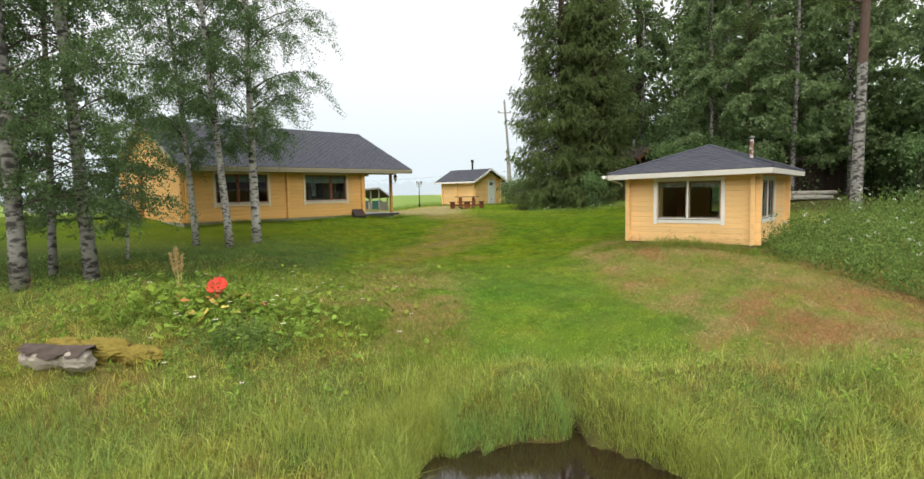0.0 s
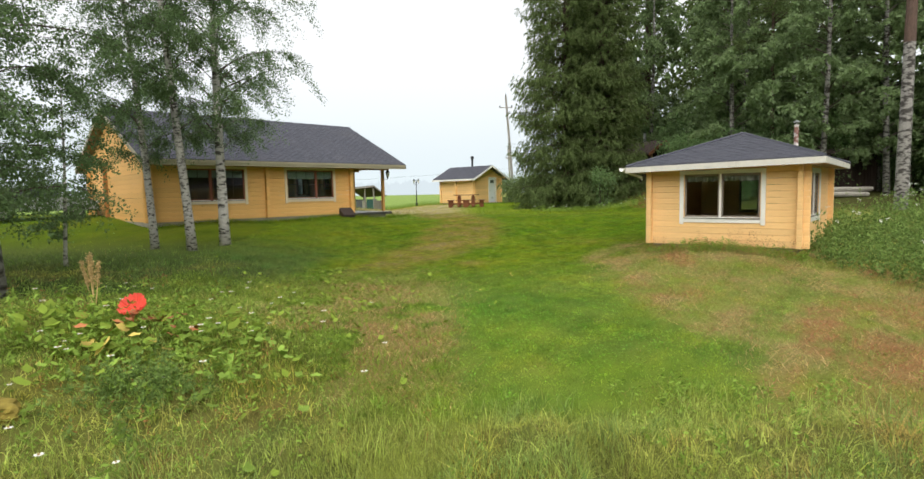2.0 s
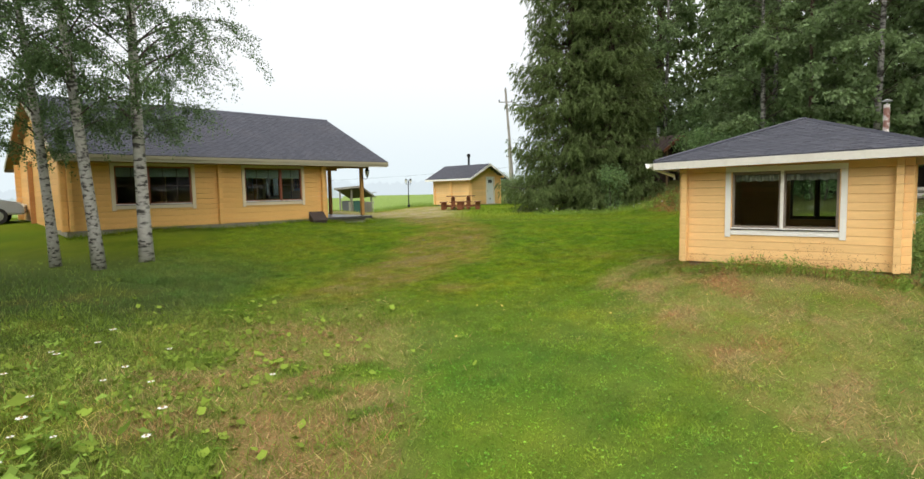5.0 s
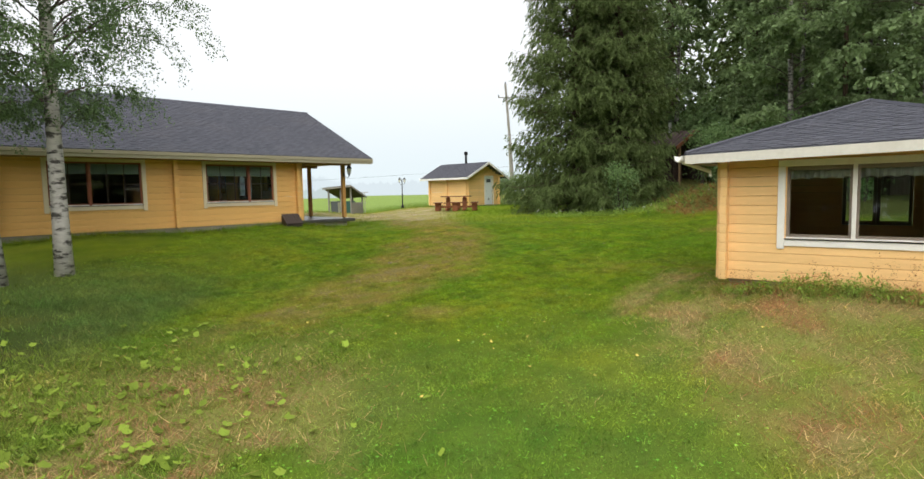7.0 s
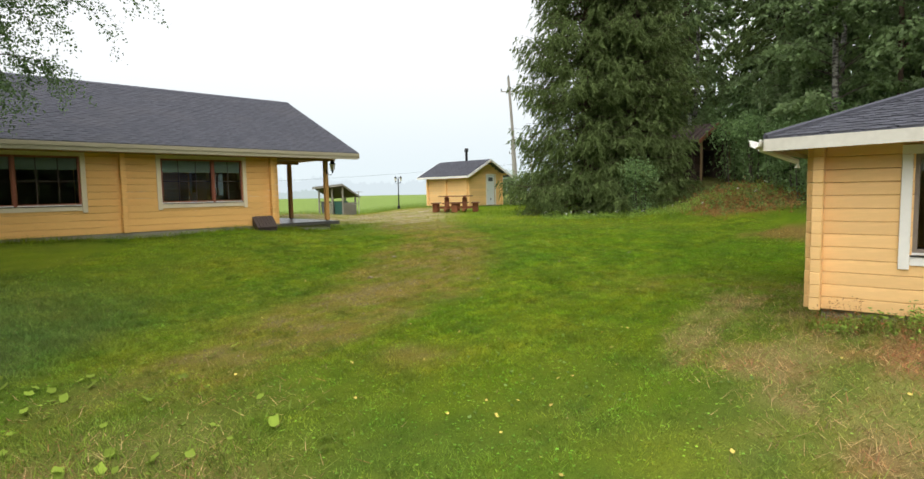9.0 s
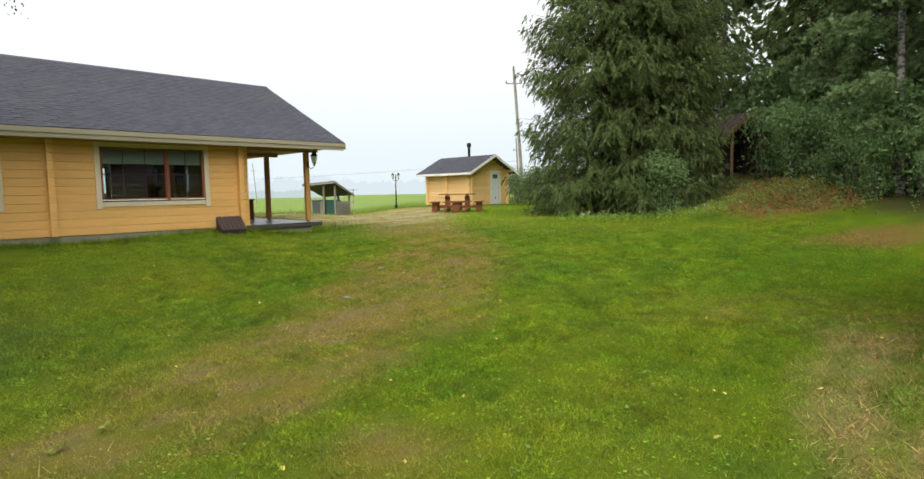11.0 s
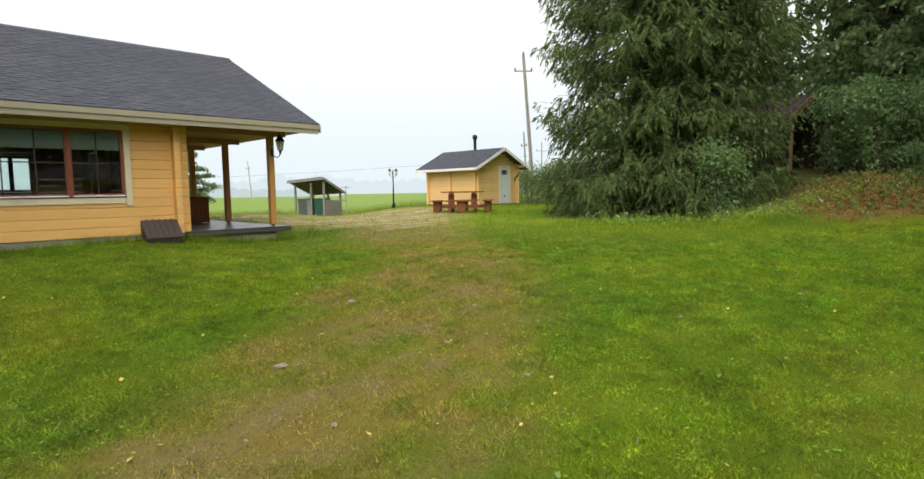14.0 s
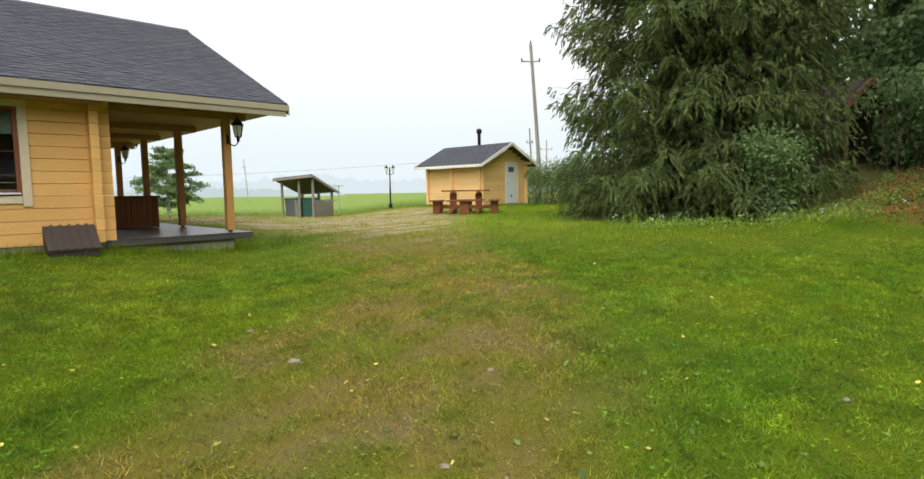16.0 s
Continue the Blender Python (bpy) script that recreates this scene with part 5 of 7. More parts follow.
def spruce_parts(seed, height, radius, low=0.3, dense=1.0, top=99.0, name="spruce_tree"):
    """Tiers of drooping boughs, each a fan of hanging side twigs clothed in needle sprigs."""
    rng = np.random.default_rng(seed)
    root = new(name)
    part("trunk", tube([(0, 0, -0.4), (0, 0, height * 0.5), (0, 0, height)], [0.014 * height, 0.008 * height, 0.02], 8), M["pinebark"], root)
    quads = []
    bm = bmesh.new()
    z = low
    while z < height - 0.3:
        f = z / height
        R = radius * (1 - f) ** 0.75 * (0.88 + 0.12 * math.sin(z * 2.9 + seed) + 0.06 * math.sin(z * 1.1))
        nb = 12 if z < top else 7
        a0 = rng.uniform(0, 6.28)
        for b in range(nb):
            az = a0 + 2 * math.pi * b / nb + rng.normal(0, 0.22)
            L = R * rng.uniform(0.80, 1.10) + 0.15
            out = np.array([math.cos(az), math.sin(az), 0])
            side = np.array([-math.sin(az), math.cos(az), 0])
            up = np.array([0, 0, 1.0])
            drop = rng.uniform(0.34, 0.56) * (1 - 0.7 * f)
            rise = 0.10 + 0.5 * f
            zb = z + rng.uniform(-0.25, 0.25) if z > 1 else z

            def at(t):
                t = np.asarray(t)[:, None]
                return up * zb + out * L * t + up * L * (rise * t - (drop + rise) * t ** 1.5 + 0.30 * t ** 4)
            c = at(np.linspace(0, 1, 4))
            tube([tuple(q) for q in c], [0.03, 0.02, 0.012, 0.004], 3, bm, cap=False)
            fine = z < top
            step = (0.10 if fine else 0.2) / dense
            n2 = max(5, int(L / step))
            t2 = rng.uniform(0.10, 1.0, n2) ** 0.55
            sgn = rng.choice([-1.0, 1.0], n2)
            l2 = (0.24 * L * (1 - t2) + 0.30) * rng.uniform(0.6, 1.2, n2)
            ang = rng.uniform(0.45, 1.15, n2)
            d2 = out * np.cos(ang)[:, None] + side * (sgn * np.sin(ang))[:, None]
            sag = rng.uniform(0.5, 1.3, n2)
            per = np.maximum(2, (l2 / (0.052 if fine else 0.16)).astype(int))
            k = np.repeat(np.arange(n2), per)
            m = len(k)
            u = rng.uniform(0.05, 1.0, m)
            p = at(t2)[k] + d2[k] * (l2[k] * u)[:, None] - up * (sag[k] * l2[k] * u ** 1.4)[:, None]
            d = d2[k] * 0.8 - up * (sag[k] * 1.3 * u + 0.15)[:, None] + rng.normal(0, 0.22, (m, 3))
            d /= np.linalg.norm(d, axis=1, keepdims=True)
            ln = (rng.uniform(0.14, 0.30, m) * (1.0 if fine else 1.9))[:, None]
            s = np.cross(d, rand_unit(rng, m))
            s /= np.linalg.norm(s, axis=1, keepdims=True) + 1e-6
            w = (rng.uniform(0.016, 0.030, m) * (1.0 if fine else 2.6))[:, None]
            quads.append(np.stack([p, p + d * ln * 0.4 + s * w, p + d * ln, p + d * ln * 0.45 - s * w], 1))
        z += rng.uniform(0.25, 0.38) if z < top else rng.uniform(0.4, 0.6)
    part("branchwork", bm, M["pinebark"], root)["kind"] = "stuff"
    soup("crown", np.concatenate(quads), 4, M["needle"], root)
    return root


def pine_parts(seed, height, r0, lean=(0, 0), low="greybark"):
    rng = np.random.default_rng(seed)
    root = new("pine_tree")
    lx, ly = lean
    cut = 0.32
    part("trunk", tube([(0, 0, -0.4), (lx * cut * 0.5, ly * cut * 0.5, height * cut / 2), (lx * cut, ly * cut, height * cut)], [r0 * 1.15, r0 * 0.98, r0 * 0.9], 12), M[low], root, "grey scaly lower trunk" if low == "greybark" else "")
    part("upper_trunk", tube([(lx * cut, ly * cut, height * cut), (lx * 0.7, ly * 0.7, height * 0.7), (lx, ly, height)], [r0 * 0.9, r0 * 0.55, 0.05], 12), M["scaly"], root, "red-brown upper trunk")
    bm, quads = bmesh.new(), []
    for i in range(34):
        z = height * rng.uniform(0.42, 0.98)
        f = z / height
        az, L = rng.uniform(0, 6.28), rng.uniform(1.2, 3.0) * (1.25 - f)
        p0, d0 = np.array([lx * f, ly * f, z]), np.array([math.cos(az), math.sin(az), 0.25])
        c = curve_points(p0, d0, L, np.array([0, 0, -0.1]), 5)
        tube([tuple(q) for q in c], [0.05, 0.04, 0.03, 0.02, 0.01], 4, bm, cap=False)
        m = 260
        p = c[-1] * 0 + p0 + d0 * L * rng.uniform(0.35, 1.1, (m, 1)) + rng.normal(0, 0.28, (m, 3))
        quads.append(leaf_quads(rng, p, 0.2, 0.0, 0.22))
    part("branchwork", bm, M["pinebark"], root)["kind"] = "stuff"
    soup("crown", np.concatenate(quads), 4, M["needle"], root)
    return root


def bush_parts(seed, height, radius, n_leaf, leaf, leafmat="rowan", stems=9, name="rowan_bush"):
    rng = np.random.default_rng(seed)
    root = new(name)
    bm, spots = bmesh.new(), []
    for i in range(stems):
        az, rr = rng.uniform(0, 6.28), radius * rng.uniform(0.1, 1.0)
        tip = np.array([rr * math.cos(az), rr * math.sin(az), height * rng.uniform(0.6, 1.0) * (1 - 0.3 * rr / radius)])
        fan = np.array([0.5, 0.5, 0.0]) * tip
        c = [tuple(fan + (tip - fan) * t + np.array([0, 0, height * 0.25 * math.sin(math.pi * t)])) for t in np.linspace(0, 1, 5)]
        c[0] = (c[0][0], c[0][1], -0.15)
        tube(c, [0.03, 0.022, 0.016, 0.01, 0.004], 4, bm, cap=False)
        m = n_leaf // stems
        t = rng.uniform(0.03, 1.08, m)[:, None]
        at = fan + (tip - fan) * t + np.array([0, 0, 1.0]) * height * 0.25 * np.sin(math.pi * t) + rng.normal(0, 0.16 * radius + 0.06, (m, 3)) * np.array([1, 1, 0.7])
        at[:, 2] = np.abs(at[:, 2]) + 0.03
        spots.append(at)
    part("stemwork", bm, M["twig"], root)["kind"] = "stuff"
    soup("foliage", leaf_quads(rng, np.concatenate(spots), leaf, 0.35, 0.5), 4, M[leafmat], root)
    return root


def plant(root, x, y, label, category, rz=0, scale=1.0, group=""):
    root.matrix_world = pose(x, y, lz(x, y), 0, 0, rz) @ Matrix.Scale(scale, 4)
    return tagged(root, label, category, group)


def again(root, x, y, rz, scale):
    ob = copy_thing(root, pose(x, y, lz(x, y), 0, 0, rz))
    ob.scale = (scale, scale, scale)
    return ob


BIRCH = "slender birch with white peeling bark and hanging small leaves"
b1 = plant(birch_parts(11, 13.5, 0.165, (0.1, 0.3), 2.9, 4.0, 62, 82, 0.057, twigs=14, top=10.8, rise=(0.6, 1.5), sag=0.4, droop=0.85), -6.05, 21.76, BIRCH, "birch", group="birches by the house")
b2 = plant(birch_parts(12, 14.0, 0.14, (-0.7, -0.6), 3.3, 3.0, 54, 80, 0.06, "finebark", twigs=11, top=10.8, rise=(0.6, 1.5), sag=0.4, droop=0.85), -6.72, 20.8, BIRCH, "birch", group="birches by the house")
b3 = plant(birch_parts(13, 12.5, 0.12, (-0.9, -0.4), 2.5, 2.9, 54, 78, 0.06, "finebark", twigs=11, top=10.8, rise=(0.5, 1.3), sag=0.4, droop=0.85), -8.11, 21.4, BIRCH, "birch", group="birches by the house")
b4 = plant(birch_parts(14, 14.0, 0.155, (-0.6, -0.4), 1.5, 3.1, 72, 80, 0.060, "greybark", twigs=12, top=8.0, droop=0.8), -7.64, 13.82, BIRCH, "birch", group="birches by the house")
b5 = plant(birch_parts(15, 14.5, 0.165, (-0.5, 0.2), 1.7, 3.4, 66, 78, 0.060, "greybark", twigs=11, top=8.0, droop=0.8), -8.5, 12.7, BIRCH, "birch", group="birches by the house")
b6 = plant(birch_parts(16, 12.0, 0.10, (0.2, 0.4), 1.4, 3.2, 54, 78, 0.062, "greybark", twigs=10, top=8.5, droop=0.8), -9.6, 15.6, BIRCH, "birch", group="birches by the house")
b7 = plant(birch_parts(17, 5.5, 0.05, (0.2, 0.1), 0.7, 1.6, 34, 34, 0.07), -9.0, 18.2, "young leafy birch with thin stems beside the house end", "birch")
again(b7, -11.6, 17.0, 100, 1.15)

SPRUCE = "tall dark green spruce with drooping branches down to the ground"
s1 = plant(spruce_parts(21, 26, 4.3, 0.15, 1.0, 14.0), 10.1, 39.6, SPRUCE, "spruce", group="spruces at the wood's edge")
s2 = plant(spruce_parts(22, 28, 3.3, 0.15, 1.0, 14.0), 12.0, 38.7, SPRUCE, "spruce", group="spruces at the wood's edge")
s3 = plant(spruce_parts(23, 24, 3.4, 1.0, 1.0, 0.0), 24.5, 33.5, "tall dark spruce in the shaded wood", "spruce", group="spruces in the wood")
for x, y, rz, sc in ((28, 27, 40, 1.0), (22, 43, 100, 1.1), (18.5, 47, 260, 1.1), (27.5, 50, 310, 1.15), (16.3, 50, 20, 1.15), (20.8, 41.2, 75, 1.0)):
    again(s3, x, y, rz, sc)
fb = plant(birch_parts(31, 17, 0.15, (0.3, 0.2), 1.6, 3.7, 60, 26, 0.215, "greybark", leafmat="leaf2", twigs=8, top=13.5), 17.2, 43.5, "tall forest birch with hanging leafy twigs", "birch", group="birches in the wood")
for x, y, rz, sc in ((14.6, 47.5, 90, 1.15), (19.6, 36.8, 180, 0.95), (21.0, 39.5, 250, 1.1), (23.4, 29.8, 30, 0.9), (25.8, 38.5, 300, 1.1), (20.0, 31.5, 60, 0.8), (29.5, 31, 120, 1.05), (16.2, 52, 200, 1.1), (26.0, 25.5, 220, 0.9), (22.2, 27.8, 140, 0.95), (24.6, 22.6, 280, 0.85), (19.0, 34.6, 330, 0.9), (-15.5, 19.5, 80, 0.75), (16.8, 31.5, 110, 0.85), (18.8, 27.6, 20, 0.9)):
    again(fb, x, y, rz, sc)
p1 = plant(pine_parts(41, 19, 0.21, (0.5, 0.3)), 18.2, 22.5, "tall pine with a grey scaly lower trunk and reddish top", "pine", group="pines in the wood")
p2 = plant(pine_parts(42, 19, 0.11, (0.3, 0.2), "scaly"), 24.5, 31.0, "tall pine with a dark red-brown trunk in the wood", "pine", group="pines in the wood")
again(p2, 23.5, 36.5, 250, 1.05)
again(p2, 18.3, 30.5, 70, 0.85)

rw = plant(bush_parts(51, 3.1, 1.15, 3600, 0.12), 11.4, 36.2, "leafy green rowan sapling in front of the spruces", "bush", group="rowan saplings", scale=0.9)
for x, y, rz, sc in ((18.6, 35.6, 60, 1.35), (19.8, 33.0, 130, 1.2), (17.9, 38.0, 210, 1.2), (21.8, 31.8, 300, 1.4), (24.0, 27.5, 20, 1.2), (22.4, 35.2, 90, 1.6), (26.6, 30.0, 250, 1.5), (17.3, 34.2, 40, 1.1), (20.9, 30.2, 10, 1.5), (23.2, 33.0, 190, 1.9), (20.2, 36.2, 280, 1.8), (25.2, 30.2, 60, 1.9), (16.0, 33.9, 75, 0.45), (18.2, 33.2, 140, 0.6), (20.0, 32.0, 10, 0.7), (22.2, 30.6, 260, 0.75), (24.0, 29.6, 330, 0.8), (18.8, 41.0, 130, 1.9), (21.5, 39.0, 220, 2.2), (24.8, 36.0, 310, 2.3), (16.8, 45.0, 15, 2.0), (28.5, 33.0, 100, 2.3), (22.8, 24.0, 200, 1.3), (25.5, 22.0, 280, 1.6), (23.0, 19.8, 330, 1.4), (26.5, 26.0, 30, 2.0), (29.5, 23.5, 110, 2.2), (15.2, 48.5, 160, 2.0), (19.5, 49.0, 210, 2.3), (16.0, 31.7, 20, 0.8), (16.7, 30.1, 110, 0.95), (16.5, 33.2, 200, 1.0), (17.4, 31.5, 290, 1.35), (15.8, 28.9, 45, 0.6), (17.2, 28.4, 150, 0.95), (18.0, 29.8, 240, 1.2), (16.4, 35.6, 330, 1.1), (17.3, 37.3, 15, 1.0), (16.9, 38.3, 95, 1.25)):
    again(rw, x, y, rz, sc)
wl_ = plant(bush_parts(52, 3.0, 1.7, 5200, 0.12, "leaf2", stems=14, name="willow_bush"), 9.4, 56.2, "grey-green willow bush at the field edge", "bush", group="bushes by the shed")
for x, y, rz, sc in ((11.0, 55.0, 80, 0.95), (12.4, 57.5, 160, 1.1), (14.0, 54.5, 220, 0.9), (8.6, 58.5, 20, 0.9), (17.0, 60, 300, 1.2)):
    again(wl_, x, y, rz, sc)
lone = plant(birch_parts(61, 5.2, 0.16, (0, 0), 0.5, 2.9, 50, 52, 0.15, leafmat="leaf2", twigs=10, droop=0.2), -17.5, 66, "round leafy field tree standing alone", "tree")


# ---- the dark cabin and the woodshed in the trees ----
def dark_cabin():
    g = 2.35
    W, D = 2.1, 3.6
    h = thing("dark_cabin", pose(16.589, 39.377, g, 0, 0, -66) @ pose(-D - 0.7, -W / 2, 0), "small dark log cabin with rusty tin roof among trees", "cabin")
    rows, p = 12, 0.18
    log_wall(h, "front_wall", pose(-0.15, 0.06, 0), D + 0.3, rows, p, 0.12, M["darklog"])
    log_wall(h, "back_wall", pose(D + 0.15, W - 0.06, 0, 0, 0, 180), D + 0.3, rows, p, 0.12, M["darklog"])
    log_wall(h, "door_wall", pose(D - 0.06, -0.15, 0, 0, 0, 90), W + 0.3, rows, p, 0.12, M["darklog"], [(0.9, 1.7, 0, 1.8)])
    log_wall(h, "far_wall", pose(0.06, W + 0.15, 0, 0, 0, -90), W + 0.3, rows, p, 0.12, M["darklog"])
    log_ends(h, pose(D, 0, 0), rows, p, M["darklog"], 0.18, 0.13)
    log_ends(h, pose(0, 0, 0), rows, p, M["darklog"], 0.18, 0.13)
    EZ, RZ = rows * p + 0.12, rows * p + 0.97
    bm = bmesh.new()
    for f in (lambda v: v, lambda v: W - v):
        slab((-0.5, f(-0.42), EZ - 0.1), (D + 0.7, f(-0.42), EZ - 0.1), (D + 0.7, W / 2, RZ), (-0.5, W / 2, RZ), 0.07, bm)
    roof = part("roof", bm, M["rustroof"], h, "brown rusty tin roof")
    for i in range(14):
        u = -0.45 + i * 0.35
        part("roof_seam", slab((u, -0.43, EZ - 0.075), (u + 0.03, -0.43, EZ - 0.075), (u + 0.03, W / 2, RZ + 0.025), (u, W / 2, RZ + 0.025), 0.03), M["rustroof"], roof)
    for f in (lambda v: v, lambda v: W - v):
        part("bargeboard", slab((D + 0.702, f(-0.43), EZ - 0.08), (D + 0.73, f(-0.43), EZ - 0.08), (D + 0.73, W / 2, RZ + 0.01), (D + 0.702, W / 2, RZ + 0.01), 0.2), M["rusttrim"], roof)
    part("gable", prism([(0, rows * p), (W, rows * p), (W, EZ), (W / 2, RZ - 0.08), (0, EZ)], D - 0.1, D - 0.05), M["darklog"], h).matrix_local = Matrix(((0, 1, 0, 0), (1, 0, 0, 0), (0, 0, 1, 0), (0, 0, 0, 1)))
    for y0 in (0.0, W):
        part("porch_post", box((D + 0.5, y0 - 0.045, -0.3), (D + 0.59, y0 + 0.045, EZ - 0.05), 0.01), M["dimpost"], h, "weathered tan porch post")
    part("porch_floor", box((D + 0.0, -0.1, -0.35), (D + 0.65, W + 0.1, -0.02), 0.01), M["greyboard"], h)
    part("plinth", box((0.0, 0.0, -0.9), (D, W, -0.004)), M["stone"], h)
    part("inner_floor", box((0.1, 0.1, 0.0), (D - 0.1, W - 0.1, 0.02)), M["darkroom"], h)
    fl = part("flue", lathe([(0.09, -0.5), (0.09, 0.55)], 10, at=(D * 0.70, W * 0.5, RZ)), M["tin"], h, "bright tin flue")
    part("flue_cap", lathe([(0.13, 0.6), (0.13, 0.63), (0.03, 0.68)], 10, at=(D * 0.70, W * 0.5, RZ)), M["black"], fl)


dark_cabin()


def wood_shed():
    x, y = 19.0, 29.0
    h = thing("dark_woodshed", pose(x, y, lz(x, y), 0, 0, 8), "dark board woodshed half hidden in the shade of trees", "shed")
    part("back_wall", box((0, 2.4, 0), (4.2, 2.5, 2.2)), M["darklog"], h)
    for i in range(24):
        part("board", box((i * 0.175, 0.0, 0.0), (i * 0.175 + 0.165, 0.03, 2.0), 0.004), M["darklog"], h)
    part("side_wall", box((-0.06, 0.0, 0), (-0.001, 2.5, 2.2)), M["darklog"], h)
    part("side_wall", box((4.201, 0.0, 0), (4.26, 2.5, 2.2)), M["darklog"], h)
    part("roof", slab((-0.4, -0.5, 2.0), (4.6, -0.5, 2.0), (4.6, 2.9, 2.7), (-0.4, 2.9, 2.7), 0.1), M["tarp"], h, "dark roof")


wood_shed()


def split_logs():
    x, y = 19.3, 26.8
    ob = thing("log_pile", pose(x, y, lz(x, y), 0, 0, 10), "low pile of pale debarked logs in the shade", "log pile")
    rng = random.Random(4)
    for r in range(2):
        for i in range(3):
            yy, zz = -0.25 + i * 0.26 + 0.12 * (r % 2), 0.12 + r * 0.21
            a = rng.uniform(-0.25, 0.25)
            part("round_log", tube([(-1.2 + a, yy, zz), (0, yy + 0.02, zz), (1.2 + a, yy, zz + rng.uniform(-0.02, 0.02))], [0.11, 0.12, 0.1], 8), M["greylog"], ob)


split_logs()


def parked_car():
    x, y = -16.2, 28.9
    ob = thing("parked_car", pose(x, y, lz(x, y), 0, 0, 30), "silver estate car parked on the grass beyond the birches", "car")
    prof = [(-2.1, 0.35), (-2.15, 0.75), (-2.0, 0.9), (-1.75, 1.38), (-0.3, 1.45), (0.35, 1.38), (1.0, 0.95), (1.95, 0.82), (2.12, 0.6), (2.1, 0.35)]
    bm = prism(prof, -0.8, 0.8)
    bmesh.ops.bevel(bm, geom=list(bm.edges), offset=0.06, segments=2, affect="EDGES")
    part("body", bm, M["silver"], ob)
    for s in (-1, 1):
        side = prism([(-1.78, 0.95), (-1.6, 1.32), (-0.35, 1.38), (0.3, 1.32), (0.82, 0.97)], 0.80 * s, 0.815 * s)
        part("side_window", side, M["greybin"], ob)
        for wx in (-1.3, 1.3):
            w = part("wheel", lathe([(0.2, -0.09), (0.31, -0.1), (0.31, 0.1), (0.2, 0.09)], 16), M["tyre"], ob)
            w.matrix_local = pose(wx, 0.76 * s, 0.31, 90, 0, 0)
            part("rim", lathe([(0.19, -0.105), (0.19, 0.105)], 12), M["tin"], w)
        part("headlight", box((2.02, 0.45 * s, 0.62), (2.13, 0.72 * s, 0.74), 0.02), M["frost"], ob)
    part("windscreen", slab((0.42, -0.7, 1.375), (0.42, 0.7, 1.375), (1.02, 0.74, 0.99), (1.02, -0.74, 0.99), 0.03), M["greybin"], ob)


parked_car()


# ---- ground plants ----
FOOT = [(HOUSE.inverted(), LEFT - 0.1, 2.3, -0.05, DEPTH), (HUTM.inverted(), -3.95, 0.1, -0.1, 4.8), (pose(4.904, 49.896, 1.34, 0, 0, 131.94 - 180).inverted(), -3.9, 0.1, -0.1, 3.4)]


def free(x, y):
    """Where no building stands."""
    ok = np.ones(len(x), bool)
    for m, a, b, c, d in FOOT:
        u = m[0][0] * x + m[0][1] * y + m[0][3] + m[0][2] * 1.0
        v = m[1][0] * x + m[1][1] * y + m[1][3] + m[1][2] * 1.0
        ok &= ~((u > a) & (u < b) & (v > c) & (v < d))
    return ok


def scatter(rng, n, x0, x1, y0, y1, near=None):
    """Places over a field, thicker towards the near end."""
    y = y0 + (y1 - y0) * rng.random(n) ** (near or 1.0)
    x = x0 + (x1 - x0) * rng.random(n)
    dx, dy = np.minimum(x - x0, x1 - x) + 1.2 * wobble(x, y, 0.9, 5.0), np.minimum(y - y0, y1 - y) + 1.2 * wobble(x, y, 0.7, 2.0)
    soft = rng.random(n) < np.clip(np.minimum(dx, dy) / 1.5, 0, 1)
    k = soft & free(x, y) & (land(x, y) > WATER - 0.04)
    return x[k], y[k]


def blades(name, rng, x, y, height, width, lean, tint, segs=1, label="", sink=0.01):
    n = len(x)
    z = land(x, y) - sink
    az = rng.uniform(0, 2 * np.pi, n)
    dx, dy = np.cos(az), np.sin(az)
    fa = rng.uniform(0, np.pi, n)
    wx, wy = np.cos(fa) * width / 2, np.sin(fa) * width / 2
    base = np.stack([x, y, z], 1)
    wv = np.stack([wx, wy, np.zeros(n)], 1)
    hd = np.stack([dx * lean, dy * lean, np.zeros(n)], 1)
    if segs == 1:
        tip = base + np.stack([np.zeros(n), np.zeros(n), height], 1) + hd * height[:, None]
        v = np.stack([base - wv, base + wv, tip], 1)
        return soup(name, v, 3, M["grass"], None, label, tint)
    out, tints = [], []
    prev, pw = base, wv
    for s in range(1, segs + 1):
        t = s / segs
        p = base + np.stack([np.zeros(n), np.zeros(n), height * (t - 0.35 * lean * t * t)], 1) + hd * (height * t * t)[:, None]
        w = wv * (1 - t * 0.92)
        out.append(np.stack([prev - pw, prev + pw, p + w, p - w], 1))
        tints.append(tint)
        prev, pw = p, w
    return soup(name, np.concatenate(out), 4, M["grass"], None, label, np.concatenate(tints))


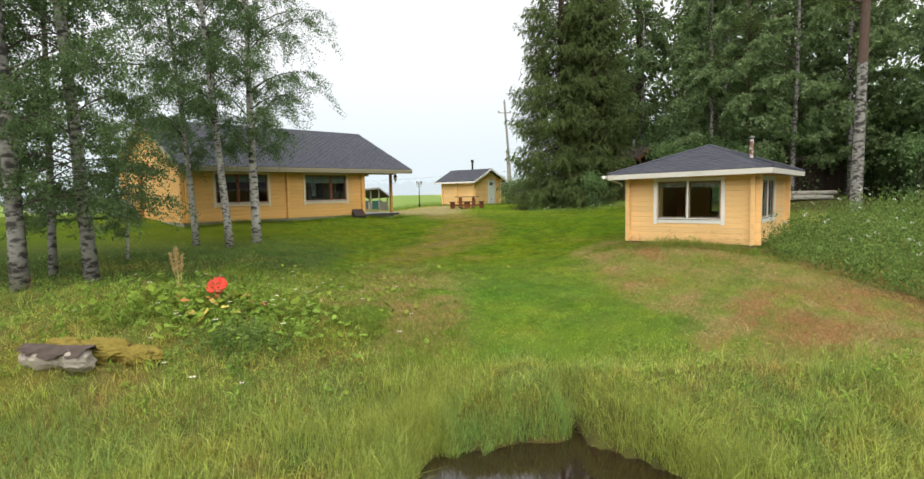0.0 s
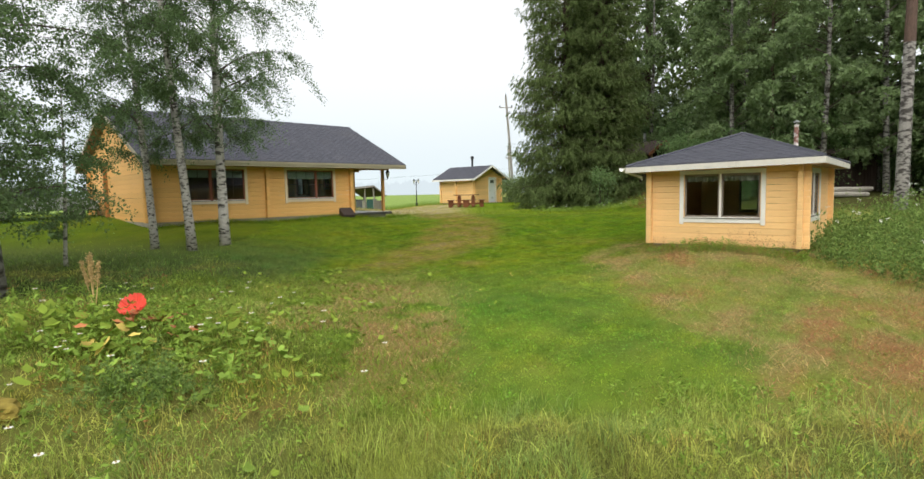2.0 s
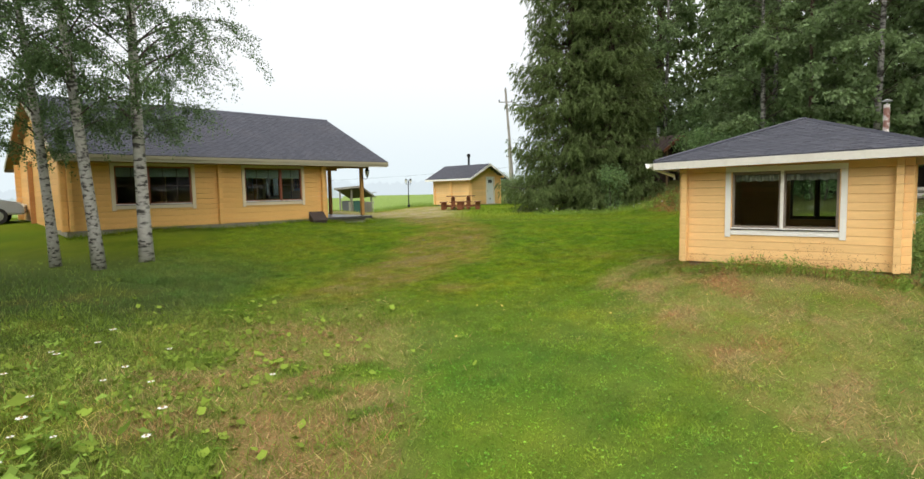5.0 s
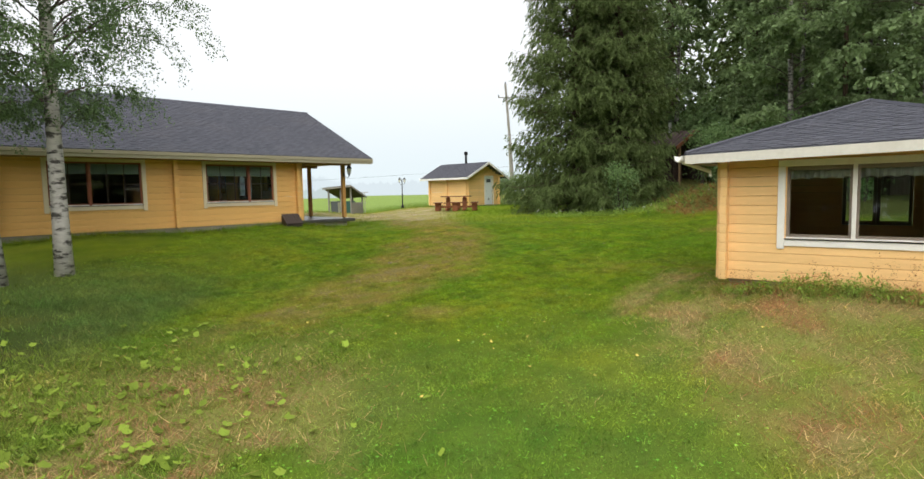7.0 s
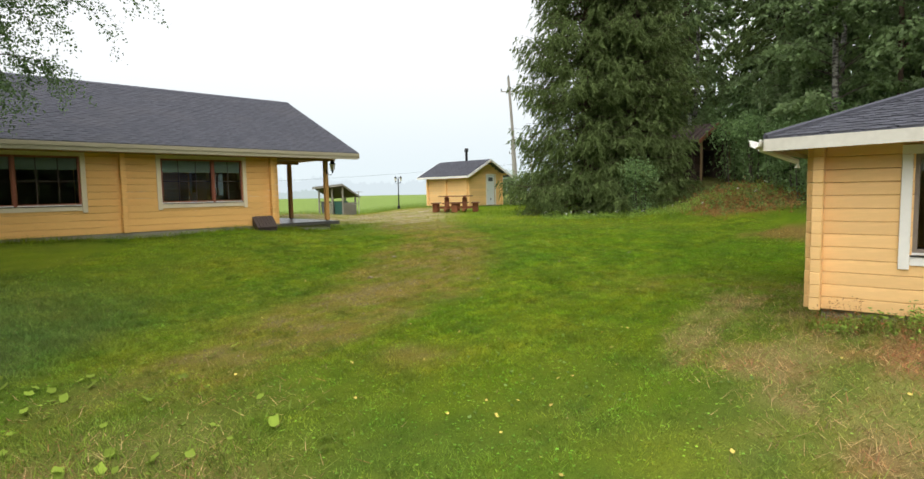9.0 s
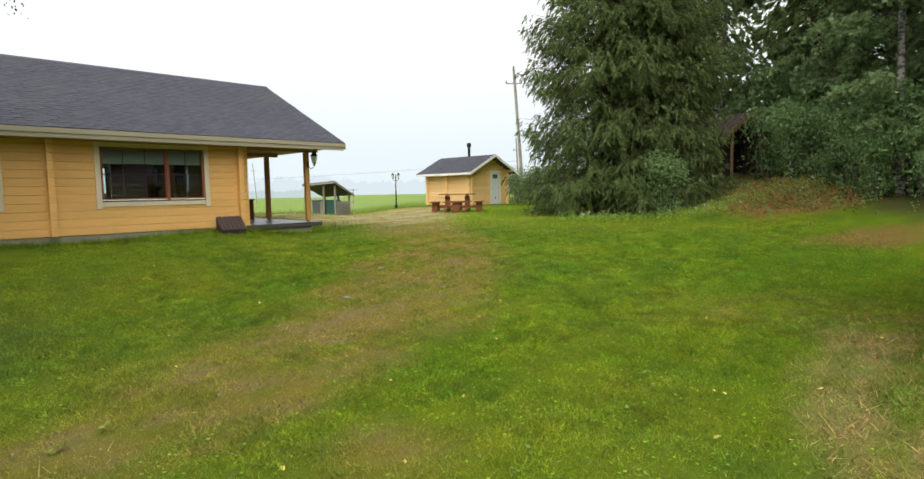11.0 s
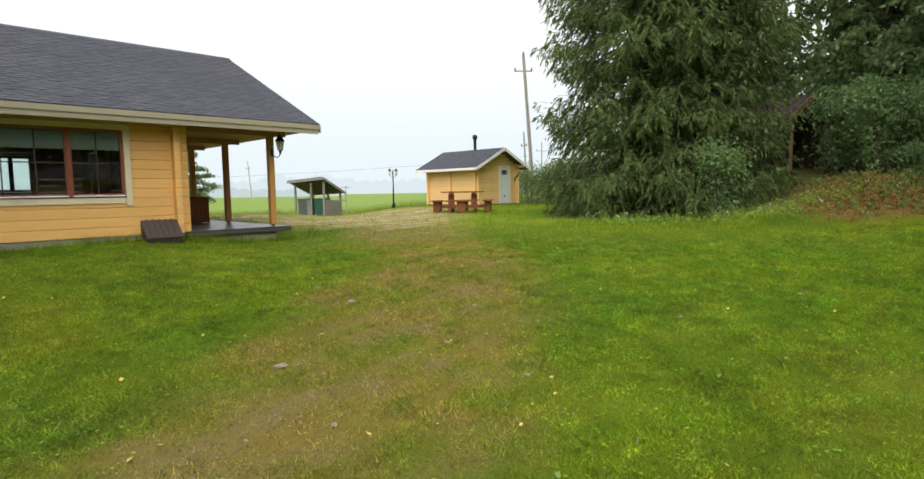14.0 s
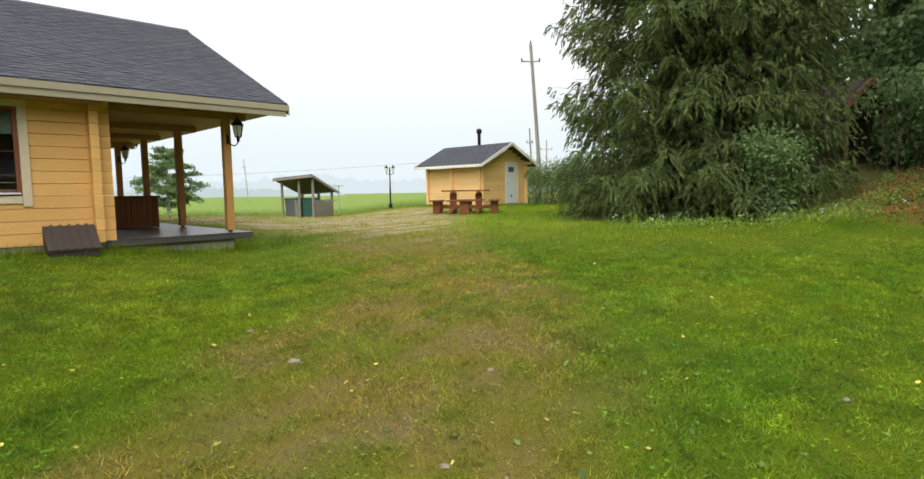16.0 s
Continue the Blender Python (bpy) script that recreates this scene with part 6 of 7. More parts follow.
def tints(rng, x, y, spread=0.18, gain=1.0):
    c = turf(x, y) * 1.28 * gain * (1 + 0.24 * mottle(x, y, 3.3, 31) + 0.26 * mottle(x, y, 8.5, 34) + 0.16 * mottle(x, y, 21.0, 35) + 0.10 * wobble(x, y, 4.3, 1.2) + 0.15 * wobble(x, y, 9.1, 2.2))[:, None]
    c[:, 0] *= 1 + 0.2 * wobble(x, y, 2.9, 6.1)
    c = c * rng.uniform(1 - spread, 1 + spread, len(x))[:, None]
    straw = rng.random(len(x)) < 0.01 + 0.10 * sm(16, 11, y) * sm(0.1, 0.7, mottle(x, y, 1.3, 32))
    c[straw] = np.array((0.36, 0.30, 0.11)) * rng.uniform(0.7, 1.1, straw.sum())[:, None]
    return np.clip(c, 0.005, 0.9)


def grow():
    rng = np.random.default_rng(77)
    # mown lawn
    x, y = scatter(rng, 700000, -6.5, 13, 8.5, 32, 1.05)
    x2, y2 = scatter(rng, 420000, -3.5, 9.5, 17.5, 31, 1.1)
    x, y = np.concatenate([x, x2]), np.concatenate([y, y2])
    dry, track, tall, shade = zones(x, y)
    k = (rng.random(len(x)) > np.clip(0.30 * track + 0.5 * sm(0.55, 0.95, track) + 0.5 * dry, 0, 0.9)) & (tall < 0.8)
    x, y, shade = x[k], y[k], shade[k]
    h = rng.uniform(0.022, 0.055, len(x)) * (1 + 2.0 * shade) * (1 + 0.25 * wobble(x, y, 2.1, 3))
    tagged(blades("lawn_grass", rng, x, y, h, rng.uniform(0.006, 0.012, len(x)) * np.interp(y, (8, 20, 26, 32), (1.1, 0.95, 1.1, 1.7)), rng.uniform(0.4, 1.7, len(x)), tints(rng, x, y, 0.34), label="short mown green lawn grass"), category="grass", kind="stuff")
    # clover and broad weeds in the lawn
    x, y = scatter(rng, 90000, -6, 13, 9, 34, 1.0)
    dry, track, tall, shade = zones(x, y)
    k = (rng.random(len(x)) > np.clip(0.8 * track + 0.8 * dry + 0.35, 0, 0.97) - 0.3 * wobble(x, y, 1.3, 8)) & (tall < 0.7)
    x, y = x[k], y[k]
    at = np.stack([x, y, land(x, y) + rng.uniform(0.015, 0.06, len(x))], 1)
    q = leaf_quads(rng, at, 0.032, 0.0, 0.9)
    q[:, :, 2] = at[:, None, 2] + (q[:, :, 2] - at[:, None, 2]) * 0.35
    tagged(soup("clover", q, 4, M["grass"], None, "low clover leaves in the lawn", tints(rng, x, y, 0.2, 1.15) * np.array((0.8, 1.05, 0.9))), category="clover", kind="stuff")
    # long grass of the banks
    x, y = scatter(rng, 215000, -14, 15, 4.6, 26, 1.7)
    dry, track, tall, shade = zones(x, y)
    k = rng.random(len(x)) < tall * 1.0
    x, y, tall, shade = x[k], y[k], tall[k], shade[k]
    h = rng.uniform(0.06, 0.23, len(x)) * (0.6 + 0.5 * tall) * (1 + 0.55 * mottle(x, y, 1.6, 33)) * np.interp(y, (5, 9, 14), (1.3, 1.05, 0.85))
    tagged(blades("long_grass", rng, x, y, h, rng.uniform(0.006, 0.017, len(x)), rng.uniform(0.2, 1.6, len(x)), tints(rng, x, y, 0.5), 2, "long uncut meadow grass on the bank"), category="grass", kind="stuff")
    # short mixed grass between the herbs of the flower bank
    x, y = scatter(rng, 80000, -6.0, 1.0, 9.0, 17.5, 1.2)
    dry, track, tall, shade = zones(x, y)
    k = rng.random(len(x)) > 0.75 * dry
    x, y = x[k], y[k]
    c = np.array((0.20, 0.29, 0.04)) * (1 + 0.35 * mottle(x, y, 2.2, 81) + 0.25 * mottle(x, y, 7.0, 82))[:, None] * rng.uniform(0.6, 1.35, (len(x), 1))
    tagged(blades("bank_grass", rng, x, y, rng.uniform(0.04, 0.15, len(x)) * (1 + 0.3 * mottle(x, y, 1.9, 83)), rng.uniform(0.007, 0.013, len(x)), rng.uniform(0.2, 1.3, len(x)), np.clip(c, 0.01, 0.9), label="short mixed grass between the herbs on the bank"), category="grass", kind="stuff")
    # bank shore: fine arching grass hanging over the water
    x, y = scatter(rng, 66000, -7.5, 9.5, 3.4, 9.6, 0.9)
    g = land(x, y)
    k = (g > WATER - 0.04) & (g < -0.25) & (rng.random(len(x)) < 0.62 + 0.9 * wobble(x, y, 2.2, 2))
    x, y = x[k], y[k]
    h = rng.uniform(0.14, 0.46, len(x)) * (1 + 0.55 * wobble(x, y, 1.7, 1)) * np.interp(land(x, y), (-0.8, -0.6, -0.3), (1.15, 0.95, 0.6))
    c = np.array((0.40, 0.47, 0.11)) * rng.uniform(0.7, 1.25, len(x))[:, None]
    cool = sm(-0.2, 0.5, wobble(x, y, 1.5, 11))[:, None]
    c = c + (np.array((0.26, 0.37, 0.10)) - c) * cool
    tagged(blades("shore_grass", rng, x, y, h, rng.uniform(0.008, 0.017, len(x)), rng.uniform(0.1, 0.9, len(x)), c * rng.uniform(0.6, 1.3, len(x))[:, None], 3, "fine arching pale green grass along the water"), category="grass", kind="stuff")
    # tall soft tuft at the head of the inlet and fringe along its shores
    x, y = rng.uniform(-1.2, 4.2, 90000), rng.uniform(5.4, 9.0, 90000)
    g = land(x, y)
    k = (g > WATER - 0.05) & (g < -0.08) & (rng.random(len(x)) < np.interp(g, (-0.85, -0.80, -0.64, -0.5, -0.1), (0.5, 1.0, 0.9, 0.32, 0.12)) * (0.8 + 0.4 * mottle(x, y, 2.6, 52)) * sm(-1.2, 0.0, x) * sm(4.2, 3.0, x) * sm(9.0, 7.6, y))
    x, y = x[k], y[k]
    h = rng.uniform(0.18, 0.46, len(x)) * (1 + 0.35 * mottle(x, y, 2.2, 51)) * np.interp(land(x, y), (-0.7, -0.45, -0.15), (1.0, 0.8, 0.4))
    cool = (sm(0.1, 0.6, x) * sm(2.3, 1.7, x) * sm(8.2, 7.2, y))[:, None]
    c = (np.array((0.29, 0.44, 0.12)) * cool + np.array((0.40, 0.45, 0.10)) * (1 - cool)) * rng.uniform(0.6, 1.25, len(x))[:, None]
    tagged(blades("tuft_grass", rng, x, y, h, rng.uniform(0.005, 0.010, len(x)), rng.uniform(0.15, 0.75, len(x)), c, 3, "tall soft green grass tuft hanging over the water"), category="grass", kind="stuff")
    # dry mown hay
    x, y = scatter(rng, 220000, -4, 13, 7.5, 24, 1.1)
    dry, track, tall, shade = zones(x, y)
    k = rng.random(len(x)) < dry
    x, y = x[k], y[k]
    c = np.array((0.52, 0.375, 0.175)) * rng.uniform(0.35, 1.45, len(x))[:, None]
    red = (rng.random(len(x)) < 0.08 + 0.50 * sm(0.0, 0.5, mottle(x, y, 0.8, 22) + 0.25 * sm(14, 11, y)) * (0.5 + 0.5 * sm(4, 6, x)))
    c[red] = np.array((0.46, 0.20, 0.105)) * rng.uniform(0.6, 1.2, red.sum())[:, None]
    green = rng.random(len(x)) < 0.25 + 0.5 * sm(0.0, 0.6, mottle(x, y, 1.1, 21))
    c[green] = np.array((0.25, 0.31, 0.065)) * rng.uniform(0.7, 1.2, green.sum())[:, None]
    tagged(blades("dry_hay", rng, x, y, rng.uniform(0.025, 0.10, len(x)), rng.uniform(0.006, 0.012, len(x)), rng.uniform(0.8, 2.8, len(x)), c, label="dry straw-coloured mown hay with rusty stalks", sink=-0.004), category="hay", kind="stuff")
    # short worn grass of the track, half dry
    x, y = scatter(rng, 300000, -4, 6.5, 16.5, 36, 1.0)
    dry, track, tall, shade = zones(x, y)
    k = rng.random(len(x)) < track * (0.45 + 0.6 * sm(-0.5, 0.4, mottle(x, y, 2.4, 61) + 0.4 * mottle(x, y, 7.0, 62)))
    x, y = x[k], y[k]
    pick = rng.random((len(x), 1)) + 0.35 * mottle(x, y, 1.7, 63)[:, None]
    c = np.where(pick < 0.35, np.array((0.19, 0.24, 0.035)), np.where(pick < 0.7, np.array((0.34, 0.29, 0.07)), np.array((0.46, 0.32, 0.13)))) * rng.uniform(0.5, 1.35, (len(x), 1))
    tagged(blades("track_grass", rng, x, y, rng.uniform(0.012, 0.045, len(x)), rng.uniform(0.006, 0.011, len(x)), rng.uniform(0.5, 2.4, len(x)), c, label="short worn half-dry grass of the trodden track"), category="grass", kind="stuff")
    # gravel showing through the bare spots
    x, y = scatter(rng, 60000, -3, 6, 17, 46, 1.1)
    track = zones(x, y)[1]
    k = rng.random(len(x)) < sm(0.55, 1.0, track) * (0.35 + 0.5 * mottle(x, y, 1.9, 64))
    at = np.stack([x[k], y[k], land(x[k], y[k]) + 0.006], 1)
    q = leaf_quads(rng, at, 0.024, -0.4, 0.9)
    tagged(soup("track_gravel", q, 4, M["stone"], None, "small grey gravel showing through the trodden track"), category="gravel", kind="stuff")
    # yard and field edge beyond
    x, y = scatter(rng, 85000, -20, 24, 32, 64, 1.2)
    dry, track, tall, shade = zones(x, y)
    k = rng.random(len(x)) > 0.9 * track
    x, y = x[k], y[k]
    edge = sm(54, 58, y)
    h = rng.uniform(0.06, 0.13, len(x)) + edge * rng.uniform(0.15, 0.5, len(x))
    tagged(blades("yard_grass", rng, x, y, h, rng.uniform(0.012, 0.022, len(x)), rng.uniform(0.1, 0.8, len(x)), tints(rng, x, y), label="yard grass running out to the bright field"), category="grass", kind="stuff")
    # grass along the walls
    xs, ys, hs = [], [], []
    for m, a, b, c_, d in FOOT[:2]:
        mi = m.inverted()
        u = rng.uniform(a - 0.1, b, 5000)
        v = c_ - np.abs(rng.normal(0, 0.18, 5000)) - 0.02
        xs.append(mi[0][0] * u + mi[0][1] * v + mi[0][3])
        ys.append(mi[1][0] * u + mi[1][1] * v + mi[1][3])
    x, y = np.concatenate(xs), np.concatenate(ys)
    k = free(x, y)
    x, y = x[k], y[k]
    tagged(blades("wall_grass", rng, x, y, rng.uniform(0.05, 0.24, len(x)), rng.uniform(0.008, 0.014, len(x)), rng.uniform(0.1, 0.7, len(x)), tints(rng, x, y, 0.25), 2, "tufts of uncut grass along the walls"), category="grass", kind="stuff")


grow()


def weeds(name, seed, n, inside, h0, h1, leaf, material, label, pairs=9, category="weeds"):
    """Leafy stalks: one mesh of many plants."""
    rng = np.random.default_rng(seed)
    x, y = inside(rng, n)
    g = land(x, y)
    dryland = g > -0.56
    x, y, g = x[dryland], y[dryland], g[dryland]
    up = 1 + 0.45 * mottle(x, y, 1.1, seed)
    at = []
    for i in range(len(x)):
        h = rng.uniform(h0, h1) * up[i]
        lx, ly = rng.normal(0, 0.12, 2) * h
        m = int(pairs * rng.uniform(0.7, 1.3))
        t = rng.uniform(0.1, 1.0, m)
        at.append(np.stack([x[i] + lx * t + rng.normal(0, 0.03, m), y[i] + ly * t + rng.normal(0, 0.03, m), g[i] + h * t], 1))
    q = leaf_quads(rng, np.concatenate(at), leaf, 0.15, 0.34)
    return tagged(soup(name, q, 4, material, None, label), category=category, kind="stuff")


def right_bank(rng, n):
    x, y = rng.uniform(9.6, 21, n), rng.uniform(11.0, 21.5, n)
    k = (x - 10.4 > -0.28 * (y - 14.5)) & free(x, y) & (x > 10.2 + 0.25 * np.maximum(0, y - 16.5))
    return x[k], y[k]


def wood_edge(rng, n):
    x = rng.uniform(7.2, 24, n)
    y = 36.0 - 0.28 * (x - 8) + rng.normal(0, 0.5, n)
    return x, y


def bed(rng, n):
    return rng.normal(-4.3, 1.3, n), rng.normal(11.0, 1.2, n)


def dark_clump(rng, n):
    return rng.normal(-3.0, 0.42, n), rng.normal(9.3, 0.32, n)


weeds("nettle_bank", 91, 5200, right_bank, 0.2, 1.0, 0.105, M["nettle"], "dense green nettles and fireweed beside the hut", 13)
def mound(rng, n):
    return rng.normal(14.5, 0.9, n), rng.normal(33.6, 1.3, n)


weeds("mound_herbs", 89, 420, mound, 0.08, 0.36, 0.09, M["nettle"], "green weeds scattered over the mound", 10)
weeds("mound_weeds", 90, 460, mound, 0.08, 0.32, 0.10, M["bracken"], "rusty brown bracken and moss on the mound", 10)
weeds("edge_weeds", 92, 1300, wood_edge, 0.08, 0.32, 0.08, M["herb"], "low leafy weeds along the spruces", 9)
weeds("dark_perennial", 99, 80, dark_clump, 0.15, 0.5, 0.06, M["nettle"], "dark feathery perennial in the flower bed", 40)
weeds("bed_weeds", 93, 300, bed, 0.10, 0.38, 0.10, M["herb"], "fine leafy perennials in the flower bed", 14)


def round_leaves(name, seed, x, y, size, lift, label, material="herb"):
    """Broad rounded leaves, each a lobed cupped disc of eight corners."""
    rng = np.random.default_rng(seed)
    n = len(x)
    g = land(x, y)
    a = np.linspace(0, 2 * np.pi, 9)[:-1]
    r = size * rng.uniform(0.55, 1.25, n)
    tx, ty = rng.normal(0, 0.35, n), rng.normal(0, 0.35, n)
    ph = rng.uniform(0, 6.28, n)
    rad = r[:, None] * (1 + 0.12 * np.cos(a * 4)[None] + rng.normal(0, 0.05, (n, 8)))
    vx, vy = rad * np.cos(a[None] + ph[:, None]), rad * np.sin(a[None] + ph[:, None])
    vz = vx * tx[:, None] + vy * ty[:, None] + 0.10 * r[:, None] * np.cos(a * 4)[None]
    v = np.stack([x[:, None] + vx, y[:, None] + vy, g[:, None] + lift * rng.uniform(0.4, 1.3, n)[:, None] + vz], -1)
    return tagged(soup(name, v, 8, M[material], None, label), category="leaves", kind="stuff")


rg = np.random.default_rng(5)
round_leaves("broad_leaves", 6, rg.normal(-4.0, 1.0, 190), rg.normal(11.0, 0.7, 190), 0.075, 0.24, "broad light green lobed leaves in the flower bed", "coltsfoot")
round_leaves("low_leaves", 8, rg.normal(-2.6, 0.8, 170), rg.normal(10.2, 0.7, 170), 0.06, 0.16, "rounded light green leaves below the flower bed")
round_leaves("coltsfoot_leaves", 7, rg.normal(-2.0, 1.25, 760), rg.normal(14.0, 2.1, 760), 0.044, 0.06, "scattered round coltsfoot leaves", "coltsfoot")


def daisy(x, y, h, r, label="small white ox-eye daisy on a thin stalk"):
    ob = thing("daisy", pose(x, y, lz(x, y)), label, "flower", "daisies on the bank")
    part("stalk", tube([(0, 0, -0.02), (0.01, 0, h)], [0.003, 0.002], 4), M["herb"], ob)
    bm = bmesh.new()
    c = bm.verts.new((0.01, 0, h))
    ring = [bm.verts.new((0.01 + r * (1 if i % 2 else 0.72) * math.cos(i * math.pi / 8), r * (1 if i % 2 else 0.72) * math.sin(i * math.pi / 8), h + 0.006)) for i in range(16)]
    for i in range(16):
        bm.faces.new((c, ring[i], ring[(i + 1) % 16]))
    part("petals", bm, M["whitepetal"], ob)
    part("disc", lathe([(r * 0.3, 0.006), (r * 0.2, 0.016)], 7, at=(0.01, 0, h)), M["straw"], ob)
    return ob


first = daisy(-2.6, 10.9, 0.32, 0.042)
for i in range(46):
    x, y = rg.normal(-2.9, 1.3), rg.normal(11.2, 1.7)
    again(first, x, y, rg.uniform(0, 360), rg.uniform(0.7, 1.2))


def white_umbels(name, seed, inside, n, h0, h1, label):
    rng = np.random.default_rng(seed)
    x, y = inside(rng, n)
    g = land(x, y)
    at = []
    for i in range(len(x)):
        h = rng.uniform(h0, h1)
        at.append(np.array([x[i], y[i], g[i] + h]) + rng.normal(0, 1, (14, 3)) * np.array([0.035, 0.035, 0.02]))
    return tagged(soup(name, leaf_quads(rng, np.concatenate(at), 0.03, 0, 0.8), 4, M["whitepetal"], None, label), category="flowers", kind="stuff")


white_umbels("meadowsweet", 71, right_bank, 70, 0.8, 1.15, "creamy white meadowsweet heads among the nettles")
white_umbels("edge_flowers", 72, wood_edge, 26, 0.12, 0.3, "small white umbels along the spruces")


def red_flower():
    x, y = -3.92, 11.28
    ob = thing("red_flower", pose(x, y, lz(x, y)), "large scarlet pleated flower on a short pale stalk", "flower")
    zc = 0.64 - lz(x, y)
    part("stalk", tube([(0, 0, -0.02), (0.02, -0.02, zc * 0.6), (0.0, 0, zc - 0.06)], [0.012, 0.01, 0.008], 6), M["herb"], ob)
    for k in range(5):
        bm = bmesh.new()
        a0 = 2 * math.pi * k / 5
        c = bm.verts.new((0, 0, zc - 0.07))
        prev = None
        for i in range(13):
            a = a0 + (i / 12 - 0.5) * 1.75
            rr = 0.205 * (1 - 0.12 * abs(i / 6 - 1)) * (1 + 0.05 * math.sin(i * 2.3 + k))
            z = zc + 0.10 + 0.016 * (1 if i % 2 else -1) + 0.02 * math.sin(k * 1.7)
            mid = bm.verts.new((0.6 * rr * math.cos(a), 0.6 * rr * math.sin(a), zc + 0.0 + 0.010 * (1 if i % 2 else -1)))
            tip = bm.verts.new((rr * math.cos(a), rr * math.sin(a), z))
            if prev:
                bm.faces.new((prev[0], mid, tip, prev[1]))
                bm.faces.new((c, mid, prev[0]))
            prev = (mid, tip)
        bmesh.ops.rotate(bm, verts=bm.verts, cent=(0, 0, zc - 0.03), matrix=Matrix.Rotation(radians(36), 3, "X"))
        part("petal", bm, M["redpetal"], ob)


red_flower()


def dock(x, y, h):
    ob = thing("dock_plant", pose(x, y, lz(x, y)), "tall dock with dry straw-brown seed spikes", "plant")
    rng = np.random.default_rng(8)
    at = []
    bm = bmesh.new()
    for k in range(4):
        dx, dy = rng.normal(0, 0.07, 2)
        top = h * rng.uniform(0.8, 1.0)
        tube([(0, 0, -0.05), (dx * 0.6, dy * 0.6, top * 0.5), (dx, dy, top)], [0.01, 0.008, 0.004], 5, bm, cap=False)
        t = rng.uniform(0.5, 1.0, 260)[:, None]
        at.append(np.array([dx, dy, top]) * t + rng.normal(0, 0.016, (260, 3)))
    part("stalk_cluster", bm, M["straw"], ob)
    soup("seed_head", leaf_quads(rng, np.concatenate(at), 0.03, 0, 0.7), 4, M["straw"], ob)


dock(-5.1, 12.4, 0.95)


def old_log():
    x, y = -5.3, 8.55
    ob = thing("old_log", pose(x, y, lz(x, y) - 0.02, 0, 0, -14) @ Matrix.Scale(1.2, 4), "rotting grey log with peeling dark bark and yellow moss", "log")
    rng = random.Random(3)
    bm = bmesh.new()
    n = 15
    pts = [(-0.5 + 0.07 * i, 0.02 * math.sin(i * 0.9), 0.13 + 0.008 * math.cos(i * 1.7)) for i in range(n)]
    tube(pts, [0.08] + [0.135 + rng.uniform(-0.02, 0.02) for _ in pts[2:]] + [0.09], 14, bm)
    for v in bm.verts:
        v.co += Vector((rng.uniform(-0.012, 0.012), rng.uniform(-0.013, 0.013), rng.uniform(-0.013, 0.013)))
    part("trunk", bm, M["oldlog"], ob)
    bm = bmesh.new()
    grid = []
    for i in range(13):
        row = []
        for j in range(8):
            a = radians(20 + 130 * j / 7 + rng.uniform(-6, 6))
            r = 0.165 + rng.uniform(-0.008, 0.02)
            row.append(bm.verts.new((-0.46 + 0.078 * i + rng.uniform(-0.02, 0.02), -r * math.cos(a), 0.13 + r * math.sin(a))))
        grid.append(row)
    for i in range(12):
        for j in range(7):
            if j > 0 or rng.random() < 0.6:
                bm.faces.new((grid[i][j], grid[i + 1][j], grid[i + 1][j + 1], grid[i][j + 1]))
    part("bark", bm, M["darkbark"], ob, "dark peeling bark over the top")
    for cx, cy, cz, rx, ry, rz_ in ((-0.05, 0.20, 0.20, 0.34, 0.16, 0.14), (0.40, 0.30, 0.16, 0.40, 0.22, 0.16), (0.85, 0.34, 0.10, 0.30, 0.18, 0.13)):
        bm = bmesh.new()
        bmesh.ops.create_icosphere(bm, subdivisions=4, radius=1.0)
        for v in bm.verts:
            w = 1 + 0.12 * math.sin(v.co.x * 7 + cx * 9) * math.cos(v.co.y * 6) + rng.uniform(-0.06, 0.06)
            v.co = Vector((cx + v.co.x * rx * w, cy + v.co.y * ry * w, cz + v.co.z * rz_ * w))
        part("moss", bm, M["moss"], ob, "yellow-brown moss cushion")


old_log()


def stones():
    rng = random.Random(12)
    for i, (x, y) in enumerate(((0.8, 24.1), (1.2, 26.2), (2.4, 24.6), (3.1, 23.7), (1.5, 22.9), (0.6, 27.0), (2.8, 25.9), (7.2, 26.0), (5.2, 25.2))):
        bm = bmesh.new()
        bmesh.ops.create_icosphere(bm, subdivisions=2, radius=1.0)
        for v in bm.verts:
            v.co *= rng.uniform(0.82, 1.12)
            v.co = Vector((v.co.x * 0.09, v.co.y * 0.07, v.co.z * 0.035)) * (0.75 if i < 2 else 0.4)
        ob = part("stone", bm, M["stone"], None)
        ob.matrix_world = pose(x, y, lz(x, y) + 0.008, 0, 0, rng.uniform(0, 360))
        tagged(ob, "flat grey stone lying in the trodden track", "stone", "stones in the track")


stones()


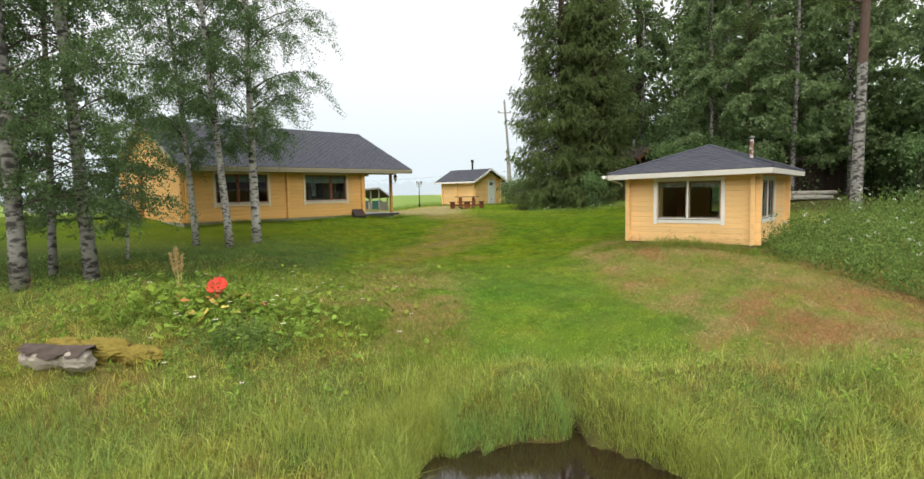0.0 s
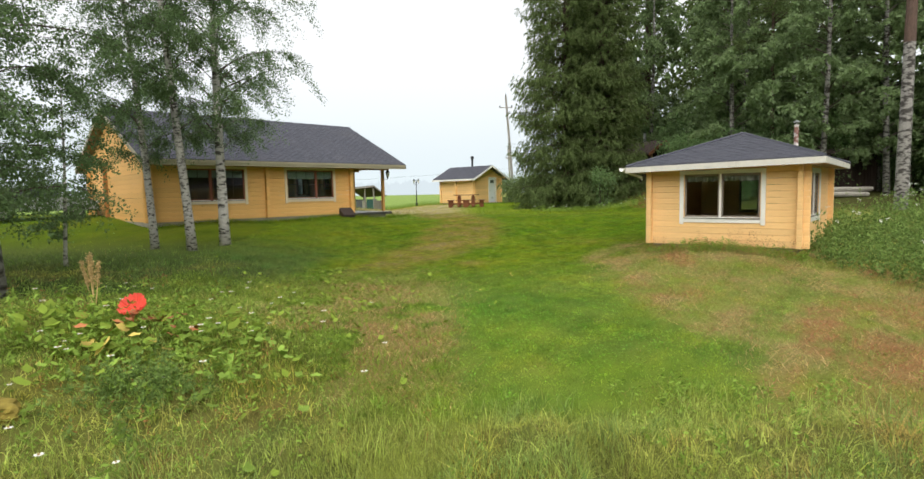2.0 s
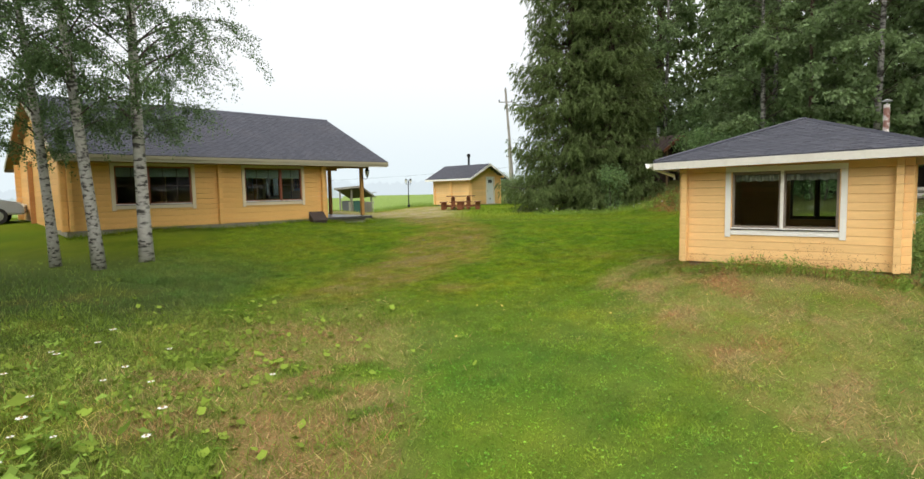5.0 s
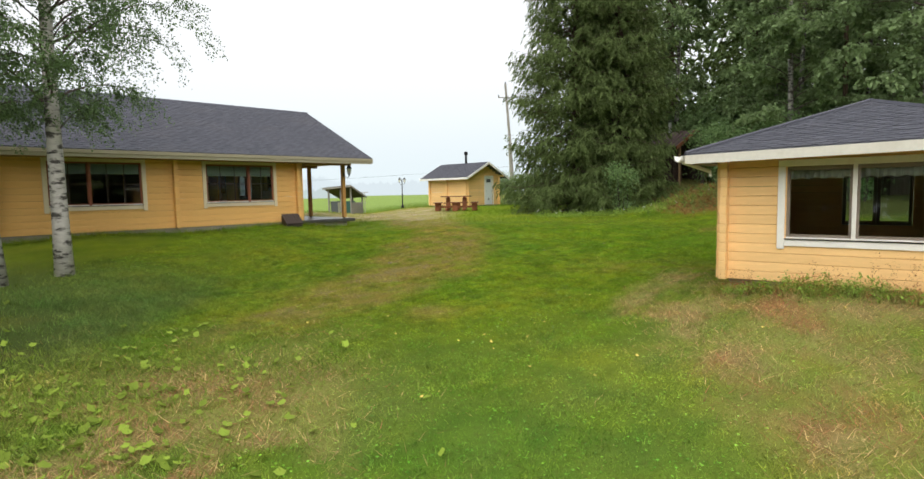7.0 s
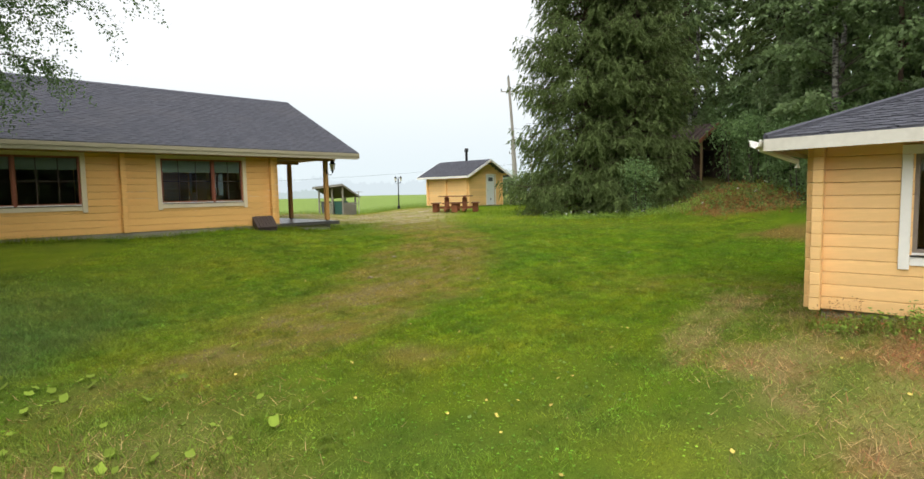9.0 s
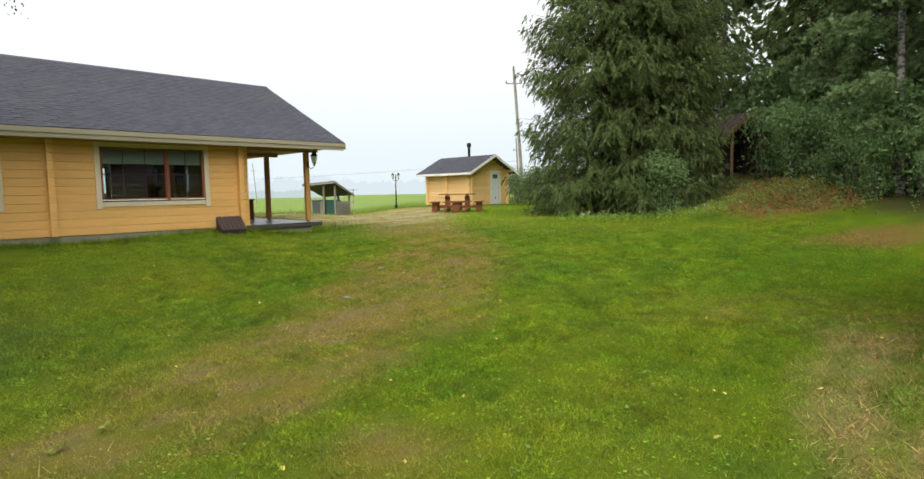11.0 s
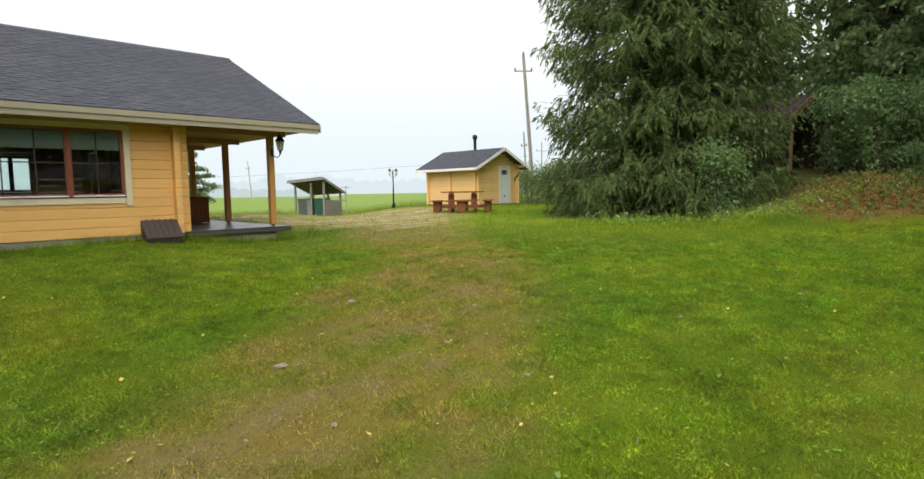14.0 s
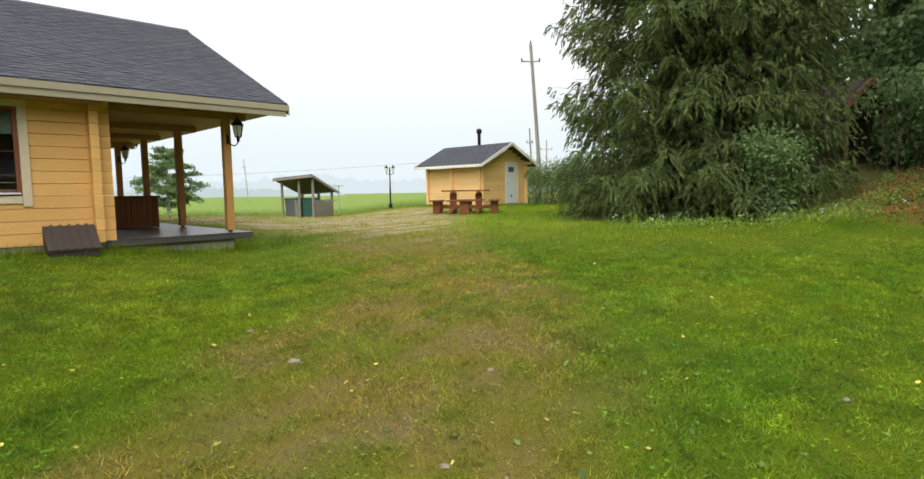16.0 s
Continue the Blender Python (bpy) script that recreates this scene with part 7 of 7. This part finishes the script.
# ---- woods out of view, added so that the windows mirror dark trees ----
def ring_woods():
    rng = np.random.default_rng(99)
    quads = []
    for i in range(300):
        a = radians(rng.uniform(150, 395))
        r = rng.uniform(62, 80)
        x, y, h, w = r * math.cos(a), r * math.sin(a) + 8, rng.uniform(13, 22), rng.uniform(2.2, 4.0)
        m = 80
        t = rng.random(m) ** 0.7
        az = rng.uniform(0, 6.28, m)
        rad = w * (1.05 - t) * rng.uniform(0.3, 1.0, m)
        at = np.stack([x + rad * np.cos(az), y + rad * np.sin(az), h * t], 1)
        quads.append(leaf_quads(rng, at, 3.6, 0.6, 0.7))
    tagged(soup("far_shore_woods", np.concatenate(quads), 4, M["needle"], None, "dark green woods added out of view for window reflections"), category="woods", kind="stuff")


ring_woods()


# broad weeds, yarrow and sorrel that break up the long grass
def bank_left(rng, n):
    x, y = rng.uniform(-9, 1.0, n), 6.0 + 9.5 * rng.random(n) ** 1.3
    k = rng.random(len(x)) < zones(x, y)[2] * (0.45 + 0.5 * wobble(x, y, 1.1, 4.0))
    return x[k], y[k]


def bank_right(rng, n):
    x, y = rng.uniform(2.5, 11, n), rng.uniform(6.0, 9.6, n)
    k = rng.random(len(x)) < 0.4 + 0.5 * wobble(x, y, 1.3, 2.0)
    return x[k], y[k]


weeds("bank_herbs", 94, 5600, bank_left, 0.06, 0.26, 0.055, M["herb"], "leafy yarrow and sorrel mixed into the bank grass", 8)
weeds("shore_herbs", 95, 1500, bank_right, 0.08, 0.30, 0.07, M["herb"], "small leafy herbs in the wet grass", 8)
weeds("bank_sorrel", 96, 260, bank_left, 0.25, 0.5, 0.03, M["rustleaf"], "thin rusty sorrel spikes in the long grass", 26)


def hut_front(rng, n):
    u, v = rng.uniform(-3.8, 0.2, n), -0.15 - np.abs(rng.normal(0, 0.22, n))
    return HUTM[0][0] * u + HUTM[0][1] * v + HUTM[0][3], HUTM[1][0] * u + HUTM[1][1] * v + HUTM[1][3]


weeds("hut_sorrel", 97, 90, hut_front, 0.2, 0.55, 0.03, M["rustleaf"], "rusty sorrel stalks in front of the hut wall", 30)
weeds("hut_weeds", 98, 380, hut_front, 0.08, 0.3, 0.06, M["herb"], "low green weeds in front of the hut wall", 10)


def thicket():
    """The shaded undergrowth that closes the wood behind its edge."""
    rng = np.random.default_rng(123)
    n = 15000
    x, y = rng.uniform(15, 46, n), rng.uniform(20, 62, n)
    k = (y > 43 + 0.2 * (x - 15)) | (x > 23.5 + 0.10 * (y - 20))
    x, y = x[k], y[k]
    at = np.stack([x, y, land(x, y) + 5.5 * rng.random(len(x)) ** 1.4], 1)
    tagged(soup("undergrowth", leaf_quads(rng, at, 0.75, 0.3, 0.5), 4, M["leaf2"], None, "dense shaded undergrowth closing the wood"), category="undergrowth", kind="stuff")
    n = 8000
    a, r = rng.uniform(0.40, 1.0, n), rng.uniform(42, 58, n)
    x, y = r * np.sin(a), 8 + r * np.cos(a)
    at = np.stack([x, y, land(x, y) + 3 + 16 * rng.random(n) ** 1.1 * (0.75 + 0.25 * mottle(x, y, 0.16, 41))], 1)
    tagged(soup("deep_wood", leaf_quads(rng, at, 0.7, 0.4, 0.5), 4, M["leaf2"], None, "crowns of the deep wood behind its edge"), category="woods", kind="stuff")


thicket()


round_leaves("withered_leaves", 9, rg.normal(-3.9, 0.5, 26), rg.normal(11.1, 0.4, 26), 0.07, 0.3, "withered orange-brown leaves below the red flower", "rustleaf")


def field_post():
    x, y = -2.9, 54.6
    ob = thing("field_post", pose(x, y, lz(x, y)), "thin grey field post with a short crossbar", "post")
    part("post", tube([(0, 0, -0.1), (0.02, 0, 1.75)], [0.03, 0.025], 6), M["polewood"], ob)
    part("crossbar", box((-0.28, -0.015, 1.66), (0.3, 0.015, 1.70)), M["polewood"], ob)


field_post()

rl = np.random.default_rng(15)
lx_, ly_ = rl.uniform(-3.5, 8, 230), rl.uniform(15, 33, 230)
round_leaves("fallen_leaves", 10, lx_, ly_, 0.017, 0.035, "tiny yellow birch leaves fallen on the lawn", "fallen")
round_leaves("yellow_leaves", 14, rl.normal(-3.7, 0.35, 10), rl.normal(10.4, 0.25, 10), 0.09, 0.22, "yellowed broad leaves in the flower bed", "fallen")


weed_x, weed_y = rl.uniform(2.0, 9.5, 1500), rl.uniform(17, 31, 1500)
weed_keep = rl.random(1500) < 0.5 + 0.6 * mottle(weed_x, weed_y, 0.7, 71)
round_leaves("lawn_weeds", 16, weed_x[weed_keep], weed_y[weed_keep], 0.017, 0.025, "low plantain and dandelion leaves in the lawn", "nettle")


# ---- far distance ----
def far_woods(name, y, x0, x1, h0, h1, seed, material, label):
    rng = np.random.default_rng(seed)
    n = int((x1 - x0) / (y * 0.006))
    tri = []
    x = np.linspace(x0, x1, n)
    hh = h0 + (h1 - h0) * (0.5 + 0.5 * np.sin(x / (y * 0.21) + seed)) * (0.6 + 0.4 * np.sin(x / (y * 0.047) + 2 * seed))
    for i in range(n):
        w = y * rng.uniform(0.006, 0.013)
        top = hh[i] * rng.uniform(0.8, 1.1)
        for k in range(3):
            c = x[i] + rng.uniform(-w, w)
            tri.append([(c - w, y + rng.uniform(0, 6), -2), (c + w, y + rng.uniform(0, 6), -2), (c, y + rng.uniform(0, 6), top * rng.uniform(0.75, 1.0))])
        tri.append([(x[i] - 3 * w, y + 4, -2), (x[i] + 3 * w, y + 4, -2), (x[i], y + 4, top * 1.0)])
    ob = soup(name, np.array(tri), 3, material)
    tagged(ob, label, "backdrop", kind="structure")


far_woods("backdrop", 520, -700, 700, 12, 19, 3, M["haze"], "far treeline behind the field, mist painted as a pale glow")
far_woods("backdrop", 260, -330, -40, 3.5, 7.5, 8, M["haze2"], "woods at the field edge, mist painted as a grey-green glow")


def mist_bank():
    """A far glowing curtain that paints morning mist, thinning out upwards into the cloud."""
    m = bpy.data.materials.new("painted_mist")
    m.use_nodes = True
    n, l = m.node_tree.nodes, m.node_tree.links
    tc, sep = n.new("ShaderNodeTexCoord"), n.new("ShaderNodeSeparateXYZ")
    l.new(tc.outputs["Object"], sep.inputs[0])
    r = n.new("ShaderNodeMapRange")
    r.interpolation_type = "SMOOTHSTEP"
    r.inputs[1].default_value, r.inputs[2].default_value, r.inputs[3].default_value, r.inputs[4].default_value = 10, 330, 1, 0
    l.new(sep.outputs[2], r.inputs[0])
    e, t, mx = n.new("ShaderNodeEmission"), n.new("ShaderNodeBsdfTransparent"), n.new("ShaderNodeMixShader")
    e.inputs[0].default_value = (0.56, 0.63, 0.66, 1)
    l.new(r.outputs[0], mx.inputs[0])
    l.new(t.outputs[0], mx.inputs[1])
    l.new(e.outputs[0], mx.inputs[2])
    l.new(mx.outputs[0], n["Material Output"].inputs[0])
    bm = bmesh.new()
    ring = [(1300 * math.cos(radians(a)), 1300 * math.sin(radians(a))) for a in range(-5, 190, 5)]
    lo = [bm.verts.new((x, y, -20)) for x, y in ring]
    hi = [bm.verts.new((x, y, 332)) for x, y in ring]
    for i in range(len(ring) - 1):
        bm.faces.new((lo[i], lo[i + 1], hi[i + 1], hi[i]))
    tagged(part("backdrop", bm, m, None), "glowing curtain painted as pale mist low over the horizon", "backdrop", kind="structure")


mist_bank()
